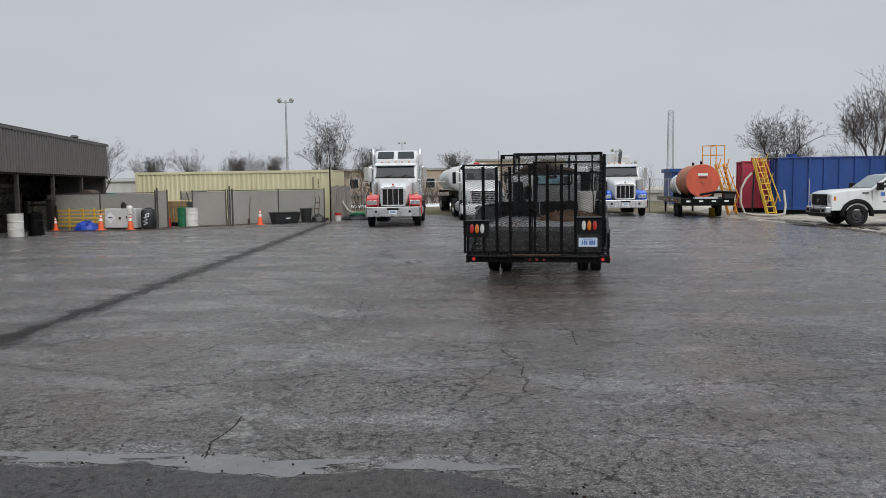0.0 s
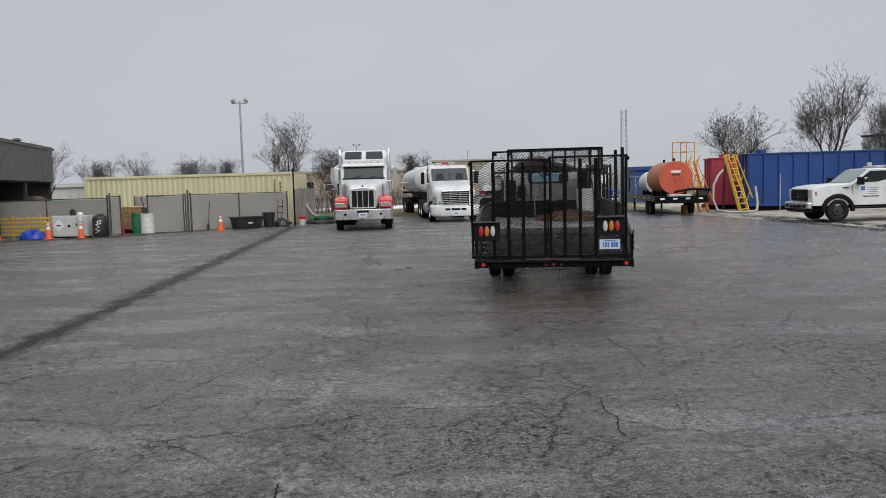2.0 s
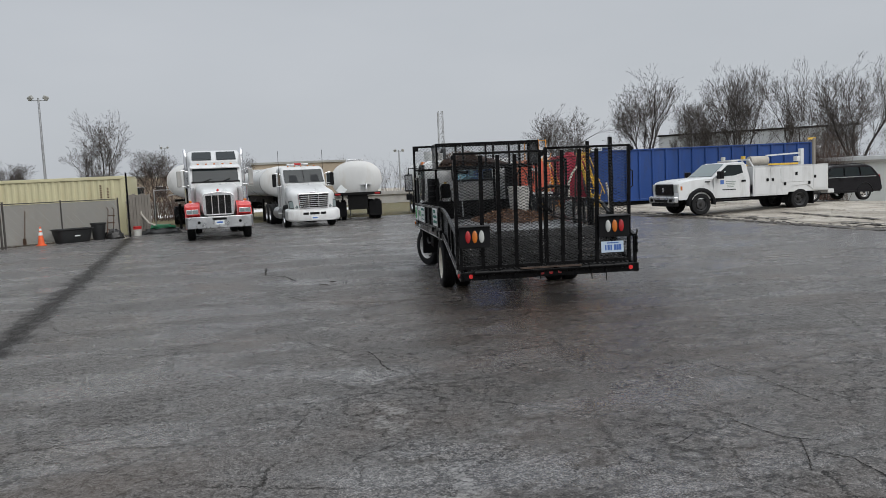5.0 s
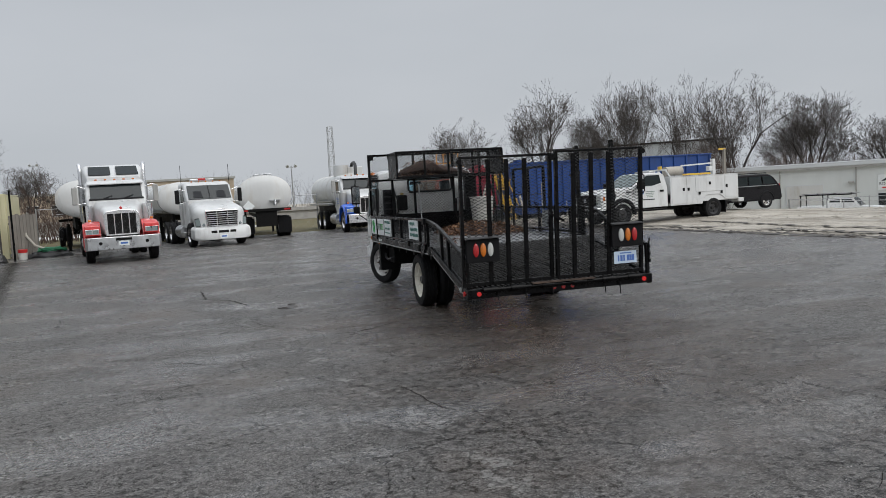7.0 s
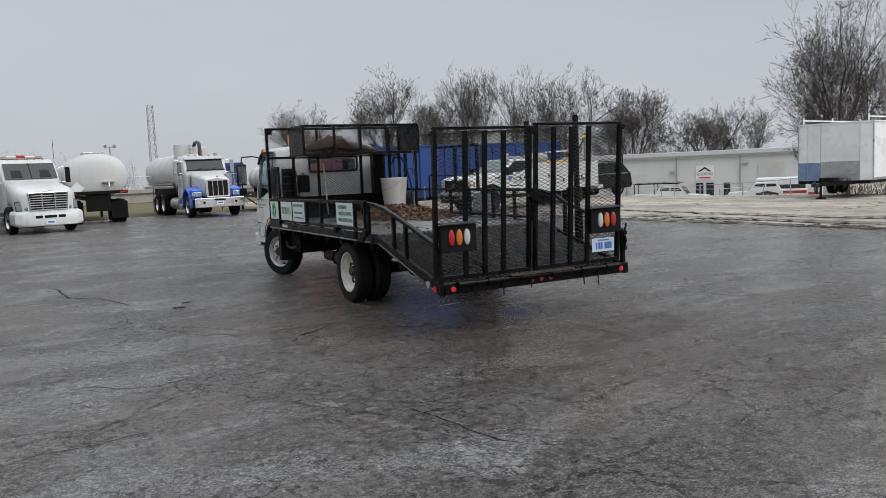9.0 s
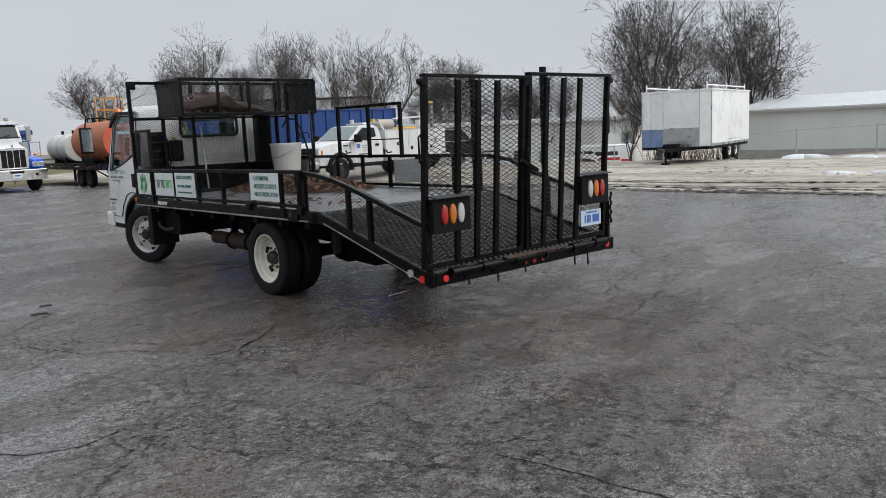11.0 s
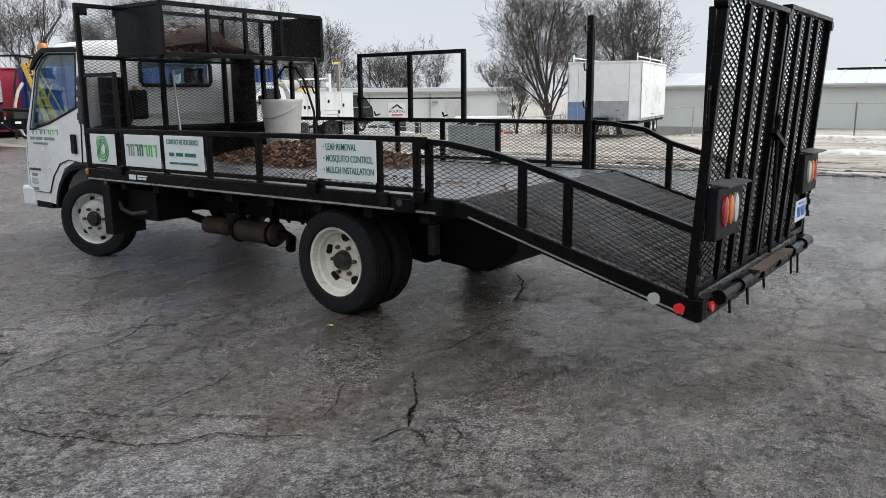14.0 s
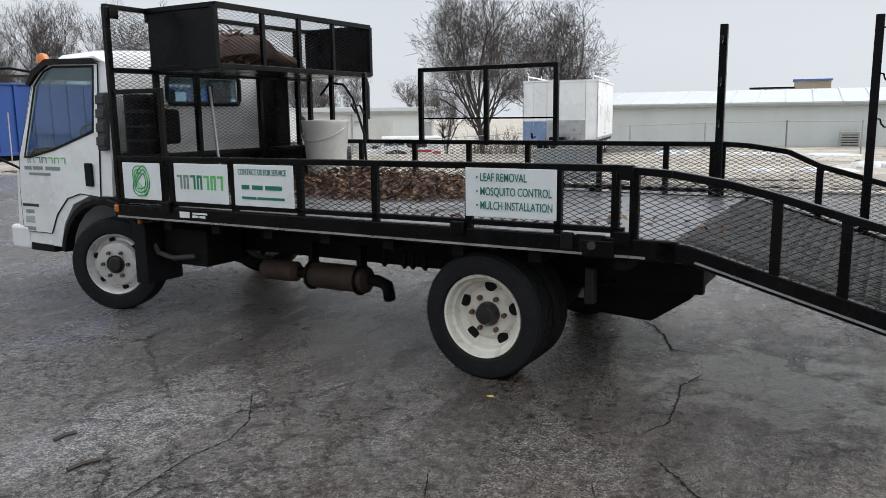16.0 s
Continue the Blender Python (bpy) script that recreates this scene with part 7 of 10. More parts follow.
def tank_trailer(m, label, length=10.5, cz=2.33, ry=1.18, rz=0.80):
    """A road tank trailer; the origin lies on the ground under its rear end, x runs forward."""
    t = thing("tank_trailer", m, label, "trailer", "tank trailers")
    sh = tank_shell(t, 0.25, length, cz, ry, rz, TANKWHITE)
    part("rear_valve", tube(bmnew(), [(0.05, -0.45, cz - 0.28), (-0.12, -0.45, cz - 0.28), (-0.16, -0.45, cz - 0.5)], 0.05, 10), ALU, sh, smooth=40)
    part("valve_shelf", boxed(-0.14, 0.05, -0.72, -0.2, cz - 0.30, cz - 0.26), ALU, sh)
    part("hazard_placard", boxed(-0.075, -0.065, -0.2, 0.2, -0.2, 0.2, m=pose(0, 0.80, cz - 0.52, 45)), SIGNWHITE, sh)
    part("manhole_rail", boxed(0.6, 2.4, -0.42, 0.42, cz + rz - 0.02, cz + rz + 0.10), ALU, sh, bevel=0.02)
    bm = bmnew()
    for y in (-0.42, 0.42):
        box(bm, 0.1, length - 0.5, y - 0.06, y + 0.06, 1.02, cz - rz + 0.12)
    part("under_frame", bm, CHASSIS, t)
    part("rear_bumper", boxed(-0.1, 0.05, -1.2, 1.2, 1.28, 1.42), CHASSIS, t, bevel=0.02)
    part("bumper_post", boxed(0.0, 0.12, -0.5, 0.5, 0.55, 1.3), CHASSIS, t)
    for s in (1, -1):
        part("catwalk", boxed(0.4, length - 0.6, s * 1.05 - 0.14, s * 1.05 + 0.14, cz - rz + 0.16, cz - rz + 0.20), ALU, t)
        part("tail_light", boxed(-0.115, -0.10, s * 1.0 - 0.14, s * 1.0 + 0.14, 1.31, 1.39), RED_LENS, t)
        for x in (1.3, 2.6):
            wheel(t, x, s * 1.06, 0.51, 0.51, 0.27, 0.31, SILVER, s, "dual")
            wheel(t, x, s * 0.74, 0.51, 0.51, 0.27, 0.31, SILVER, -s, "holes")
        part("mud_flap", boxed(0.55, 0.58, s * 0.9 - 0.32, s * 0.9 + 0.32, 0.2, 0.95), PLASTIC, t)
        part("landing_leg", boxed(length - 2.6, length - 2.45, s * 0.75 - 0.06, s * 0.75 + 0.06, 0.0, 1.25), CHASSIS, t)
    part("hose_tube", cyl(bmnew(), (3.4, 1.02, 1.18), (length - 1.0, 1.02, 1.18), 0.12, 14), TANKWHITE, t, smooth=40)
    return t


def vacuum_body(m):
    """A vacuum tank mounted behind the blue-fendered tractor; x runs forward."""
    t = thing("vacuum_tank_body", m, "white vacuum tank with a black suction hose on top", "tank")
    sh = tank_shell(t, -8.8, -2.9, 2.12, 1.02, 0.88, TANKWHITE, 0.18)
    part("tank_cradle", boxed(-8.9, -2.7, -0.6, 0.6, 0.98, 1.34), CHASSIS, t)
    for s in (1, -1):
        part("hose_tray", boxed(-8.6, -3.0, s * 1.08 - 0.13, s * 1.08 + 0.13, 1.34, 1.46), ALU, t, bevel=0.02)
        part("dirty_band", boxed(-8.4, -3.2, s * 1.0 - 0.02, s * 1.0 + 0.045, 1.52, 1.60), TRIMGREY, t)
    part("moisture_trap", cyl(bmnew(), (-3.3, -0.35, 2.85), (-3.3, -0.35, 3.45), 0.42, 20), TANKWHITE, t, smooth=40)
    part("manifold_box", boxed(-3.7, -2.9, -0.1, 0.75, 2.85, 3.35), TANKWHITE, t, bevel=0.05)
    part("suction_hose", tube(bmnew(), [(-3.3, 0.2, 3.30), (-3.0, 0.2, 3.52), (-2.5, 0.18, 3.55), (-1.9, 0.1, 3.42), (-1.55, 0.02, 3.12), (-1.5, 0.0, 2.88)], 0.085, 12), BLACKHOSE, t, smooth=40)
    return t


def arch_band(x, z, r0, r1, s, y0, y1):
    """A moulded half-round band over a wheel."""
    bm = bmnew()
    rings = []
    for i in range(15):
        a = radians(-4 + 188 * i / 14)
        c, d = math.cos(a), math.sin(a)
        rings.append([(x + r * c, s * y, z + r * d) for r, y in ((r0, y0), (r0, y1 - 0.02), (r0 + 0.02, y1), (r1 - 0.05, y1), (r1, y1 - 0.05), (r1, y0))])
    loft(bm, rings)
    return bm


def service_pickup(m):
    t = thing("service_pickup", m, "white one-ton pickup with a white utility service body", "truck")
    part("frame", boxed(-5.5, 0.6, -0.45, 0.45, 0.5, 0.72), CHASSIS, t)
    prof = [(0.98, 0.62), (1.0, 1.08), (0.97, 1.22), (0.90, 1.30), (0.70, 1.36), (0.30, 1.41), (-0.52, 1.45), (-0.60, 1.48), (-1.22, 1.95), (-1.40, 2.0), (-1.95, 2.0), (-2.12, 1.92), (-2.18, 1.40), (-2.18, 0.62)]
    bm = bmnew()
    def ring(y, k):
        return [(x - (0.03 * k if x > 0.5 else 0), y * (1 - (0.16 if z > 1.5 else 0.0) * (z - 1.4) / 0.6 if z > 1.5 else 1), z - 0.04 * k * (z > 1.2)) for x, z in prof]
    loft(bm, [ring(-1.0, 1), ring(-0.93, 0), ring(0.93, 0), ring(1.0, 1)])
    body = part("cab_body", bm, FLEET, t, smooth=35)
    part("grille", boxed(0.975, 1.05, -0.70, 0.70, 0.80, 1.25), PLASTIC, body, "black bar grille", bevel=0.04)
    for z in (0.90, 1.01, 1.12):
        part("grille_bar", boxed(1.05, 1.068, -0.64, 0.64, z - 0.02, z + 0.02), PLASTIC, body)
    part("badge", cyl(bmnew(), (1.05, 0, 1.02), (1.08, 0, 1.02), 0.09, 16), CHROME, body)
    part("front_bumper", boxed(0.96, 1.18, -1.0, 1.0, 0.50, 0.76), ALU, t, "pale metal front bumper", bevel=0.05)
    part("front_valance", boxed(0.90, 1.12, -0.92, 0.92, 0.36, 0.50), PLASTIC, t, "black lower valance", bevel=0.04)
    part("bumper_intake", boxed(1.17, 1.19, -0.5, 0.5, 0.53, 0.64), CHASSIS, t)
    slanted([(-0.58, -0.84, 1.485), (-0.58, 0.84, 1.485), (-1.18, 0.76, 1.96), (-1.18, -0.76, 1.96)], 0.012, "windscreen", GLASS, body, "pale windscreen")
    for s in (1, -1):
        part("headlamp", boxed(0.86, 1.01, s * 0.83 - 0.16, s * 0.83 + 0.16, 0.92, 1.24), CLEAR_LENS, body, bevel=0.03)
        part("turn_lamp", boxed(0.80, 0.88, s * 1.0 - 0.02, s * 1.0 + 0.005, 1.0, 1.16), AMBER_LENS, body)
        part("fog_lamp", boxed(1.175, 1.19, s * 0.74 - 0.11, s * 0.74 + 0.11, 0.55, 0.67), CHASSIS, t)
        slab_side([(-0.70, 1.48), (-1.24, 1.90), (-1.85, 1.90), (-1.95, 1.48)], s, 0.90, 0.02, 0.012, "door_window", DARKGLASS, body)
        slab_side([(-0.58, 0.64), (-0.56, 1.44), (-2.02, 1.44), (-2.02, 0.64)], s, 0.985, 0.012, 0.008, "door", FLEET, body)
        part("door_handle", boxed(-1.98, -1.80, s * 1.01 - 0.005, s * 1.01 + 0.03, 1.22, 1.30), PLASTIC, body, bevel=0.01)
        part("mirror", boxed(-0.84, -0.66, s * 1.20 - 0.13, s * 1.20 + 0.13, 1.38, 1.68), PLASTIC, body, "black tow mirror", bevel=0.03)
        part("mirror_arm", boxed(-0.80, -0.70, min(s * 0.92, s * 1.12), max(s * 0.92, s * 1.12), 1.42, 1.48), PLASTIC, body)
        part("wheel_flare", arch_band(0, 0.42, 0.48, 0.64, s, 0.93, 1.09), PLASTIC, t, "black plastic wheel flare", bevel=0.01)
        wheel(t, 0, s * 0.92, 0.42, 0.42, 0.24, 0.26, GREYPL, s, "front")
        wheel(t, -4.45, s * 0.95, 0.42, 0.42, 0.22, 0.26, GREYPL, s, "dual")
        wheel(t, -4.45, s * 0.70, 0.42, 0.42, 0.22, 0.26, GREYPL, -s, "holes")
        part("running_board", boxed(-2.1, -0.6, s * 0.98 - 0.08, s * 0.98 + 0.10, 0.48, 0.56), PLASTIC, t, bevel=0.02)
        lg = part("door_emblem", boxed(-1.02, -0.86, s * 1.0045, s * 1.0065, 1.16, 1.32) if s > 0 else boxed(-1.02, -0.86, -1.0065, -1.0045, 1.16, 1.32), BLUE_INK, body)
        for k in range(4):
            a, b = -1.10 - 0.02 * k, -1.55 + 0.03 * k
            part("text_bar", boxed(b, a, min(s * 1.0045, s * 1.0065), max(s * 1.0045, s * 1.0065), 1.24 - 0.07 * k, 1.27 - 0.07 * k), GREY_INK, body)
        part("text_bar", boxed(-1.55, -0.95, min(s * 1.0045, s * 1.0065), max(s * 1.0045, s * 1.0065), 0.92, 0.96), BLACK_INK, body)
        part("fender_badge", boxed(-0.42, -0.18, min(s * 1.0, s * 1.006), max(s * 1.0, s * 1.006), 1.26, 1.31), BLACK_INK, body)
    # service body: two long side boxes with doors, open between
    sb = part("service_body", boxed(-5.75, -2.28, -1.05, 1.05, 0.72, 1.10), FLEET, t, "white steel service body", bevel=0.015)
    for s in (1, -1):
        y0, y1 = sorted((s * 0.55, s * 1.08))
        bm = bmnew()
        prism(bm, [(-2.28, 0.62), (-2.28, 1.78), (-5.75, 1.78), (-5.75, 0.76), (-5.05, 0.76), (-4.95, 0.86), (-4.75, 0.98), (-4.15, 0.98), (-3.95, 0.86), (-3.86, 0.62)], "y", y0, y1)
        bx = part("side_box", bm, FLEET, sb, bevel=0.012)
        for x0, x1, z0, z1 in ((-2.34, -3.02, 0.68, 1.72), (-3.08, -3.48, 0.68, 1.72), (-3.54, -4.98, 1.12, 1.72), (-5.04, -5.70, 0.84, 1.72)):
            d = slab_side([(x0, z0), (x0, z1), (x1, z1), (x1, z0)], s, 1.08, 0.0, 0.014, "compartment_door", FLEET, sb, bevel=0.006)
        for x, z in ((-2.92, 1.25), (-3.16, 1.25), (-4.25, 1.45), (-5.12, 1.30), (-3.72, 1.06), (-4.85, 1.06)):
            slab_side([(x + 0.05, z - 0.06), (x + 0.05, z + 0.06), (x - 0.05, z + 0.06), (x - 0.05, z - 0.06)], s, 1.094, 0.0, 0.012, "paddle_latch", PLASTIC, sb)
        part("box_lid", boxed(-5.75, -2.28, y0 - 0.01, y1 + 0.015, 1.78, 1.80), FLEET, sb)
        part("mud_flap", boxed(-5.10, -5.08, s * 0.8 - 0.24, s * 0.8 + 0.24, 0.2, 0.7), PLASTIC, t)
        part("rear_bumper_end", boxed(-6.05, -5.75, s * 0.85 - 0.22, s * 0.85 + 0.22, 0.60, 0.76), FLEET, t, bevel=0.02)
    part("rear_bumper", boxed(-6.05, -5.78, -0.64, 0.64, 0.62, 0.74), ALU, t, bevel=0.02)
    # rack, tank, crane post on top
    hr = part("headache_rack", boxed(-2.30, -2.24, -0.85, 0.85, 2.05, 2.12), FLEET, t, bevel=0.01)
    for y in (-0.8, -0.3, 0.3, 0.8):
        part("rack_upright", bar(bmnew(), (-2.55, y, 1.70), (-2.27, y, 2.10), 0.05, 0.05), FLEET, hr)
    part("light_bar", boxed(-2.0, -1.7, -0.5, 0.5, 2.0, 2.08), ALU, body, bevel=0.02)
    part("beacon", cyl(bmnew(), (-1.85, -0.3, 2.06), (-1.85, -0.3, 2.24), 0.09, 14), CLEAR_LENS, body, smooth=40)
    part("amber_beacon", cyl(bmnew(), (-2.27, 0.45, 2.12), (-2.27, 0.45, 2.24), 0.09, 14), YELLOW, hr, smooth=40)
    part("water_keg", cyl(bmnew(), (-2.75, 0.15, 2.02), (-3.55, 0.15, 2.02), 0.20, 18), HOSE, t, "pale tan tank roll", smooth=40)
    part("keg_cradle", boxed(-3.5, -2.8, -0.05, 0.35, 1.10, 1.84), ALU, t)
    cr = part("crane_post", boxed(-4.85, -4.70, 0.62, 0.78, 1.80, 2.45), FLEET, t, "small white crane post", bevel=0.015)
    part("crane_arm", bar(bmnew(), (-4.78, 0.70, 2.28), (-3.2, 0.62, 2.22), 0.06, 0.06), FLEET, cr)
    part("crane_winch", boxed(-4.68, -4.50, 0.58, 0.80, 1.95, 2.15), FLEET, cr, bevel=0.02)
    part("timber_post", boxed(-5.42, -5.32, 0.66, 0.76, 1.80, 2.85), WOODGREY, t, "rusty brown upright post")
    part("post_bracket", boxed(-5.45, -5.10, 0.68, 0.74, 2.80, 2.88), YELLOW, t)
    for k in range(2):
        part("ladder_rail", boxed(-5.7, -2.6, -0.9 + 0.35 * k, -0.86 + 0.35 * k, 1.82, 1.90), YELLOW, t)
    return t


def suv(m):
    t = thing("suv", m, "black sport utility car parked on gravel", "car")
    prof = [(0.95, 0.45), (0.98, 0.75), (0.85, 0.98), (-0.35, 1.08), (-0.95, 1.52), (-1.2, 1.60), (-2.9, 1.62), (-3.15, 1.56), (-3.32, 1.46), (-3.58, 1.06), (-3.64, 0.80), (-3.60, 0.42)]
    bm = bmnew()
    def ring(y, k):
        return [(x, y * (0.86 if z > 1.3 else 1.0), z - 0.05 * k) for x, z in prof]
    loft(bm, [ring(-0.92, 1), ring(-0.86, 0), ring(0.86, 0), ring(0.92, 1)])
    body = part("body", bm, SUVPAINT, t, smooth=35)
    for s in (1, -1):
        for poly in ([(-0.62, 1.10), (-1.05, 1.48), (-1.62, 1.50), (-1.62, 1.10)], [(-1.70, 1.10), (-1.70, 1.50), (-2.42, 1.50), (-2.52, 1.10)], [(-2.60, 1.12), (-2.52, 1.50), (-3.05, 1.48), (-3.35, 1.14)]):
            slab_side(poly, s, 0.83, 0.03, 0.02, "side_window", DARKGLASS, body)
        wheel(t, 0, s * 0.80, 0.36, 0.36, 0.23, 0.23, CHROME, s, "star")
        wheel(t, -2.75, s * 0.80, 0.36, 0.36, 0.23, 0.23, CHROME, s, "star")
        part("roof_rail", cyl(bmnew(), (-1.2, s * 0.62, 1.66), (-3.0, s * 0.62, 1.66), 0.02, 8), BLACK, body)
        part("tail_lamp", boxed(-3.64, -3.52, s * 0.80 - 0.07, s * 0.80 + 0.07, 0.85, 1.12), RED_LENS, body, bevel=0.02)
        part("door_mirror", boxed(-0.72, -0.60, s * 1.0 - 0.10, s * 1.0 + 0.06, 1.06, 1.22), SUVPAINT, body, bevel=0.03)
        for wx in (0, -2.75):
            part("wheel_arch", arch_band(wx, 0.36, 0.39, 0.48, s, 0.86, 0.945), PLASTIC, body, "black wheel arch trim")
        part("window_trim", boxed(-3.36, -0.62, s * 0.90 - 0.025, s * 0.90 + 0.025, 1.05, 1.085), CHROME, body)
        part("door_handle", boxed(-1.58, -1.42, s * 0.92 - 0.02, s * 0.92 + 0.02, 0.94, 0.98), SUVPAINT, body)
        part("door_handle", boxed(-2.42, -2.26, s * 0.92 - 0.02, s * 0.92 + 0.02, 0.94, 0.98), SUVPAINT, body)
        part("sill", boxed(-2.4, -0.45, s * 0.90 - 0.03, s * 0.90 + 0.03, 0.36, 0.46), PLASTIC, body, bevel=0.01)
    part("rear_bumper", boxed(-3.72, -3.5, -0.9, 0.9, 0.42, 0.66), SUVPAINT, body, bevel=0.05)
    slanted([(-3.28, -0.66, 1.52), (-3.28, 0.66, 1.52), (-3.53, 0.74, 1.14), (-3.53, -0.74, 1.14)], -0.012, "rear_window", DARKGLASS, body)
    return t


def small_pickup(m, label, rack):
    """A pickup far off by the pale building."""
    t = thing("pickup", m, label, "truck", "pickups by the grey building")
    prof = [(0.95, 0.5), (0.95, 1.05), (-0.45, 1.15), (-0.95, 1.75), (-2.5, 1.78), (-2.75, 1.2), (-4.6, 1.2), (-4.6, 0.55)]
    bm = bmnew()
    loft(bm, [[(x, y * (0.85 if z > 1.5 else 1), z) for x, z in prof] for y in (-1.0, -0.92, 0.92, 1.0)])
    body = part("body", bm, WHITE, t, smooth=30)
    for s in (1, -1):
        slab_side([(-0.62, 1.2), (-1.0, 1.66), (-1.65, 1.68), (-1.65, 1.2)], s, 0.88, 0.03, 0.02, "side_window", DARKGLASS, body)
        slab_side([(-1.75, 1.2), (-1.75, 1.68), (-2.4, 1.66), (-2.55, 1.2)], s, 0.88, 0.03, 0.02, "side_window", DARKGLASS, body)
        for x in (0, -3.7):
            wheel(t, x, s * 0.88, 0.4, 0.4, 0.24, 0.25, GREYPL, s, "star")
        if not rack:
            a, b = sorted((s * 1.002, s * 1.008))
            part("stripe", boxed(-4.5, -2.9, a, b, 0.92, 1.12), RED_INK, body)
            part("logo_block", boxed(-2.6, -1.0, a, b, 0.72, 0.98), BLACK_INK, body)
            part("logo_roof_shape", prism(bmnew(), [(-2.5, 0.99), (-1.8, 1.15), (-1.1, 0.99)], "y", a, b), BLACK_INK, body)
    slanted([(-0.44, -0.82, 1.19), (-0.44, 0.82, 1.19), (-0.90, 0.76, 1.74), (-0.90, -0.76, 1.74)], 0.015, "windscreen", DARKGLASS, body)
    if rack:
        for s in (1, -1):
            part("rack_rail", boxed(-4.5, -1.0, s * 0.8 - 0.03, s * 0.8 + 0.03, 1.98, 2.04), BLACK, body)
            for x in (-4.4, -2.9):
                part("rack_post", boxed(x - 0.03, x + 0.03, s * 0.8 - 0.03, s * 0.8 + 0.03, 1.2, 1.98), BLACK, body)
        part("ladder", boxed(-4.4, -0.6, -0.3, 0.1, 2.05, 2.13), ALU, t)
    return t


def facing(x, y, yaw, z=0.0):
    """Pose whose x axis points along the yaw, counted from north (+y) to the west."""
    return pose(x, y, z, 0, 0, 90 + yaw)


long_nose_tractor(facing(-3.83, 33.91, 184.0), RED_PAINT, "white sleeper semi truck with bright red front fenders", True)
tank_trailer(facing(-5.98, 52.79, 184.0), "white road tanker coupled behind a semi truck", 11.0)
aero_tractor(facing(-0.07, 39.63, 187.0), "white day-cab semi truck with a slatted grille")
tank_trailer(facing(-2.37, 57, 187.0), "white road tanker coupled behind a day-cab truck", 11.5, 2.15)
tank_trailer(facing(2.61, 42.79, -6.0), "white tank trailer parked with its rounded rear outward", 10.5, 2.08, 1.26, 0.93)
long_nose_tractor(facing(7.53, 42.78, 178.0), BLUE_PAINT, "white semi truck with bright blue front fenders", False)
vacuum_body(facing(7.53, 42.78, 178.0))
service_pickup(pose(14.57, 31.68, 0, 0, 0, 180))
suv(pose(21.69, 34.13, ground_z(23.53, 34.23) - 0.03, 0, 0, 181))

# ---------------------------------------------------------------- tanks, ladders and hoses on the east of the yard
def frac_tank(x0, y0, x1, z1, mat, label, ribs, turn, depth=2.5):
    t = thing("steel_tank", pose(x0, y0, 0, 0, 0, turn), label, "tank", "steel storage tanks")
    L = x1 - x0
    body = part("tank_wall", boxed(0, L, 0, depth, 0.25, z1), mat, t, bevel=0.02)
    part("skid", boxed(-0.2, L, 0.2, depth - 0.2, 0.0, 0.25), CHASSIS, t)
    for k in range(ribs):
        x = 0.06 + (L - 0.12) * k / (ribs - 1)
        for y in (0.0, depth):
            part("rib", boxed(x - 0.05, x + 0.05, y - 0.07, y + 0.07, 0.25, z1 + 0.02), mat, body, bevel=0.01)
    part("top_rim", boxed(-0.05, L + 0.05, -0.08, depth + 0.08, z1 - 0.02, z1 + 0.05), mat, body, bevel=0.01)
    part("bottom_rim", boxed(-0.03, L + 0.03, -0.06, depth + 0.06, 0.24, 0.36), mat, body, bevel=0.01)
    for k in range(3):
        part("end_rib", boxed(-0.07, 0.0, 0.5 + 0.75 * k - 0.05, 0.5 + 0.75 * k + 0.05, 0.3, z1 - 0.02), mat, body)
    part("hatch", cyl(bmnew(), (0.9, depth / 2, z1), (0.9, depth / 2, z1 + 0.25), 0.28, 18), mat, body, smooth=40)
    return t


def stair_ladder(m, h, run, mat, label, rails):
    t = thing("tank_ladder", m, label, "ladder", "steel ladders on the tanks")
    for y in (-0.33, 0.33):
        part("stringer", bar(bmnew(), (0, y, 0.0), (run, y, h), 0.05, 0.16), mat, t, bevel=0.006)
        part("handrail", bar(bmnew(), (-0.22, y, 0.75), (run - 0.16, y, h + 0.05), 0.04, 0.04), mat, t)
        for k in (0.15, 0.5, 0.85):
            part("rail_post", bar(bmnew(), (run * k, y, h * k), (run * k - 0.24, y, h * k + 0.70), 0.035, 0.035), mat, t)
    n = int(h / 0.28)
    for k in range(n):
        f = (k + 0.6) / n
        part("tread", boxed(run * f - 0.09, run * f + 0.09, -0.31, 0.31, h * f - 0.02, h * f + 0.02), mat, t)
    if rails:
        for x in (run - 0.05, run + 0.9):
            for y in (-0.33, 0.33):
                part("guard_post", boxed(x - 0.02, x + 0.02, y - 0.02, y + 0.02, h - 0.1, h + 1.05), mat, t)
        for z in (h + 0.5, h + 1.02):
            part("guard_rail", boxed(run - 0.05, run + 0.9, -0.35, -0.31, z - 0.02, z + 0.02), mat, t)
            part("guard_rail", boxed(run - 0.05, run + 0.9, 0.31, 0.35, z - 0.02, z + 0.02), mat, t)
    return t


frac_tank(15.62, 42.42, 27.62, 2.98, FRACBLUE, "long blue ribbed steel storage tank", 17, -9)
frac_tank(14.86, 45.99, 26.86, 2.90, FRACRED, "red ribbed steel storage tank behind the blue one", 15, -9)
stair_ladder(facing(14.75, 40.6, 34), 2.95, 0.95, YELLOW, "steep yellow steel ladder leaning on a blue tank", False)
stair_ladder(facing(13.45, 42.9, 34), 2.75, 0.95, ORANGE_STEPS, "orange-yellow steel ladder with a guard rail on top", True)


def hose(name, pts, r, mat, label):
    ob = part(name, tube(bmnew(), pts, r, 10), mat, smooth=40)
    return tagged(ob, label, "hose", "hoses by the tanks")


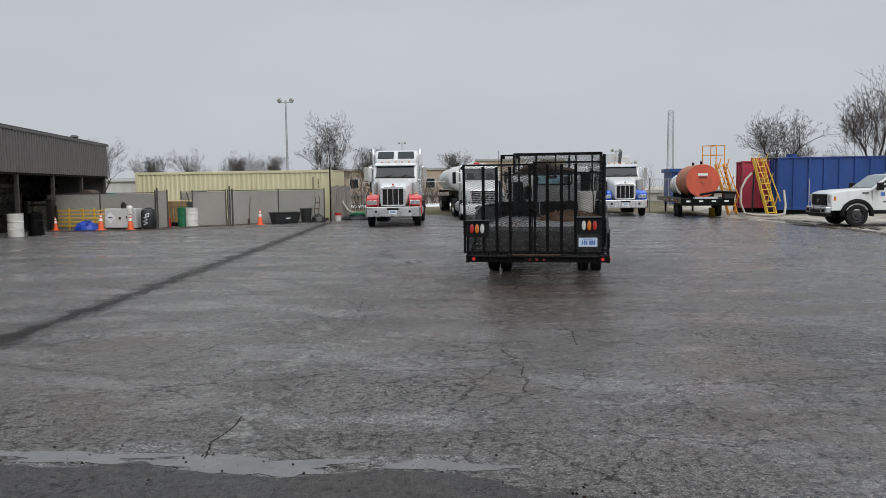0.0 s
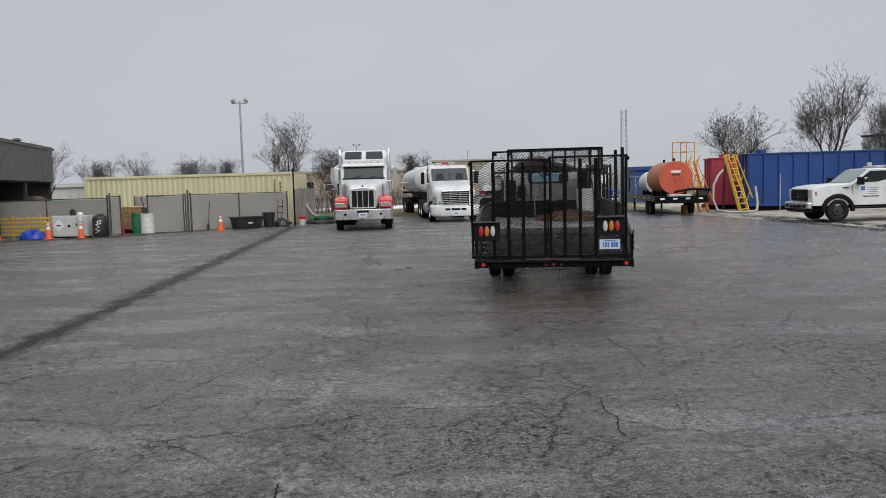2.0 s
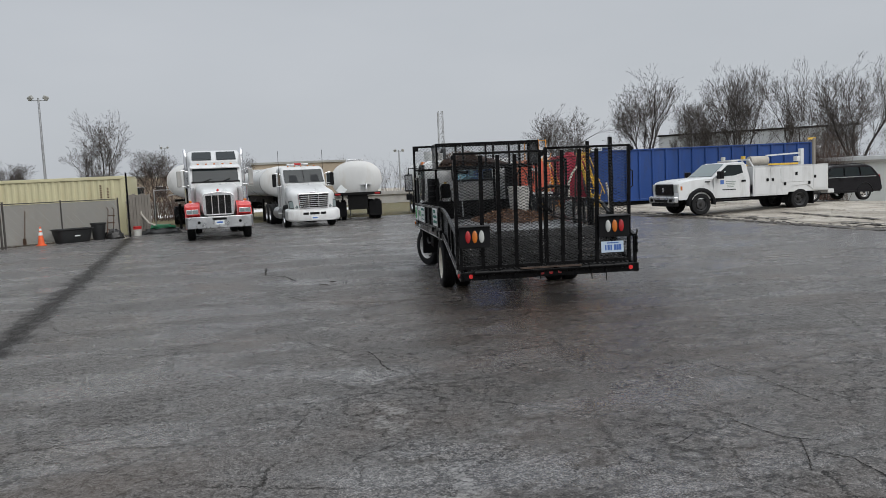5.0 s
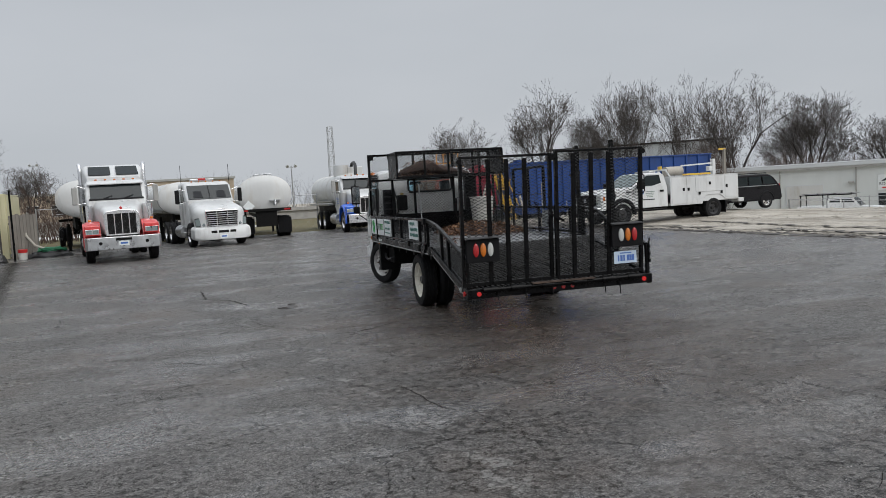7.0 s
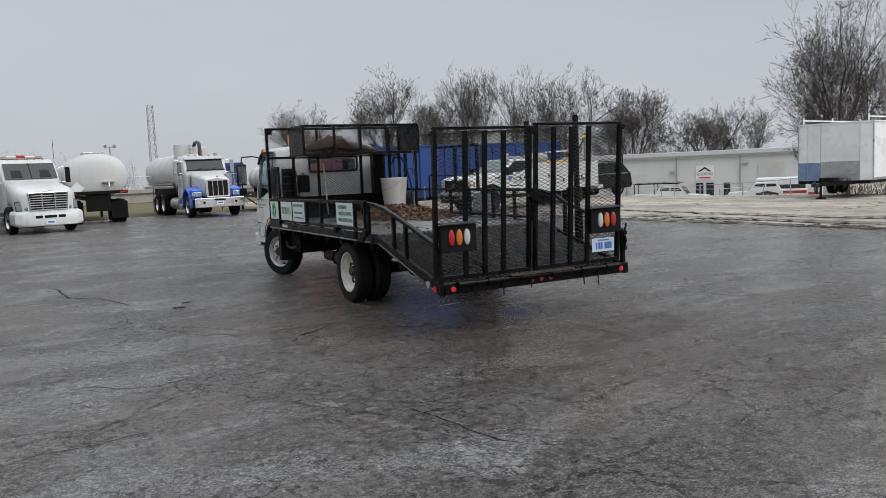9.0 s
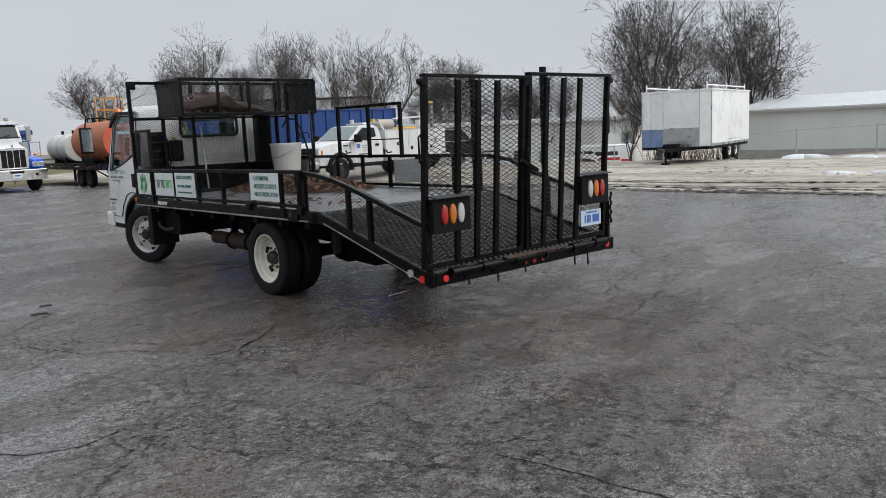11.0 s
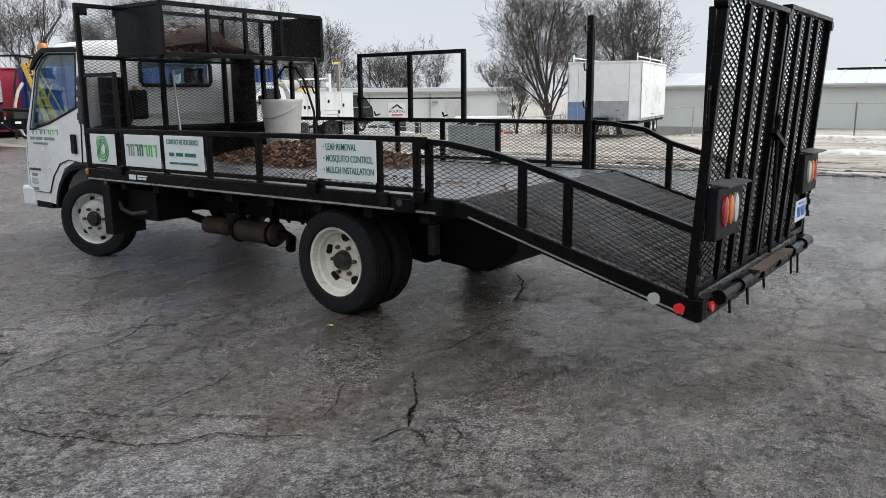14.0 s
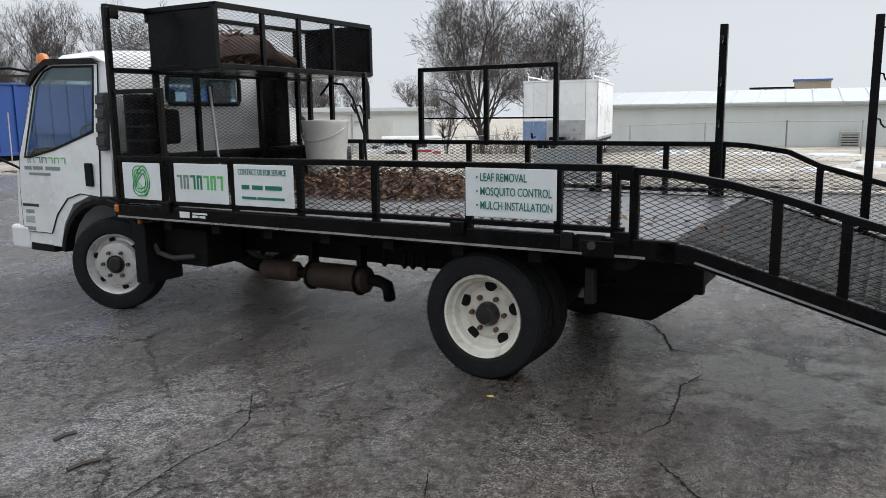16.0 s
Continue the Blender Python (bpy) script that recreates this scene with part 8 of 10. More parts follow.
hose("suction_hose", [(13.9, 41.27, 2.2), (13.55, 41.04, 1.9), (13.24, 40.81, 1.4), (13.19, 40.7, 0.7), (13.35, 40.5, 0.15), (13.91, 40.22, 0.06), (14.81, 40.12, 0.06), (15.32, 40.47, 0.1), (15.52, 40.9, 0.5), (15.57, 41.32, 1.3)], 0.06, HOSE, "pale suction hose looped down to the ground")
hose("suction_hose", [(14.81, 42.38, 1.9), (14.56, 41.94, 1.5), (14.51, 41.62, 0.9), (14.76, 41.53, 0.45), (15.12, 41.87, 0.4), (15.32, 42.2, 0.9)], 0.05, BLACKHOSE, "black hose hanging on the blue tank end")
hose("suction_hose", [(14.55, 43.1, 0.05), (14.5, 42.95, 0.9), (14.48, 42.75, 2.1), (14.5, 42.55, 2.75), (14.91, 42.4, 3.0), (15.42, 42.55, 2.99), (16.33, 42.9, 2.99), (17.04, 43.2, 2.99)], 0.05, BLACKHOSE, "black hose over the tank top")
yj = tagged(part("yellow_pump_box", boxed(-0.24, 0.24, -0.2, 0.2, 0, 0.42), YELLOW, bevel=0.03), "small yellow box standing on the gravel edge", "box")
yj.matrix_basis = pose(12.13, 41.63, 0, 0, 0, 10)
for x, y, h in ((16.74, 41.08, 1.9), (18.21, 41.05, 0.85)):
    b = tagged(part("marker_stake", cyl(bmnew(), (0, 0, 0), (0.02, 0, h), 0.022, 8), HOSE), "thin pale marker stake before the tank", "stake", "marker stakes")
    b.matrix_basis = pose(x, y, 0)


def tank_on_trailer():
    t = thing("flatbed_tank_trailer", facing(11.03, 39.46, 175.0), "low black flatbed trailer carrying an orange-red steel tank", "trailer")
    # x runs towards the camera side (the tail), tank end at the tail
    part("deck", boxed(-9.5, 0.9, -1.2, 1.2, 0.78, 0.95), CHASSIS, t, bevel=0.02)
    part("side_rail", boxed(-9.5, 0.9, -1.25, -1.2, 0.72, 0.98), BLACK, t)
    part("side_rail", boxed(-9.5, 0.9, 1.2, 1.25, 0.72, 0.98), BLACK, t)
    for k in range(6):
        part("side_reflector", boxed(-9.0 + 1.6 * k, -8.5 + 1.6 * k, 1.252, 1.256, 0.84, 0.88), RED_INK if k % 2 else SIGNWHITE, t)
        part("side_reflector", boxed(-9.0 + 1.6 * k, -8.5 + 1.6 * k, -1.256, -1.252, 0.84, 0.88), RED_INK if k % 2 else SIGNWHITE, t)
    part("tail_board", boxed(0.9, 0.96, -1.25, 1.25, 0.62, 0.96), BLACK, t)
    for y in (-0.9, -0.3, 0.3, 0.9):
        part("tail_marker", boxed(0.96, 0.975, y - 0.1, y + 0.1, 0.80, 0.88), SIGNWHITE, t)
    for s in (1, -1):
        for x in (-1.6, -2.6):
            wheel(t, x, s * 0.98, 0.38, 0.38, 0.24, 0.24, GREYPL, s, "dual")
        part("landing_leg", boxed(-8.9, -8.8, s * 0.8 - 0.05, s * 0.8 + 0.05, 0.0, 0.8), CHASSIS, t)
    return t


def cylinder_tank(m, r, L, mat, label, nm):
    t = thing(nm, m, label, "tank")
    bm = bmnew()
    lathe(bm, [(0.02, 0.001), (0.02, r * 0.985), (0.0, r), (-L, r), (-L + 0.0, r * 0.98), (-L - 0.05, r * 0.6), (-L - 0.06, 0.001)], 48, "x")
    bmesh.ops.translate(bm, verts=bm.verts, vec=(0, 0, r + 0.06))
    sh = part("shell", bm, mat[0], t, smooth=35)
    if len(mat) > 1:
        bm = bmnew()
        lathe(bm, [(0.022, 0.001), (0.022, r * 0.985), (0.024, r * 0.985), (0.024, 0.001)], 48, "x")
        bmesh.ops.translate(bm, verts=bm.verts, vec=(0, 0, r + 0.06))
        part("end_plate", bm, mat[1], sh)
        part("end_label", boxed(0.028, 0.034, -0.24, 0.24, r * 1.38, r * 1.52), SIGNWHITE, sh)
        for k in range(4):
            part("text_bar", boxed(0.028, 0.034, -0.18 + 0.10 * k, -0.11 + 0.10 * k, r * 1.22, r * 1.32), BLACK_INK, sh)
        part("bung", cyl(bmnew(), (0.02, 0, r + 0.02), (0.08, 0, r + 0.02), 0.07, 14), mat[0], sh)
    for x in (-0.5, -L + 0.5):
        part("saddle", boxed(x - 0.08, x + 0.08, -r * 0.75, r * 0.75, 0.0, 0.28), CHASSIS, t)
        part("vent", cyl(bmnew(), (x, 0, 2 * r), (x, 0, 2 * r + 0.22), 0.06, 12), CHASSIS, t)
    return t


tank_on_trailer()
cylinder_tank(facing(11.03, 39.77, 175.0, 0.95), 0.83, 3.6, (TANKORANGE, TANKRED), "orange-red steel tank with rusting sides on a flatbed", "round_steel_tank")
cylinder_tank(facing(11.4, 44.76, 175.0, 0.95), 0.62, 2.4, (TANKWHITE,), "small white tank on the flatbed trailer", "small_white_tank")
gb = thing("hose_reel_frame", facing(11.25, 38.8, 175.0, 0.95), "low black machinery and pipework on a trailer tail", "machinery")
part("pump_block", boxed(-0.2, 0.3, 0.5, 1.0, 0, 0.35), OIL, gb, bevel=0.03)
part("pipe", tube(bmnew(), [(0.0, 1.0, 0.1), (0.3, 1.05, 0.3), (0.3, 0.2, 0.35), (0.1, -0.6, 0.2)], 0.06, 10), CHASSIS, gb, smooth=40)
part("flat_tray", boxed(-0.1, 0.4, -0.9, 0.2, 0, 0.1), ALU, gb, bevel=0.01)

# ---------------------------------------------------------------- west side: shed, container, fences, clutter
def open_shed():
    """A long shed with corrugated siding above dark open bays; its front runs from A (near) to B (far)."""
    ax, ay, bx, by = -16.49, 21, -21.42, 42.63
    L = math.hypot(bx - ax, by - ay)
    ang = math.degrees(math.atan2(by - ay, bx - ax))
    t = thing("open_front_shed", pose(ax, ay, 0, 0, 0, ang), "dark grey corrugated metal shed with open black bays", "building", kind="structure")
    # local x along the front, y to the inside (west)
    z0, z1 = 2.50, 4.16
    verts, faces = [], []
    n = int(L / 0.30)
    prof = ((0.0, 0.0), (0.10, 0.0), (0.14, -0.075), (0.26, -0.075), (0.30, 0.0))
    for i in range(n):
        for dx, dy in prof[:-1]:
            for z in (z0, z1):
                verts.append((i * 0.30 + dx, dy - 0.06, z))
    for k in range(len(verts) // 2 - 1):
        faces.append((2 * k, 2 * k + 2, 2 * k + 3, 2 * k + 1))
    me = bpy.data.meshes.new("corrugated_siding")
    me.from_pydata(verts, [], faces)
    me.materials.append(CORRUG)
    part("corrugated_siding", me, CORRUG, t)
    part("siding_backing", boxed(0, L, 0.0, 0.12, z0, z1), CORRUG, t)
    part("eave_trim", boxed(-0.1, L + 0.1, -0.16, 0.1, z1, z1 + 0.10), CORRUG, t)
    part("roof", prism(bmnew(), [(-0.1, z1 + 0.1), (-0.1, z1 + 0.16), (14, z1 + 1.3), (14, z1 + 1.2)], "x", -0.1, L + 0.1), POSTDARK, t)
    part("rear_wall", boxed(0, L, 13.5, 13.7, 0, z1 + 1.1), CORRUG, t)
    part("end_wall", boxed(L - 0.15, L, 0.12, 13.5, 0, z1), CORRUG, t)
    part("end_wall", boxed(0, 0.15, 0.12, 13.5, 0, z1), CORRUG, t)
    for k in range(6):
        x = 0.3 + (L - 0.6) * k / 5
        part("column", boxed(x - 0.07, x + 0.07, 0.02, 0.16, 0, z0), POSTDARK, t)
    part("header_beam", boxed(0, L, 0.0, 0.25, z0 - 0.08, z0), CHASSIS, t)
    part("roof_vent", cyl(bmnew(), (L - 3.6, 0.6, z1 + 0.1), (L - 3.6, 0.6, z1 + 0.36), 0.16, 14), POSTDARK, t, smooth=40)
    part("vent_cap", cyl(bmnew(), (L - 3.6, 0.6, z1 + 0.34), (L - 3.6, 0.6, z1 + 0.44), 0.26, 14, 0.12), POSTDARK, t, smooth=40)
    for k in range(5):
        x = 1.5 + k * 4.1
        part("stored_rack", boxed(x, x + 2.9, 1.2, 2.6, 0, 1.25 + 0.2 * (k % 3)), BLACK, t, bevel=0.03)
        part("rack_shelf", boxed(x - 0.1, x + 3.0, 0.9, 2.7, 0.72, 0.78), BLACK, t)
    # black ceiling and back added to paint the deep shade inside the bays
    part("bay_shade_ceiling", boxed(0.15, L - 0.15, 0.13, 2.9, z0 + 0.2, z0 + 0.3), BLACK, t)
    part("bay_shade_back", boxed(0.2, L - 0.2, 2.9, 3.0, 0, z1), BLACK, t, "added black back painting the deep shade of the bays")
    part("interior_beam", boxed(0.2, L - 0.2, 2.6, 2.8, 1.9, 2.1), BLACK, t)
    return t


open_shed()


def container(x0, y0, x1, y1, z1):
    L = math.hypot(x1 - x0, y1 - y0)
    t = thing("shipping_container", pose(x0, y0, 0, 0, 0, math.degrees(math.atan2(y1 - y0, x1 - x0))), "long beige corrugated shipping container behind a fence", "container")
    verts, faces = [], []
    n = int((L - 0.3) / 0.28)
    for i in range(n):
        for dx, dy in ((0.0, 0.0), (0.07, 0.0), (0.11, 0.036), (0.20, 0.036)):
            for z in (0.22, z1 - 0.14):
                verts.append((0.15 + i * 0.28 + dx, dy, z))
    for k in range(len(verts) // 2 - 1):
        faces.append((2 * k, 2 * k + 2, 2 * k + 3, 2 * k + 1))
    me = bpy.data.meshes.new("corrugated_side")
    me.from_pydata(verts, [], faces)
    me.materials.append(BEIGE)
    part("corrugated_side", me, BEIGE, t)
    part("core", boxed(0.05, L - 0.05, 0.05, 2.40, 0.18, z1 - 0.06), BEIGE, t)
    part("roof_sheet", boxed(0, L, 0.0, 2.44, z1 - 0.06, z1 - 0.02), BEIGE, t)
    part("top_rail", boxed(0, L, -0.03, 0.05, z1 - 0.14, z1), BEIGE, t, bevel=0.01)
    part("bottom_rail", boxed(0, L, -0.03, 0.05, 0.1, 0.24), BEIGE, t, bevel=0.01)
    for x in (0.0, L - 0.16):
        part("corner_post", boxed(x, x + 0.16, -0.035, 0.12, 0.05, z1), BEIGE, t, bevel=0.01)
        part("corner_casting", boxed(x - 0.01, x + 0.17, -0.045, 0.13, z1 - 0.13, z1 + 0.01), BEIGE, t, bevel=0.01)
        part("corner_casting", boxed(x - 0.01, x + 0.17, -0.045, 0.13, 0.0, 0.12), BEIGE, t, bevel=0.01)
    part("door_end", boxed(L - 0.05, L + 0.03, 0.06, 2.38, 0.2, z1 - 0.1), BEIGE, t)
    for k in range(7):
        part("stencil_bar", boxed(L - 1.0 - 0.05, L - 1.0 + 0.03, -0.038, -0.032, z1 - 0.45 - 0.10 * k, z1 - 0.39 - 0.10 * k), RUST, t)
        part("stencil_bar", boxed(L - 0.7 - 0.05, L - 0.7 + 0.03, -0.038, -0.032, z1 - 0.55 - 0.07 * k, z1 - 0.51 - 0.07 * k), RUST, t)
    return t


container(-19.51, 42.11, -8.2, 41.14, 2.68)


def fence_run(name, pts, h, label, slats=True, post_every=3.0, mesh_d=0.12, rail=True, base=None, post_r=0.03):
    """Chain-link fence: posts, top rail, woven wire and, where it is private, sheet slats behind the wire."""
    t = thing(name, pose(0, 0, 0), label, "fence", kind="structure")
    for (x0, y0), (x1, y1) in zip(pts, pts[1:]):
        L = math.hypot(x1 - x0, y1 - y0)
        d = Vector((x1 - x0, y1 - y0, 0)).normalized()
        n = max(1, round(L / post_every))
        gz = [(base(x0 + (x1 - x0) * k / n, y0 + (y1 - y0) * k / n) if base else 0.0) for k in range(n + 1)]
        for k in range(n + 1):
            p = Vector((x0, y0, gz[k])) + d * (L * k / n)
            part("fence_post", cyl(bmnew(), p, p + Vector((0, 0, h + 0.06)), post_r, 8), POSTDARK if slats else GALV, t, smooth=40)
            if k == n:
                break
            q = Vector((x0, y0, gz[k + 1])) + d * (L * (k + 1) / n)
            if rail:
                part("fence_rail", cyl(bmnew(), p + Vector((0, 0, h)), q + Vector((0, 0, h)), 0.021, 6), POSTDARK if slats else GALV, t)
            if slats:
                nrm = Vector((-d.y, d.x, 0)) * 0.03
                bm = bmnew()
                bm.faces.new([bm.verts.new(v + nrm) for v in (p + Vector((0, 0, 0.05)), q + Vector((0, 0, 0.05)), q + Vector((0, 0, h - 0.05)), p + Vector((0, 0, h - 0.05)))])
                geo = bmesh.ops.extrude_face_region(bm, geom=bm.faces[:])
                bmesh.ops.translate(bm, verts=[e for e in geo["geom"] if isinstance(e, bmesh.types.BMVert)], vec=nrm * 0.3)
                part("privacy_sheet", bm, SLATGREY, t)
                # pale slat edges that run down across the sheet
                sv, sf = [], []
                run, front = (q - p).length, -nrm * 0.25
                lane = 0.44
                for i in range(int((run + h) / lane) + 1):
                    s0 = i * lane - h + 0.06 * math.sin(i * 7.3)
                    u0, u1 = max(0.04, s0), min(run - 0.04, s0 + h - 0.1)
                    if u1 - u0 < 0.12:
                        continue
                    k0 = len(sv)
                    for u in (u0, u1):
                        c = p + d * u + Vector((0, 0, h - 0.05 - (u - s0) * 0.97)) + front
                        sv.extend((tuple(c + Vector((0, 0, 0.010))), tuple(c - Vector((0, 0, 0.010))), tuple(c + front * 0.6)))
                    sf.extend(((k0, k0 + 3, k0 + 5, k0 + 2), (k0 + 2, k0 + 5, k0 + 4, k0 + 1)))
                sm = bpy.data.meshes.new("slat_edges")
                sm.from_pydata(sv, [], sf)
                sm.materials.append(SLATPALE)
                part("slat_edges", sm, SLATPALE, t)["kind"] = "stuff"
            verts, faces = [], []
            seg = (q - p)
            w = seg.length
            sd = seg.normalized()
            r = 0.0035 if slats else 0.0028
            m = int((w + h) / mesh_d)
            for i in range(m):
                for sgn in (1, -1):
                    a0 = i * mesh_d
                    u0, v0 = (max(0.0, a0 - h), min(h, a0))
                    u1, v1 = (min(w, a0), max(0.0, a0 - w))
                    if u1 <= u0:
                        continue
                    if sgn < 0:
                        u0, u1 = w - u0, w - u1
                    A, B = p + sd * u0 + Vector((0, 0, v0)), p + sd * u1 + Vector((0, 0, v1))
                    k0 = len(verts)
                    side = Vector((0, 0, 1)) * r
                    dep = Vector((-sd.y, sd.x, 0)) * r
                    for c in (A, B):
                        verts.extend((c + side, c + dep, c - side, c - dep))
                    faces.extend(((k0, k0 + 1, k0 + 5, k0 + 4), (k0 + 1, k0 + 2, k0 + 6, k0 + 5), (k0 + 2, k0 + 3, k0 + 7, k0 + 6), (k0 + 3, k0, k0 + 4, k0 + 7)))
            me = bpy.data.meshes.new("chain_link")
            me.from_pydata([tuple(v) for v in verts], [], faces)
            me.materials.append(GALV)
            ob = part("chain_link", me, GALV, t)
            ob["kind"] = "stuff"
    return t


fence_run("fence_west", [(-20.4, 34.85), (-14.63, 33.66)], 1.60, "grey privacy chain-link fence along the shed")
fence_run("fence_return", [(-14.63, 33.66), (-14.24, 34.04)], 1.67, "short return of grey privacy fence", post_every=0.6)
fence_run("fence_recess", [(-14.83, 37.03), (-13.43, 36.72)], 1.60, "grey sheeted fence behind the stored drums", post_every=3)
fence_run("fence_gate", [(-13.35, 34.74), (-12.13, 35.77)], 1.65, "grey sheeted chain-link gate standing shut", post_every=2)
fence_run("fence_north", [(-12.06, 35.82), (-8.33, 39.91)], 1.65, "grey privacy chain-link fence before the container", post_every=2.7)
for x, y, h in ((-7.72, 38.6, 2.75), (-11.58, 34.72, 1.86), (-11.5, 34.85, 1.74), (-14.12, 32.72, 1.80)):
    p = tagged(part("gate_post", cyl(bmnew(), (0, 0, 0), (0, 0, h), 0.038, 12), BLACK if h > 2.5 else POSTDARK, smooth=40), "steel gate post standing at the fence", "post", "fence gate posts")
    p.matrix_basis = pose(x, y, 0)


def plank_screen():
    t = thing("plank_screen", pose(-8.03, 40.28, 0, 0, 0, 40), "short weathered grey plank screen beside the fence", "screen")
    for k in range(8):
        part("plank", boxed(0.15 * k, 0.15 * k + 0.138, -0.012 - 0.006 * (k % 2), 0.012, 0.03, 1.78 + 0.03 * ((k * 7) % 3)), WOODGREY, t, bevel=0.004)
    for z in (0.4, 1.4):
        part("rail", boxed(0, 1.2, 0.012, 0.06, z, z + 0.09), WOODGREY, t)


plank_screen()


def drum(m, mat, label):
    t = thing("steel_drum", m, label, "drum", "drums by the fence")
    prof = [(0, 0.001), (0, 0.285), (0.02, 0.29), (0.28, 0.285), (0.295, 0.30), (0.31, 0.285), (0.57, 0.285), (0.585, 0.30), (0.60, 0.285), (0.86, 0.287), (0.88, 0.295), (0.885, 0.285), (0.865, 0.27), (0.865, 0.001)]
    bm = bmnew()
    lathe(bm, prof, 28, "z")
    b = part("shell", bm, mat, t, smooth=30)
    part("bung", cyl(bmnew(), (0.17, 0.05, 0.865), (0.17, 0.05, 0.885), 0.035, 10), GALV, b)
    return t


drum(pose(-17.7, 28.14, 0), BUCKETW, "white steel drum standing on the asphalt")
drum(pose(-17.41, 29, 0), BLACK, "black steel drum standing on the asphalt")
drum(pose(-13.45, 34.9, 0), BUCKETW, "white steel drum by the gate")
drum(pose(-13.96, 35.22, 0), GREENPL, "green drum beside a white one")


def cone(m, label, s=1.0, cap=False):
    t = thing("traffic_cone", m, label, "cone", "traffic cones")
    part("base", boxed(-0.18 * s, 0.18 * s, -0.18 * s, 0.18 * s, 0, 0.035), ORANGE, t, bevel=0.01)
    bm = bmnew()
    lathe(bm, [(0.03, 0.13 * s), (0.72 * s, 0.028 * s), (0.74 * s, 0.02 * s), (0.74 * s, 0.001)], 20, "z")
    c = part("cone_body", bm, ORANGE, t, smooth=40)
    for z0, z1 in ((0.40, 0.52), (0.58, 0.66)):
        bm = bmnew()
        r = lambda z: 0.13 * s + (0.028 - 0.13) * s * (z * s - 0.03) / (0.72 * s - 0.03) + 0.004
        lathe(bm, [(z0 * s, r(z0)), (z1 * s, r(z1))], 20, "z")
        part("collar", bm, SIGNWHITE, c, smooth=40)
    if cap:
        bm = bmnew()
        lathe(bm, [(0.70, 0.10), (0.86, 0.11), (0.95, 0.13), (1.02, 0.12), (1.06, 0.07), (1.07, 0.001)], 18, "z")
        part("plastic_jug", bm, BUCKETW, t, smooth=50)
    return t


cone(pose(-16.51, 32.32, 0, 0, 0, 10), "orange traffic cone by a metal cabinet")
cone(pose(-15.21, 32.38, 0, 0, 0, 30), "orange traffic cone with a pale jug on top", cap=True)
cone(pose(-10.57, 35.99, 0, 0, 0, 20), "orange and white traffic cone by the fence")
cone(pose(-18.61, 32.41, 0, 0, 0, 5), "dirty brown traffic cone by yellow racks", 0.8)


def utility_cabinet():
    t = thing("metal_cabinet", pose(-15.92, 32.91, 0, 0, 0, -6), "pale grey two-door metal cabinet with a hazard diamond", "cabinet")
    part("body", boxed(-0.75, 0.75, 0, 0.5, 0.06, 0.92), TANKWHITE, t, bevel=0.015)
    part("plinth", boxed(-0.72, 0.72, 0.03, 0.47, 0, 0.06), CHASSIS, t)
    for x0, x1 in ((-0.73, -0.20), (-0.18, 0.35), (0.37, 0.73)):
        d = part("door", boxed(x0, x1, -0.02, 0.0, 0.10, 0.89), TANKWHITE, t, bevel=0.006)
    part("hazard_diamond", boxed(-0.18, 0.18, -0.028, -0.022, -0.18, 0.18, m=pose(-0.46, 0, 0.52, 0, 45)), SIGNWHITE, t)
    part("diamond_bar", boxed(-0.56, -0.36, -0.032, -0.028, 0.50, 0.55), BLACK_INK, t)
    part("knob", cyl(bmnew(), (0.0, -0.02, 0.50), (0.0, -0.06, 0.50), 0.05, 12), CHASSIS, t)
    part("latch", boxed(0.30, 0.34, -0.05, -0.02, 0.5, 0.6), CHASSIS, t)
    j = thing("small_black_can", pose(-15.88, 33.17, 0.92, 0, 0, 0), "small black can standing on a cabinet", "can")
    part("can_body", cyl(bmnew(), (0, 0, 0), (0, 0, 0.22), 0.11, 14), OIL, j, smooth=40)
    part("can_neck", cyl(bmnew(), (0, 0, 0.22), (0, 0, 0.28), 0.05, 12), OIL, j, smooth=40)


utility_cabinet()


def black_tub():
    t = thing("black_plastic_barrel", pose(-14.67, 33.02, 0), "black plastic barrel with white painted scrawl", "barrel")
    bm = bmnew()
    lathe(bm, [(0, 0.001), (0, 0.26), (0.1, 0.32), (0.75, 0.33), (0.86, 0.28), (0.90, 0.14), (0.95, 0.13), (0.95, 0.001)], 24, "z")
    part("shell", bm, DKGREY, t, smooth=45)
    pts = [(-0.05, -0.33, 0.2), (0.06, -0.34, 0.28), (-0.06, -0.34, 0.36), (0.05, -0.34, 0.42), (-0.04, -0.34, 0.52), (0.08, -0.34, 0.58), (0.10, -0.335, 0.70), (0.0, -0.34, 0.66), (0.02, -0.34, 0.56)]
    part("painted_scrawl", tube(bmnew(), [(x * 1.7, y, z) for x, y, z in pts], 0.024, 5), SIGNWHITE, t)


black_tub()


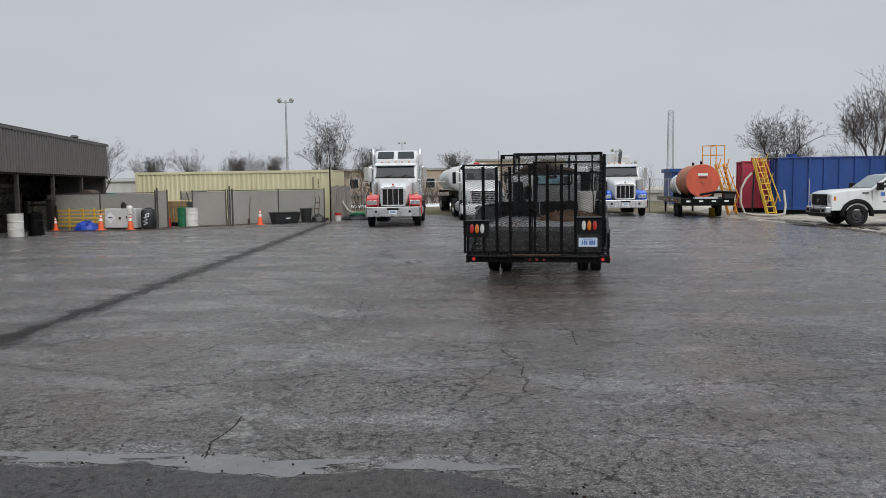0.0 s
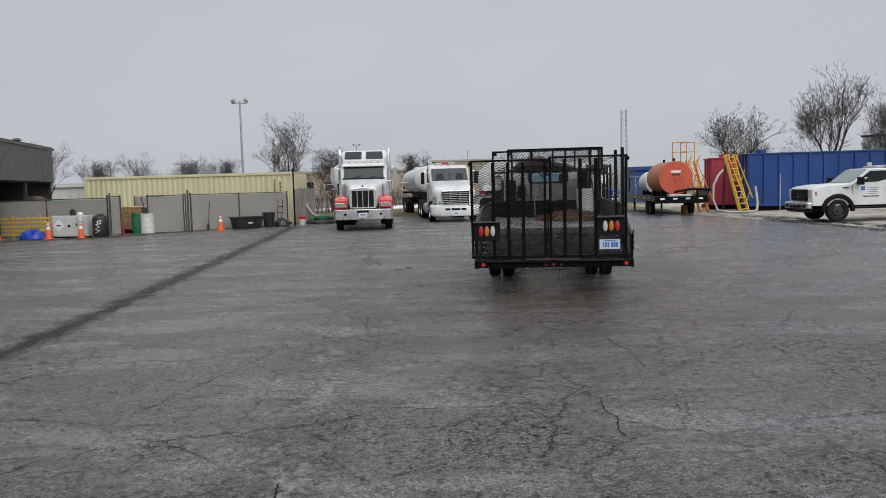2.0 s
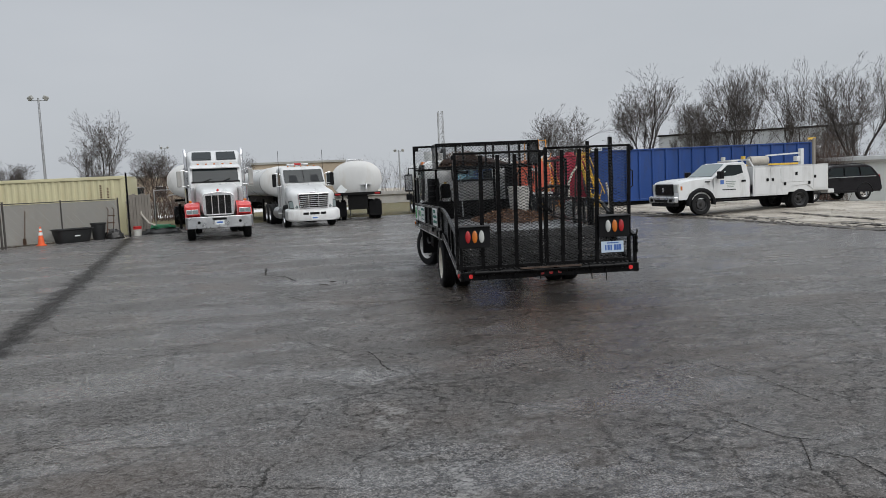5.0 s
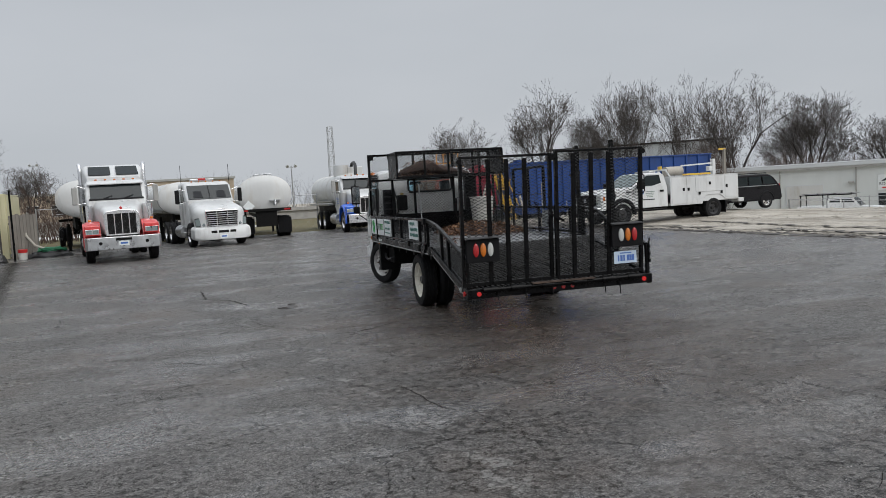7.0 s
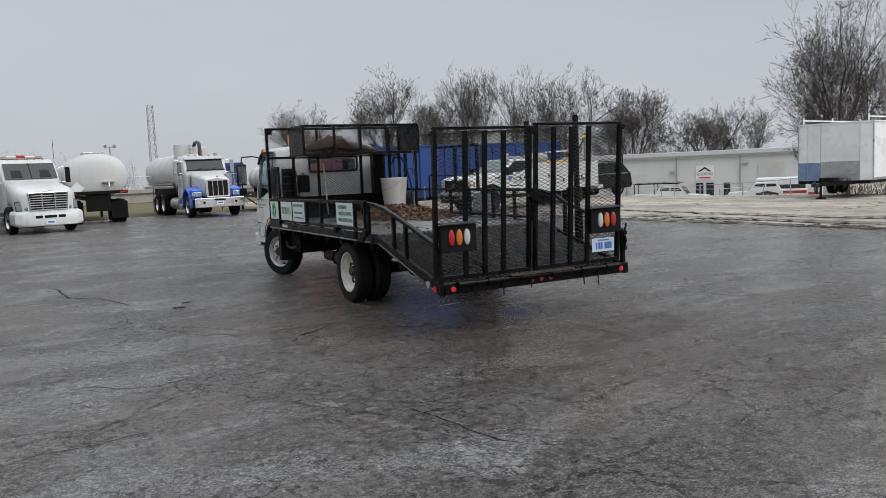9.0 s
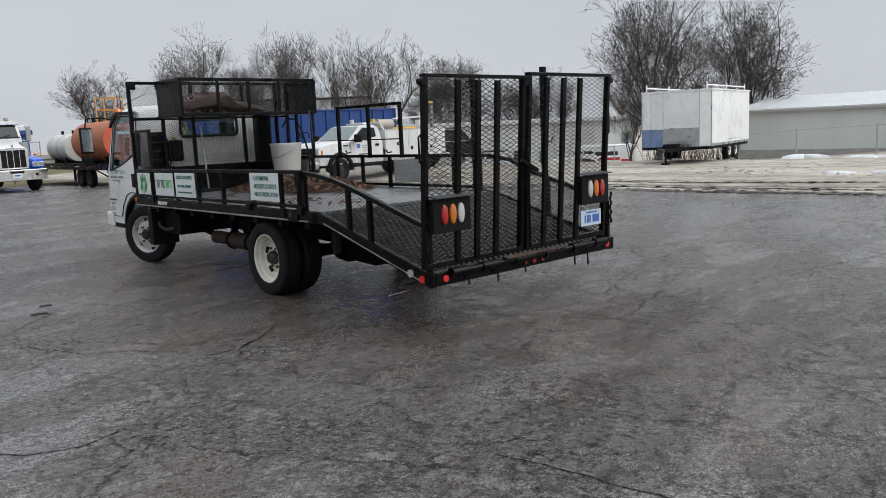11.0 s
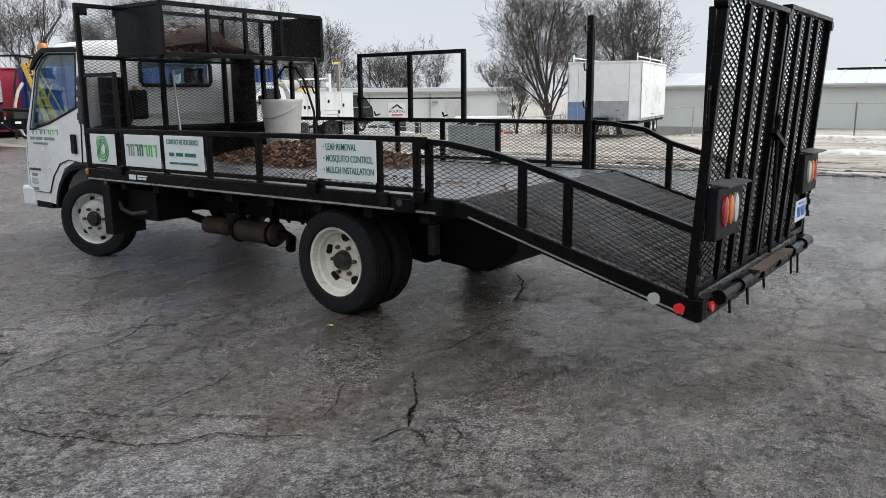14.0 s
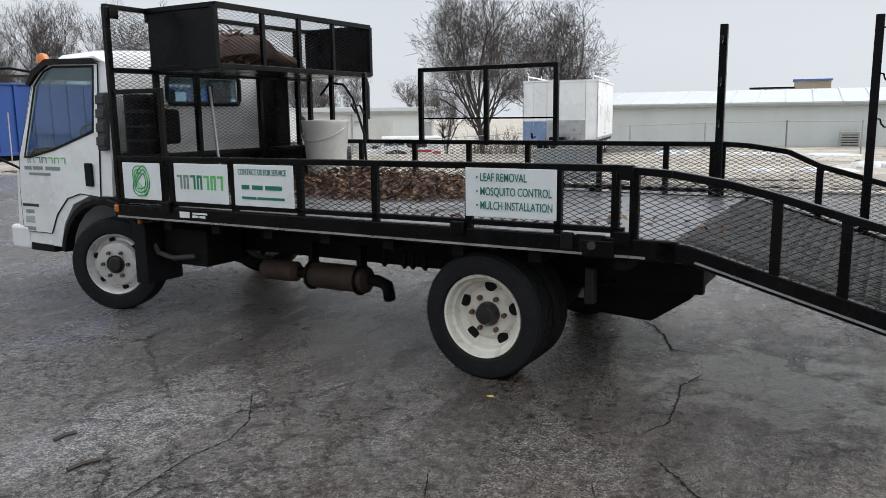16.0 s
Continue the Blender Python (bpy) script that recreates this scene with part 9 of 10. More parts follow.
def yellow_racks():
    t = thing("yellow_guard_rails", pose(-18.08, 33.48, 0, 0, 0, -8), "stack of yellow steel guard rails by the fence", "rails")
    for k in range(5):
        z = 0.12 + 0.17 * k
        part("rail", boxed(-1.35, 1.35, -0.06 + 0.03 * (k % 2), -0.01 + 0.03 * (k % 2), z, z + 0.07), YELLOW, t, bevel=0.008)
    for x in (-1.3, -0.6, 0.1, 0.7, 1.3):
        part("post", boxed(x - 0.035, x + 0.035, 0.03, 0.09, 0, 0.95), YELLOW, t, bevel=0.008)
    b = thing("black_lift_posts", pose(-19.37, 32.72, 0, 0, 0, -5), "two heavy black steel posts with a cross beam", "frame")
    part("post", boxed(-0.80, -0.60, -0.12, 0.12, 0, 1.30), OIL, b, bevel=0.02)
    part("post", boxed(0.30, 0.55, -0.14, 0.14, 0, 1.34), OIL, b, bevel=0.02)
    part("cross_beam", boxed(-0.8, 0.5, -0.05, 0.05, 1.08, 1.18), OIL, b, bevel=0.01)
    part("cap_plate", boxed(0.25, 0.60, -0.18, 0.18, 1.30, 1.38), OIL, b, bevel=0.02)
    part("side_bar", boxed(0.62, 0.70, -0.05, 0.05, 0, 1.1), OIL, b)
    y = thing("yellow_bollard", pose(-18.74, 27.71, 0), "yellow steel bollard at the shed corner", "bollard")
    part("pipe", cyl(bmnew(), (0, 0, 0), (0, 0, 1.18), 0.10, 16), YELLOW, y, smooth=40)
    bm = bmnew()
    lathe(bm, [(1.18, 0.10), (1.23, 0.07), (1.25, 0.001)], 16, "z")
    part("dome", bm, YELLOW, y, smooth=40)


yellow_racks()


def tarp_heap(m, rx, ry, h, mat, name, label, seed):
    bm = bmnew()
    rings = []
    for k in range(9):
        f = k / 8
        z = h * math.sin(f * math.pi / 2)
        r = math.cos(f * math.pi / 2 * 0.94)
        rings.append([(rx * r * math.cos(a) * (1 + 0.3 * noise.noise(Vector((math.cos(a) * 2, math.sin(a) * 2, k + seed)))), ry * r * math.sin(a) * (1 + 0.3 * noise.noise(Vector((math.sin(a) * 2, k, seed)))), z * (1 + 0.5 * noise.noise(Vector((math.cos(a) * 3, math.sin(a) * 3, seed + 3 + k * 0.6)))) + h * 0.13 * noise.noise(Vector((math.cos(a) * 7, math.sin(a) * 7 + k * 1.3, seed)))) for a in [2 * math.pi * i / 28 for i in range(40)]])
    loft(bm, rings)
    ob = part(name, bm, mat, smooth=25)
    ob.matrix_basis = m
    return tagged(ob, label, "tarp")


tarp_heap(pose(-17.21, 32.42, 0), 0.55, 0.4, 0.36, TARPBLUE, "blue_tarp", "crumpled blue tarp heaped on the ground", 3)


def ibc():
    t = thing("ibc_tote", pose(-14.42, 36.07, 0, 0, 0, -20), "caged plastic tote half full of amber liquid", "tote")
    part("pallet", boxed(-0.6, 0.6, -0.5, 0.5, 0, 0.14), CHASSIS, t)
    part("plastic_tank", boxed(-0.56, 0.56, -0.46, 0.46, 0.15, 1.20), IBCY, t, bevel=0.06)
    for k in range(7):
        x = -0.58 + 1.16 * k / 6
        part("cage_bar", boxed(x - 0.01, x + 0.01, -0.50, -0.48, 0.14, 1.2), GALV, t)
    for k in range(6):
        z = 0.2 + 0.19 * k
        part("cage_bar", boxed(-0.6, 0.6, -0.515, -0.495, z - 0.012, z + 0.012), GALV, t)
        part("cage_bar", boxed(0.58, 0.60, -0.5, 0.5, z - 0.012, z + 0.012), GALV, t)
    k = thing("red_fuel_can", pose(-14.5, 34.57, 0), "small dark red can on the ground", "can")
    part("can_body", boxed(-0.15, 0.15, -0.1, 0.1, 0, 0.32), RED_INK, k, bevel=0.03)
    part("spout", cyl(bmnew(), (0.08, 0, 0.31), (0.14, 0, 0.42), 0.025, 8), RED_INK, k)
    w = thing("wheelbarrow_tray", pose(-13.46, 35.33, 0.88, 0, 0, 12), "black tray with tools lying across drums", "tray")
    part("tray", prism(bmnew(), [(-0.30, 0.0), (-0.36, 0.26), (0.36, 0.26), (0.30, 0.0)], "y", -0.24, 0.24), DKGREY, w, bevel=0.02)
    part("tool_handle", cyl(bmnew(), (-0.25, 0, 0.2), (-0.38, 0, 0.75), 0.02, 8), OIL, w)
    part("tool_handle", cyl(bmnew(), (0.25, 0.05, 0.2), (0.28, 0.05, 0.55), 0.018, 8), OIL, w)


ibc()


def planter_tub():
    t = thing("black_stock_tub", pose(-9.68, 37.12, 0, 0, 0, 42), "long black plastic stock tub by the fence", "tub")
    bm = bmnew()
    loft(bm, [rounded_ring(-0.0, 0.36, 0, 0.02, 0.005)], cap=False) if False else None
    rings = []
    for z, a, b in ((0.0, 0.62, 0.30), (0.04, 0.64, 0.32), (0.50, 0.74, 0.40), (0.53, 0.79, 0.45), (0.56, 0.79, 0.45), (0.56, 0.73, 0.39), (0.10, 0.60, 0.28)):
        rings.append([(a * math.copysign(abs(math.cos(q)) ** 0.45, math.cos(q)), b * math.copysign(abs(math.sin(q)) ** 0.45, math.sin(q)), z) for q in [2 * math.pi * i / 32 for i in range(32)]])
    loft(bm, rings)
    part("tub_shell", bm, DKGREY, t, smooth=40)
    part("pale_smear", boxed(-0.12, 0.1, -0.395, -0.385, 0.25, 0.30), SIGNWHITE, t)


planter_tub()


def bin_round():
    t = thing("grey_bin", pose(-8.9, 38.25, 0), "dark grey round plastic bin by the fence", "bin")
    bm = bmnew()
    lathe(bm, [(0, 0.001), (0, 0.22), (0.02, 0.23), (0.62, 0.29), (0.64, 0.32), (0.70, 0.32), (0.70, 0.28), (0.05, 0.21), (0.05, 0.001)], 28, "z")
    part("shell", bm, DKGREY, t, smooth=40)


bin_round()


def hand_truck():
    t = thing("hand_truck", pose(-8.51, 39.05, 0, 0, 0, 45), "rusty hand truck leaning on the fence", "hand truck")
    for y in (-0.2, 0.2):
        part("upright", tube(bmnew(), [(-0.1, y, 0.1), (0.0, y, 0.9), (0.03, y, 1.2), (-0.05, y * 0.9, 1.3)], 0.018, 8), RUST, t)
        bm = bmnew()
        lathe(bm, [(-0.04, 0.05), (-0.04, 0.13), (0.04, 0.13), (0.04, 0.05)], 18)
        bmesh.ops.translate(bm, verts=bm.verts, vec=(-0.02, y * 1.4, 0.13))
        part("wheel", bm, RUBBER, t, smooth=40)
    for z in (0.35, 0.65, 0.95):
        part("cross_bar", boxed(-0.07 + 0.1 * z, -0.03 + 0.1 * z, -0.2, 0.2, z - 0.02, z + 0.02), RUST, t)
    part("toe_plate", boxed(-0.35, -0.08, -0.22, 0.22, 0.02, 0.04), RUST, t)


hand_truck()
tarp_heap(pose(-8.3, 38.36, 0), 0.35, 0.3, 0.35, OIL, "dark_rag_heap", "dark heap of rags by the hand truck", 11)
tarp_heap(pose(-9.45, 37.82, 0), 0.25, 0.15, 0.18, WHITE_OLD, "pale_sack", "small pale sack lying by the bin", 17)
tarp_heap(pose(-6.68, 40.4, 0), 0.85, 0.35, 0.26, DKGREY, "black_hose_heap", "heap of black sheeting and hose", 23)


def coiled_hose():
    pts = []
    for i in range(90):
        a = i * 0.42
        pts.append((0.55 * math.cos(a) * (0.7 + 0.3 * math.sin(i * 0.13)), 0.25 * math.sin(a), 0.28 + 0.05 * math.sin(i * 0.7) + 0.001 * i))
    ob = part("green_hose", tube(bmnew(), pts, 0.03, 6), GREENPL, smooth=40)
    ob.matrix_basis = pose(-6.58, 40.35, 0)
    tagged(ob, "green hose coiled on black sheeting", "hose")
    ob = part("pale_pipe", tube(bmnew(), [(-7.59, 40.82, 1.3), (-7.49, 40.71, 0.9), (-7.19, 40.56, 0.5), (-6.78, 40.4, 0.32)], 0.05, 8), HOSE, smooth=40)
    tagged(ob, "pale bent hose drooping to the ground", "hose")
    d = thing("small_white_pail", pose(-7.57, 39.7, 0), "small white and red pail by the fence post", "pail")
    part("shell", cyl(bmnew(), (0, 0, 0), (0, 0, 0.40), 0.15, 18, 0.18), BUCKETW, d, smooth=40)
    part("band", cyl(bmnew(), (0, 0, 0.28), (0, 0, 0.41), 0.174, 18, 0.184), RED_INK, d, smooth=40)


coiled_hose()


def lying_tank(m, mat, r, L, label):
    t = thing("lying_tank", m, label, "tank", "old tanks stored behind the fence")
    bm = bmnew()
    lathe(bm, [(-L / 2 - 0.06, 0.001), (-L / 2 - 0.05, r * 0.6), (-L / 2, r), (L / 2, r), (L / 2 + 0.05, r * 0.6), (L / 2 + 0.06, 0.001)], 24)
    bmesh.ops.translate(bm, verts=bm.verts, vec=(0, 0, 1.05 + r))
    part("shell", bm, mat, t, smooth=40)
    for x in (-L * 0.3, L * 0.3):
        part("stand", boxed(x - 0.05, x + 0.05, -r * 0.8, r * 0.8, 0, 1.05 + r * 0.45), POSTDARK, t)


lying_tank(pose(-19.49, 37.1, 0), RUSTDARK, 0.36, 0.75, "brown rusty tank on a stand behind the fence")
lying_tank(pose(-18.59, 37.53, 0), TEAL, 0.27, 0.5, "faded teal tank on a stand behind the fence")


def litter(name, line, width, n, seed, label):
    """Wet leaves, grit and scraps drifted along a fence foot."""
    rnd = random.Random(seed)
    verts, faces = [], []
    for i in range(n):
        f = rnd.random() * (len(line) - 1)
        k = min(int(f), len(line) - 2)
        (x0, y0), (x1, y1) = line[k], line[k + 1]
        px = x0 + (x1 - x0) * (f - k) + rnd.gauss(0, width * 0.5)
        py = y0 + (y1 - y0) * (f - k) - abs(rnd.gauss(0, width))
        r, a, hh = rnd.uniform(0.02, 0.075), rnd.uniform(0, 6.28), rnd.uniform(0.008, 0.05)
        b = len(verts)
        for j in range(5):
            q = a + 1.2566 * j
            verts.append((px + r * math.cos(q) * rnd.uniform(0.6, 1.3), py + r * math.sin(q) * rnd.uniform(0.6, 1.3), -0.002))
        verts.append((px + rnd.uniform(-0.5, 0.5) * r, py + rnd.uniform(-0.5, 0.5) * r, hh))
        faces.extend((b + j, b + (j + 1) % 5, b + 5) for j in range(5))
    me = bpy.data.meshes.new(name)
    me.from_pydata(verts, [], faces)
    me.materials.append(LITTER)
    tagged(new(name, me), label, "litter", kind="stuff")


litter("leaf_litter", [(-13.4, 34.58), (-12.11, 35.66), (-10.24, 37.6), (-8.27, 39.75)], 0.22, 900, 5, "wet brown leaf litter along the fence foot")
litter("yard_litter", [(-20.46, 32.39), (-17.45, 31.77), (-14.46, 32.44), (-13.09, 34.26)], 0.45, 800, 6, "wet dirt and scraps before the stored goods")
sh = thing("long_shovel", pose(-11.27, 36.47, 0, 0, 0, 45), "rusty long-handled shovel leaning on the fence", "shovel")
part("handle", cyl(bmnew(), (0.0, 0, 0.2), (0.12, 0.02, 1.35), 0.018, 8), RUST, sh)
part("blade", prism(bmnew(), [(-0.11, 0.28), (-0.12, 0.08), (0, 0.0), (0.12, 0.08), (0.11, 0.28)], "x", -0.015, 0.0), RUST, sh, bevel=0.004)

# ---------------------------------------------------------------- east side: trailer, fence, buildings, snow
def enclosed_trailer():
    t = thing("enclosed_trailer", pose(22.5, 21.5, ground_z(24.0, 21.3) - 0.03, 0, 0, 6), "white enclosed cargo trailer with a metal stone guard", "trailer")
    L, w, z0, z1 = 5.1, 1.27, 0.58, 2.54
    bm = bmnew()
    prism(bm, [(0.0, -0.9), (0.12, -w), (L, -w), (L, w), (0.12, w), (0.0, 0.9)], "z", z0, z1)
    body = part("box_body", bm, WHITE, t, bevel=0.02)
    part("roof", prism(bmnew(), [(-0.02, -0.9), (0.11, -w - 0.03), (L + 0.02, -w - 0.03), (L + 0.02, w + 0.03), (0.11, w + 0.03), (-0.02, 0.9)], "z", z1, z1 + 0.05), WHITE, body)
    part("stone_guard", boxed(-0.012, 0.0, -0.89, 0.42, z0, 1.25), ALU, body, "dull metal stone guard")
    part("blue_panel", boxed(-0.010, 0.0, 0.44, 0.89, z0, 1.22), FADEDBLUE, body, "blue panel on the nose")
    part("blue_panel", prism(bmnew(), [(-0.004, 0.90), (0.116, 1.275), (0.104, 1.285), (-0.014, 0.905)], "z", z0, 1.22), FADEDBLUE, body, "blue panel on the nose corner")
    for y in (-0.88, 0.43, 0.88):
        part("nose_seam", boxed(-0.008, 0.0, y - 0.006, y + 0.006, z0, z1), TRIMGREY, body)
    for s in (1, -1):
        part("corner_trim", boxed(0.10, 0.16, s * w - 0.012, s * w + 0.012, z0, z1), ALU, body)
        part("side_trim", boxed(0.12, L, s * w - 0.014, s * w + 0.014, z0, z0 + 0.09), ALU, body)
        for x in (0.14, 2.5, L - 0.1):
            part("roof_rack_post", boxed(x - 0.02, x + 0.02, s * 1.1 - 0.02, s * 1.1 + 0.02, z1 + 0.05, z1 + 0.30), WHITE, body)
        part("roof_rack_rail", boxed(0.1, L - 0.05, s * 1.1 - 0.02, s * 1.1 + 0.02, z1 + 0.17, z1 + 0.21), WHITE, body)
        for x in (2.6, 3.45):
            wheel(t, x, s * 1.12, 0.36, 0.36, 0.22, 0.21, WHITE, s, "star")
        bm = bmnew()
        box(bm, 2.15, 3.9, s * 1.13 - 0.14, s * 1.13 + 0.14, 0.74, 0.80)
        part("wheel_guard", bm, BLACK, t, bevel=0.02)
        part("tongue", bar(bmnew(), (0.1, s * 0.7, 0.52), (-1.25, s * 0.06, 0.50), 0.07, 0.12), CHASSIS, t)
    part("floor_frame", boxed(0.0, L, -w + 0.05, w - 0.05, 0.48, z0), CHASSIS, t)
    part("tongue_jack", cyl(bmnew(), (-0.95, 0, 0.05), (-0.95, 0, 0.66), 0.04, 12), CHASSIS, t)
    part("jack_foot", boxed(-1.07, -0.83, -0.12, 0.12, 0.0, 0.05), CHASSIS, t)
    part("coupler", boxed(-1.5, -1.2, -0.09, 0.09, 0.42, 0.56), OIL, t, bevel=0.03)
    part("battery_box", boxed(-0.55, -0.15, -0.25, 0.25, 0.50, 0.70), PLASTIC, t, bevel=0.02)
    part("timber_block", boxed(-1.15, -0.75, -0.25, 0.25, -0.10, 0.0), WOODGREY, t)
    return t


enclosed_trailer()


def far_fence():
    """Wire fence between the gravel and the buildings, dropping with the land to the north."""
    pts = [(35.64, -4.21), (36.25, 14.45), (36.98, 28.98), (37.3, 44.52)]
    fence_run("fence_east", pts, 1.55, "low wire fence along the gravel lot", slats=False, post_every=3.3, mesh_d=0.35, base=lambda x, y: ground_z(x, y) - 0.03, post_r=0.035)
    fence_run("fence_far", [(37.3, 44.52), (48.26, 41.17)], 1.55, "low wire fence before the pale grey building", slats=False, post_every=3.3, mesh_d=0.35, base=lambda x, y: ground_z(x, y) - 0.03, post_r=0.035)


far_fence()


def long_building():
    t = thing("long_low_building", pose(46.81, 25.86, -0.75), "long low pale grey building with a white metal roof", "building")
    # wall faces west; y runs south (negative)
    part("wall", boxed(0, 12, -60, 2.6, -0.6, 2.72), BLDGGREY, t)
    part("foundation", boxed(-0.06, 0.0, -60, 2.63, -0.6, 0.30), CONCRETE, t)
    part("eave_gutter", boxed(-0.35, 0.0, -60.2, 2.8, 2.62, 2.79), TRIMGREY, t, bevel=0.02)
    part("roof", prism(bmnew(), [(-0.35, 2.77), (-0.35, 2.85), (6.0, 3.72), (12.3, 2.85), (12.3, 2.77)], "y", -60.2, 2.8), ROOFWHITE, t, "white ribbed metal roof")
    for k in range(40):
        y = 2.3 - 1.5 * k
        part("roof_rib", bar(bmnew(), (-0.30, y, 2.87), (5.95, y, 3.74), 0.05, 0.05), ROOFWHITE, t)
    part("corner_trim", boxed(-0.04, 0.14, 2.50, 2.64, 0, 2.7), TRIMGREY, t)
    for k, y in enumerate((-14.6, -33.0)):
        ac = part("air_conditioner", boxed(-1.3, -0.4, y - 0.5, y + 0.5, 0.10, 1.15), TRIMGREY, t, "grey outdoor air unit", bevel=0.02)
        for j in range(6):
            part("grille_slat", boxed(-1.315, -1.30, y - 0.42, y + 0.42, 0.25 + 0.14 * j, 0.30 + 0.14 * j), CHASSIS, ac)
    cu = thing("rooftop_unit", pose(64.13, 12.98, 2.25), "small tan rooftop shed with a dark roof", "rooftop unit")
    part("wall", boxed(0, 3, -1.3, 1.3, 0, 1.60), TANBRICK, cu)
    part("roof", boxed(-0.15, 3.15, -1.4, 1.4, 1.60, 1.72), BLUE_INK, cu)
    ob = thing("rear_flat_roof", pose(64.32, 15.83, 0), "dark flat roof behind the long building", "building")
    part("wall", boxed(0, 8, -1.5, 1.6, -1, 3.30), FARGREY, ob)
    part("roof_edge", boxed(-0.2, 8, -1.6, 1.7, 3.30, 3.42), CHASSIS, ob)


long_building()


def roofing_building():
    # wall centre (61.8, 52.5), facing back towards the yard
    ang = math.degrees(math.atan2(-0.824, 0.566))
    t = thing("pale_grey_building", pose(48.74, 73.33, -3.3, 0, 0, ang), "pale grey single-storey building with a white roof edge", "building")
    # local x runs along the wall to the south-east, y points away from the yard
    L, H = 32.5, 5.25
    part("wall", boxed(0, L, 0, 14, 0, H), BLDGGREY, t)
    part("roof_edge", boxed(-0.2, L + 0.2, -0.35, 14, H, H + 0.42), ROOFWHITE, t, bevel=0.05)
    part("roof_fascia", boxed(-0.2, L + 0.2, -0.30, -0.02, H - 0.18, H), TRIMGREY, t)
    for x in (0.06, 6.0, 12.0, 18.6, 24.5):
        part("downpipe", boxed(x - 0.06, x + 0.06, -0.10, 0.0, 0.6, H - 0.1), TRIMGREY, t)
    def opening(x0, x1, z0, z1, mat, frame_mat, name):
        f = part(name, boxed(x0 - 0.08, x1 + 0.08, -0.06, 0.0, z0 - 0.08, z1 + 0.08), frame_mat, t)
        part("pane", boxed(x0, x1, -0.075, -0.06, z0, z1), mat, f)
        return f
    opening(12.6, 15.8, 1.7, 3.55, WHITE_OLD, ROOFWHITE, "roller_door")
    opening(20.4, 21.12, 0.4, 2.55, DARKGLASS, ROOFWHITE, "entrance_door")
    opening(21.38, 22.1, 0.4, 2.55, DARKGLASS, ROOFWHITE, "entrance_door")
    opening(23.0, 23.6, 0.5, 2.5, DARKGLASS, ROOFWHITE, "narrow_window")
    opening(26.2, 28.4, 2.3, 4.3, WHITE_OLD, ROOFWHITE, "blank_panel")
    opening(26.4, 27.2, 0.6, 2.0, DARKGLASS, ROOFWHITE, "small_window")
    opening(29.2, 29.9, 1.2, 2.2, DARKGLASS, ROOFWHITE, "small_window")
    opening(31.2, 32.2, 0.3, 4.1, FARGREY, TRIMGREY, "tall_doorway")
    sg = part("sign_board", boxed(20.4, 22.1, -0.10, -0.06, 2.85, 4.25), SIGNWHITE, t, "white sign board with black roof emblem")
    part("emblem_roof", prism(bmnew(), [(20.62, 3.66), (21.25, 4.12), (21.88, 3.66), (21.62, 3.66), (21.25, 3.93), (20.88, 3.66)], "y", -0.13, -0.10), BLACK_INK, sg)
    lettering("ROOFING", 0.40, Matrix.Translation((21.25, -0.105, 3.28)) @ Euler((radians(90), 0, 0)).to_matrix().to_4x4(), BLACK_INK, sg, stretch=0.86, align="CENTER")
    part("emblem_bar", boxed(20.72, 21.78, -0.13, -0.10, 3.0, 3.13), RED_INK, sg)
    for x, z in ((4.0, 2.9), (11.2, 3.1), (18.2, 3.6), (25.0, 4.2)):
        part("wall_lamp", boxed(x - 0.25, x + 0.25, -0.35, 0.0, z, z + 0.2), TRIMGREY, t, bevel=0.04)
    for x in (3.2, 4.0):
        part("roof_vent", cyl(bmnew(), (x, 2.0, H + 0.4), (x, 2.0, H + 1.5), 0.16, 12), ROOFWHITE, t, smooth=40)
        part("vent_hood", cyl(bmnew(), (x, 2.0, H + 1.5), (x, 2.0, H + 1.75), 0.28, 12), ROOFWHITE, t, smooth=40)
    small_pickup(facing(45.3, 45.0, 210, ground_z(45.3, 45.0) - 0.03), "white pickup with a ladder rack by the grey building", True)
    small_pickup(facing(49.25, 43.65, 32, ground_z(49.25, 43.65) - 0.03), "white company pickup with a red stripe", False)
    v = thing("white_van", facing(54.46, 40.16, 30, ground_z(54.46, 40.16) - 0.03), "white company van with a black roof emblem", "van")
    part("body", boxed(0, 4.8, -1.0, 1.0, 0.4, 2.15), WHITE, v, bevel=0.15)
    part("emblem", boxed(1.2, 3.2, 1.0, 1.01, 1.15, 1.6), BLACK_INK, v)
    part("window", boxed(3.6, 4.5, 1.0, 1.012, 1.35, 1.85), DARKGLASS, v)
    part("stripe", boxed(0.1, 4.7, 1.0, 1.012, 0.7, 0.95), RED_INK, v)
    for x in (0.9, 3.9):
        for s in (1, -1):
            wheel(v, x, s * 0.9, 0.36, 0.36, 0.22, 0.22, GREYPL, s, "star")


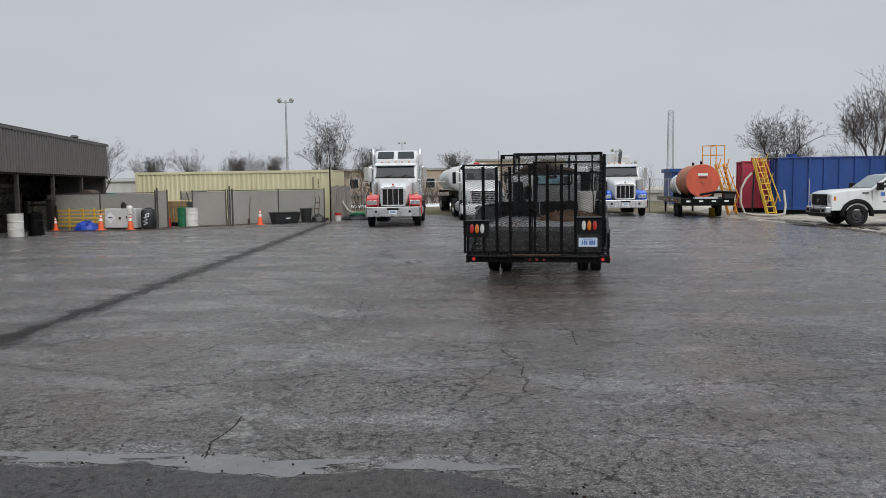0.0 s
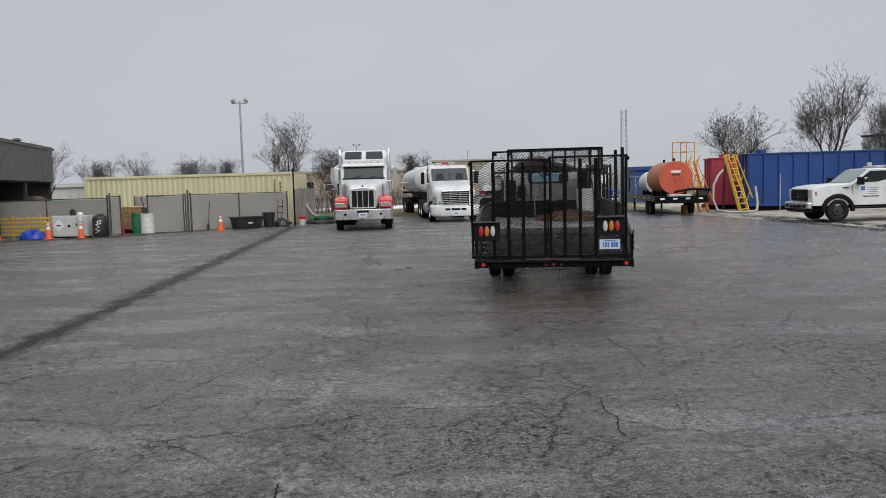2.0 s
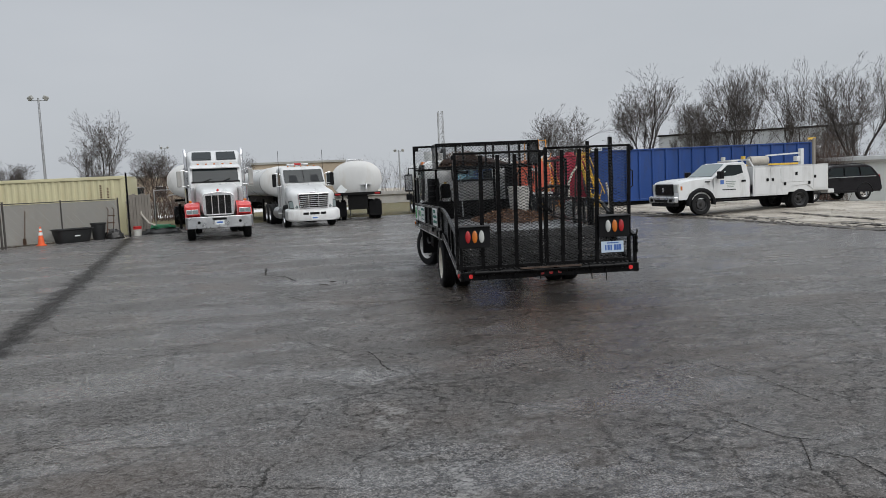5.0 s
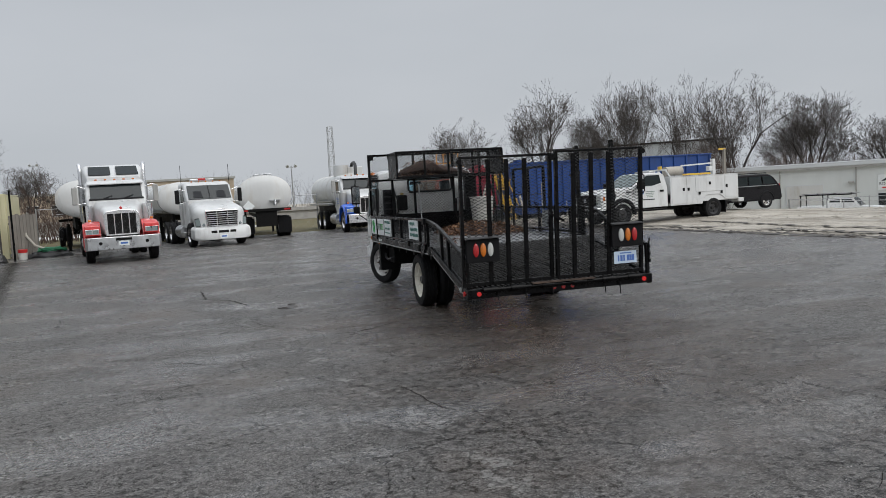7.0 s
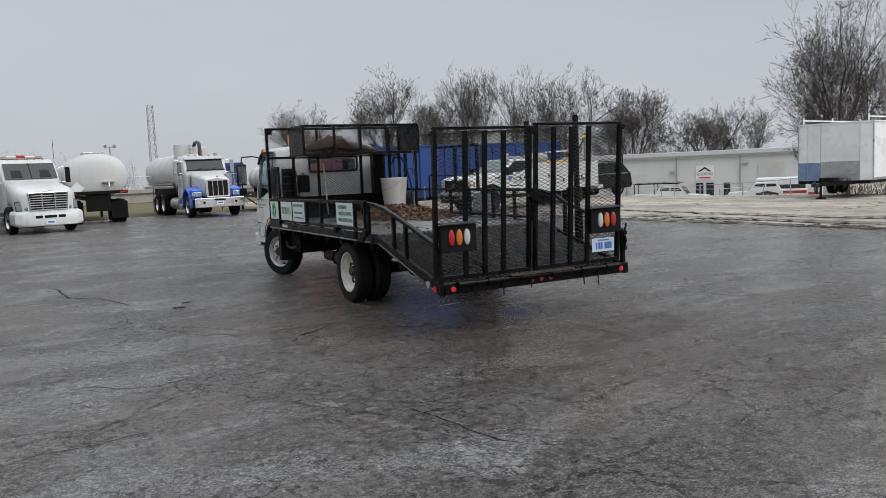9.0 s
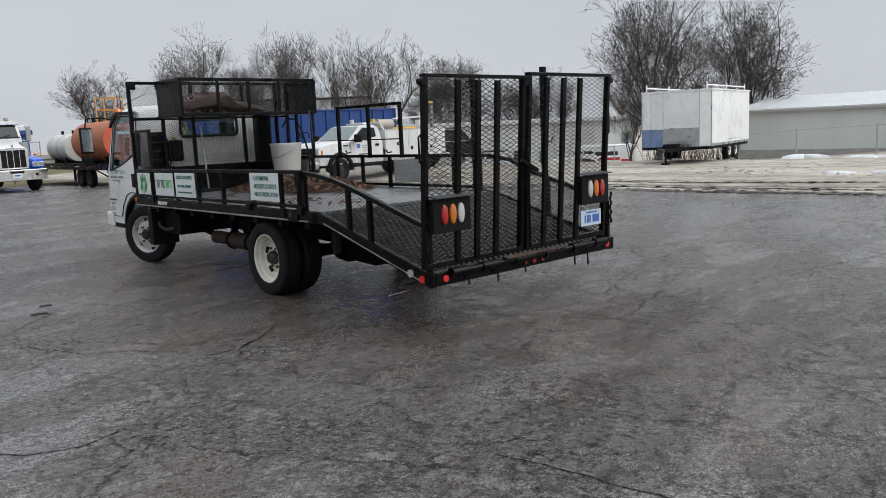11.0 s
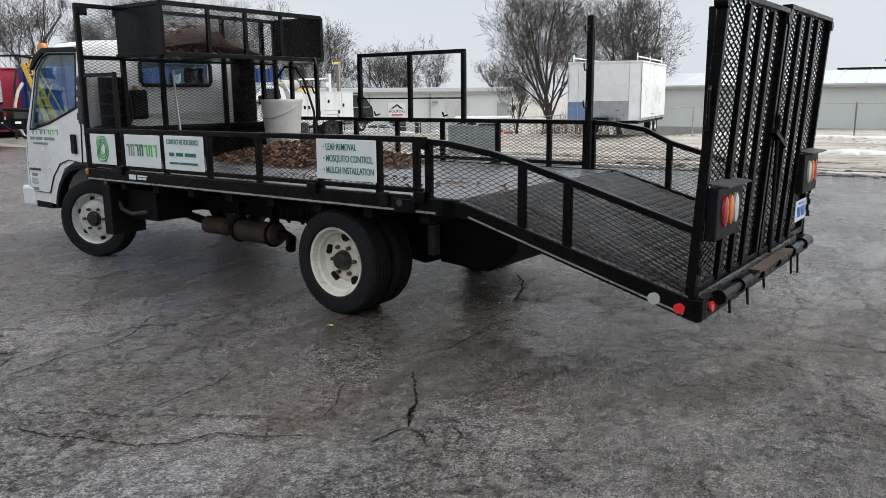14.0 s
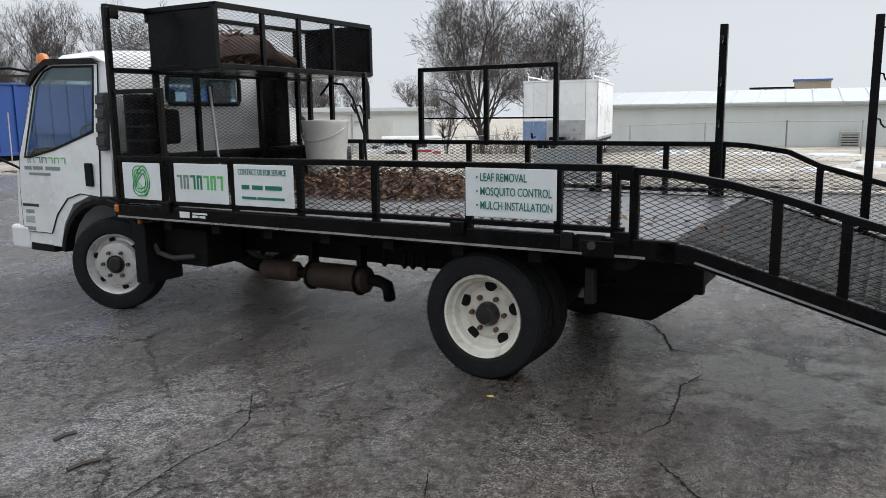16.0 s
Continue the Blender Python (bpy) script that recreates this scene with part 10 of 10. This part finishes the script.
roofing_building()
for i, (cx, cy, rx, ry, h) in enumerate(((25.7, 18.1, 0.75, 0.35, 0.16), (26.3, 16.2, 0.6, 0.22, 0.09), (27.6, 14.8, 0.8, 0.25, 0.10), (18.9, 13.5, 0.7, 0.30, 0.07), (18.6, 15.0, 0.33, 0.2, 0.05), (20.2, 12.1, 0.5, 0.35, 0.12),
                                              (27.0, 12.9, 0.9, 0.25, 0.08), (30.5, 24.5, 0.5, 0.2, 0.06), (33.4, 36.5, 0.8, 0.25, 0.10), (35.5, 28.2, 0.9, 0.3, 0.14), (34.9, 40.4, 0.9, 0.3, 0.22), (33.5, 9.5, 1.2, 0.4, 0.18))):
    blob("snow_patch_%d" % (i + 1), cx, cy, ry * 1.2, rx, SNOW, "old snow heap left on the gravel", "snow", seed=60 + i, thick=h * 0.7, rag=1.1)

# ---------------------------------------------------------------- trees and the distance
def bare_tree(seed, height, spread=0.55, stems=1, depth=6, twig=0.012, thin=1.0, low=1, side_limbs=1, lift=0.24):
    """Two meshes, trunk with limbs, and the crown of fine branches; grown by forking, with some droop and jitter."""
    rnd = random.Random(seed)
    heavy, fine = ([], []), ([], [])
    crown_mid = Vector((0, 0, 0.54 * height))

    def seg(store, a, b, r0, r1, sides):
        verts, faces = store
        s, u = ring_frame(a, b)
        k = len(verts)
        if sides == 2:       # the finest twigs: one narrow blade each
            q = rnd.uniform(0, 3.14)
            w = s * math.cos(q) + u * math.sin(q)
            verts.extend((tuple(a - w * r0), tuple(a + w * r0), tuple(b + w * r1), tuple(b - w * r1)))
            faces.append((k, k + 1, k + 2, k + 3))
            return
        for c, r in ((a, r0), (b, r1)):
            for i in range(sides):
                q = 2 * math.pi * i / sides
                verts.append(tuple(c + s * (r * math.cos(q)) + u * (r * math.sin(q))))
        for i in range(sides):
            j = (i + 1) % sides
            faces.append((k + i, k + j, k + sides + j, k + sides + i))

    def grow(p, d, length, r, level):
        n = (4, 6, 6, 4, 3, 2, 2, 1)[level]
        if level > 2:       # the crown ends in an uneven rounded outline
            v = (p - crown_mid) / height
            lump = 1.0 + 0.55 * noise.noise(v.normalized() * 1.7 + Vector((seed, 0, 0)))
            if math.hypot(math.hypot(v.x, v.y) / 0.40, v.z / 0.47) > lump:
                return
        q = p
        for i in range(n):
            jit = 0.09 + 0.02 * level
            d2 = (d + Vector((rnd.uniform(-1, 1), rnd.uniform(-1, 1), rnd.uniform(-0.6, 0.8))) * jit).normalized()
            e = q + d2 * (length / n)
            if level in (1, 2):
                v = (e - crown_mid) / height
                if math.hypot(math.hypot(v.x, v.y) / 0.36, v.z / 0.42) > 1:
                    break
            r1 = max(twig * 0.45, r * (1 - 0.42 / n))
            seg(heavy if level < 3 else fine, q, e, r, r1, 7 if level < 2 else (4 if level < 3 else (3 if level < 4 else 2)))
            q, d, r = e, d2, r1
            if level < depth and i >= (low, 2, 1, 0, 0, 0, 0, 0)[level] and i < n - 1 and rnd.random() < (0.85 if level < 3 else (0.86 if level < 5 else 0.66)):
                fork(q, d, length * (0.70 - 0.06 * i) * (1.0 if level else 1.9), r * 0.46, level + 1, 1 if level else side_limbs)
        if level < depth:
            fork(q, d, length * rnd.uniform(0.55, 0.72) * (1 if level else 2.1), r * 0.66, level + 1, (2 if rnd.random() < 0.75 or level < 3 else 1) if level else 3)

    def fork(p, d, length, r, level, count):
        side, up = ring_frame(p, p + d)
        off = rnd.uniform(0, 6.28)
        for k in range(count):
            a = off + 2 * math.pi * k / count + rnd.uniform(-0.5, 0.5)
            out = side * math.cos(a) + up * math.sin(a)
            tilt = spread * rnd.uniform(0.65, 1.3) * (1.0 if level < 3 else 1.05)
            nd = (d * math.cos(tilt) + out * math.sin(tilt) + Vector((0, 0, lift if level < 3 else lift * 0.7))).normalized()
            grow(p, nd, length * rnd.uniform(0.75, 1.15) * (0.80 if level >= depth - 1 else 1.0), max(twig * 0.5, r * rnd.uniform(0.8, 1.0)), level)

    for s in range(stems):
        a = 2 * math.pi * s / max(1, stems)
        d = Vector((0.20 * math.cos(a) * (stems > 1), 0.20 * math.sin(a) * (stems > 1), 1)).normalized()
        grow(Vector((0.14 * math.cos(a) * (stems > 1), 0.14 * math.sin(a) * (stems > 1), -0.3)), d, height * 0.26, height * 0.0125 * thin, 0)
    top = max(v[2] for v in fine[0])
    k = height / top
    out = []
    for (verts, faces), nm, mat in ((heavy, "trunk", BARK), (fine, "crown", TWIG)):
        me = bpy.data.meshes.new(nm)
        me.from_pydata([(x * k, y * k, z * k) for x, y, z in verts], [], faces)
        me.materials.append(mat)
        out.append(me)
    return out


TREE_KINDS = [bare_tree(11, 13.0, 0.50, 1, 7, 0.017, 1.7, lift=0.22), bare_tree(23, 13.0, 0.48, 1, 7, 0.017, 1.6, lift=0.26),
              bare_tree(37, 13.0, 0.56, 1, 7, 0.017, 1.7, lift=0.20), bare_tree(43, 13.0, 0.50, 2, 7, 0.016, 1.4, lift=0.24)]
BIG_TREE = bare_tree(5, 15.0, 0.62, 2, 7, 0.019, 1.45, 1, 3, lift=0.14)


def plant(kind, x, y, h, rz, label, group="bare trees behind the yard", base=13.0, wide=1.2):
    t = thing("bare_tree", pose(x, y, ground_z(x, y) - 0.05, 0, 0, rz) @ Matrix.Diagonal((h / base * wide, h / base * wide, h / base, 1)), label, "tree", group)
    part("trunk", kind[0], BARK, t)
    part("crown", kind[1], TWIG, t)
    return t


for i, (x, y, top, wide, kind) in enumerate(((28.0, 77.5, 9.2, 1.3, 0), (35.0, 74.2, 12.0, 0.95, 2), (39.4, 72.0, 10.1, 0.80, 1), (42.6, 69.6, 12.3, 0.80, 3), (46.2, 66.6, 12.0, 0.85, 1),
                                               (57.0, 70.6, 13.0, 1.15, 0), (72.0, 74.6, 11.8, 1.20, 3), (77.3, 67.6, 9.0, 1.40, 2), (80.0, 64.0, 8.3, 1.15, 0),
                                               (31.5, 84.0, 8.4, 1.0, 1), (44.0, 78.0, 10.0, 1.0, 3), (66.0, 84.0, 11.0, 1.1, 1), (75.0, 80.0, 9.8, 1.2, 3), (84.0, 72.0, 8.6, 1.2, 1), (88.0, 58.0, 7.0, 1.2, 2))):
    plant(TREE_KINDS[kind], x, y, top - ground_z(x, y), i * 67.0, ("tall bare grey-brown tree behind the tanks", "bare spreading tree with fine twigs", "slim bare winter tree in a row")[i % 3], wide=wide)
plant(BIG_TREE, 43.3, 32.2, 14.2, 20, "large bare spreading tree beside the trailer", base=15.0, wide=0.88)
plant(BIG_TREE, 51.5, 30.2, 13.5, 140, "large bare tree behind the low building", base=15.0, wide=0.88)
plant(TREE_KINDS[1], 47.5, 36.5, 6.5, 75, "smaller bare tree beside the large one", wide=1.2)
# west and north of the yard
for i, (x, y, h) in enumerate(((-12.28, 59.57, 7.8), (-9.54, 63.33, 5.4), (-29.35, 57.3, 6.0), (-26.9, 60.53, 4.8), (-25.47, 64.81, 5.4), (-22.54, 69.1, 4.9), (-33.53, 101.04, 7.0), (-29.05, 102.15, 6.5), (-20.57, 103.28, 6.0), (-4.36, 92.75, 6.2), (-8.1, 73.49, 4.6))):
    plant(TREE_KINDS[(i * 2 + 1) % 4], x, y, h, i * 83.0, ("slender bare tree behind the fence", "small bare tree in the distance")[i % 2], "small bare trees beyond the fence")


def brush(x0, y0, x1, y1, h, n, seed, name, label, mat):
    """A thicket: very many thin bare stems."""
    rnd = random.Random(seed)
    verts, faces = [], []
    for i in range(n):
        f = rnd.random()
        px, py = x0 + (x1 - x0) * f + rnd.uniform(-2, 2), y0 + (y1 - y0) * f + rnd.uniform(-2, 2)
        p = Vector((px, py, ground_z(px, py) - 0.1))
        d = Vector((rnd.uniform(-0.4, 0.4), rnd.uniform(-0.4, 0.4), 1)).normalized()
        hh = h * rnd.uniform(0.4, 1.0) * (0.6 + 0.5 * abs(math.sin(f * 9 + seed)))
        r = 0.028
        for k in range(4):
            q = p + d * (hh / 4)
            s, u = ring_frame(p, q)
            b = len(verts)
            for c, rr in ((p, r), (q, r * 0.75)):
                for j in range(3):
                    a = 2.094 * j
                    verts.append(tuple(c + s * (rr * math.cos(a)) + u * (rr * math.sin(a))))
            for j in range(3):
                faces.append((b + j, b + (j + 1) % 3, b + 3 + (j + 1) % 3, b + 3 + j))
            if k:
                for w in range(2):
                    e = q + (d + Vector((rnd.uniform(-1, 1), rnd.uniform(-1, 1), rnd.uniform(-0.2, 0.6)))).normalized() * hh * 0.22
                    b = len(verts)
                    s2, u2 = ring_frame(q, e)
                    for c, rr in ((q, r * 0.6), (e, r * 0.3)):
                        for j in range(3):
                            a = 2.094 * j
                            verts.append(tuple(c + s2 * (rr * math.cos(a)) + u2 * (rr * math.sin(a))))
                    for j in range(3):
                        faces.append((b + j, b + (j + 1) % 3, b + 3 + (j + 1) % 3, b + 3 + j))
            p, r = q, r * 0.75
            d = (d + Vector((rnd.uniform(-0.3, 0.3), rnd.uniform(-0.3, 0.3), 0.1))).normalized()
    me = bpy.data.meshes.new(name)
    me.from_pydata(verts, [], faces)
    me.materials.append(mat)
    return tagged(new(name, me), label, "brush", kind="stuff")


brush(28.09, 70.33, 49.05, 69.23, 4.6, 2200, 3, "thicket", "brown bare thicket behind the blue tank", TWIG)
brush(46.99, 68.05, 86.26, 73.87, 6.2, 3000, 4, "thicket_east", "reddish bare thicket behind the grey building", TWIGRED)
brush(44.5, 33.2, 51.42, 31.2, 2.2, 200, 9, "thicket_low", "low brown brush round the large tree", TWIGRED)
brush(-9.37, 58.53, -6.4, 60.69, 3.6, 160, 5, "thicket_west", "reddish brush at a tree foot", TWIGRED)
brush(-6.03, 69.23, -4.06, 71.38, 2.6, 120, 6, "thicket_north", "small reddish bush beyond the yard fence", TWIGRED)
brush(-60, 150, 160, 190, 7, 1500, 8, "far_woods", "distant bare woods along the horizon", TWIG)


def light_pole(x, y, h, label):
    t = thing("light_pole", pose(x, y, 0), label, "light pole", "yard light poles")
    part("pole", cyl(bmnew(), (0, 0, 0), (0, 0, h), 0.12, 12, 0.07), GALV, t, smooth=40)
    part("cross_arm", boxed(-0.55, 0.55, -0.03, 0.03, h - 0.22, h - 0.16), GALV, t)
    for s in (1, -1):
        part("floodlight", boxed(-0.19, 0.19, -0.16, 0.10, -0.15, 0.15, m=pose(s * 0.52, -0.05, h, 20, s * 28, s * 30)), TRIMGREY, t, bevel=0.05)
    return t


light_pole(-17.66, 67.3, 9.3, "tall galvanised yard light pole with two floodlights")
light_pole(-17.48, 149.21, 9.9, "distant light pole with floodlights")
light_pole(17.08, 109.87, 6.3, "low distant light pole with floodlights")


def lattice_tower(x, y, h):
    t = thing("lattice_tower", pose(x, y, 0), "tall distant steel lattice radio tower", "tower")
    w0, w1 = 1.25, 0.95
    for s, c in ((1, 1), (1, -1), (-1, 1), (-1, -1)):
        part("leg", cyl(bmnew(), (s * w0 / 2, c * w0 / 2, 0), (s * w1 / 2, c * w1 / 2, h), 0.06, 6), GALV, t)
    n = 16
    for k in range(n):
        z0, z1 = h * k / n, h * (k + 1) / n
        a, b = (w0 + (w1 - w0) * k / n) / 2, (w0 + (w1 - w0) * (k + 1) / n) / 2
        for f in (1, -1):
            part("brace", cyl(bmnew(), (-a, f * a, z0), (b, f * b, z1), 0.032, 5), GALV, t)
            part("brace", cyl(bmnew(), (f * a, a, z0), (f * b, -b, z1), 0.032, 5), GALV, t)
            part("ring", cyl(bmnew(), (-b, f * b, z1), (b, f * b, z1), 0.028, 5), GALV, t)


lattice_tower(36.2, 164.4, 16.4)


def plain_block(name, m, x, y, z, mat, roof, label, windows=0):
    t = thing(name, m, label, "building", "distant buildings")
    part("wall", boxed(0, x, 0, y, 0, z), mat, t)
    part("roof", boxed(-0.2, x + 0.2, -0.2, y + 0.2, z, z + 0.3), roof, t)
    for k in range(windows):
        wx = x * (k + 0.5) / windows
        f = part("window", boxed(wx - 0.7, wx + 0.7, -0.06, 0.0, z * 0.35, z * 0.72), ROOFWHITE, t)
        part("pane", boxed(wx - 0.62, wx + 0.62, -0.08, -0.06, z * 0.37, z * 0.70), DARKGLASS, f)
    return t


plain_block("brick_building", pose(-23.67, 109.66, 0), 19, 12, 3.9, TANBRICK, TRIMGREY, "low tan brick building with small windows far off", 7)
plain_block("flat_building", pose(-2.7, 124.88, 0), 14, 12, 5.5, TANBRICK, TRIMGREY, "tan block building with a dark doorway far off", 3)
plain_block("pale_hall", pose(64.75, 124.95, 0, 0, 0, -36), 30, 14, 7.6, FARGREY, CHASSIS, "long grey hall behind the bare trees", 0)
plain_block("shed_white", pose(-34.94, 62.6, 0), 13, 6, 2.4, WHITE_OLD, ROOFWHITE, "low white shed behind the fence", 0)
plain_block("blue_tank_block", pose(15.09, 65.57, 0), 2.2, 3, 2.6, FRACBLUE, FRACBLUE, "small blue steel tank in the distance", 0)
plain_block("concrete_wall", pose(-31.14, 75.44, 0), 62, 0.4, 0.8, CONCRETE, CONCRETE, "low pale concrete wall beyond the grass", 0)
fence_run("fence_back", [(-7.93, 49.46), (10.23, 49.44), (13.72, 54.88)], 2.0, "wire fence behind the parked trucks", slats=False, post_every=3.5, mesh_d=0.5)
for i, (cx, cy, rx, ry) in enumerate(((-10.98, 65.99, 7, 1.2), (-3.51, 69.27, 5, 1.0), (2.34, 63.06, 3, 0.7))):
    blob("snow_strip_%d" % (i + 1), cx, cy, rx, ry, SNOW, "strip of old snow on the grass", "snow", seed=90 + i, thick=0.15, rag=0.4)
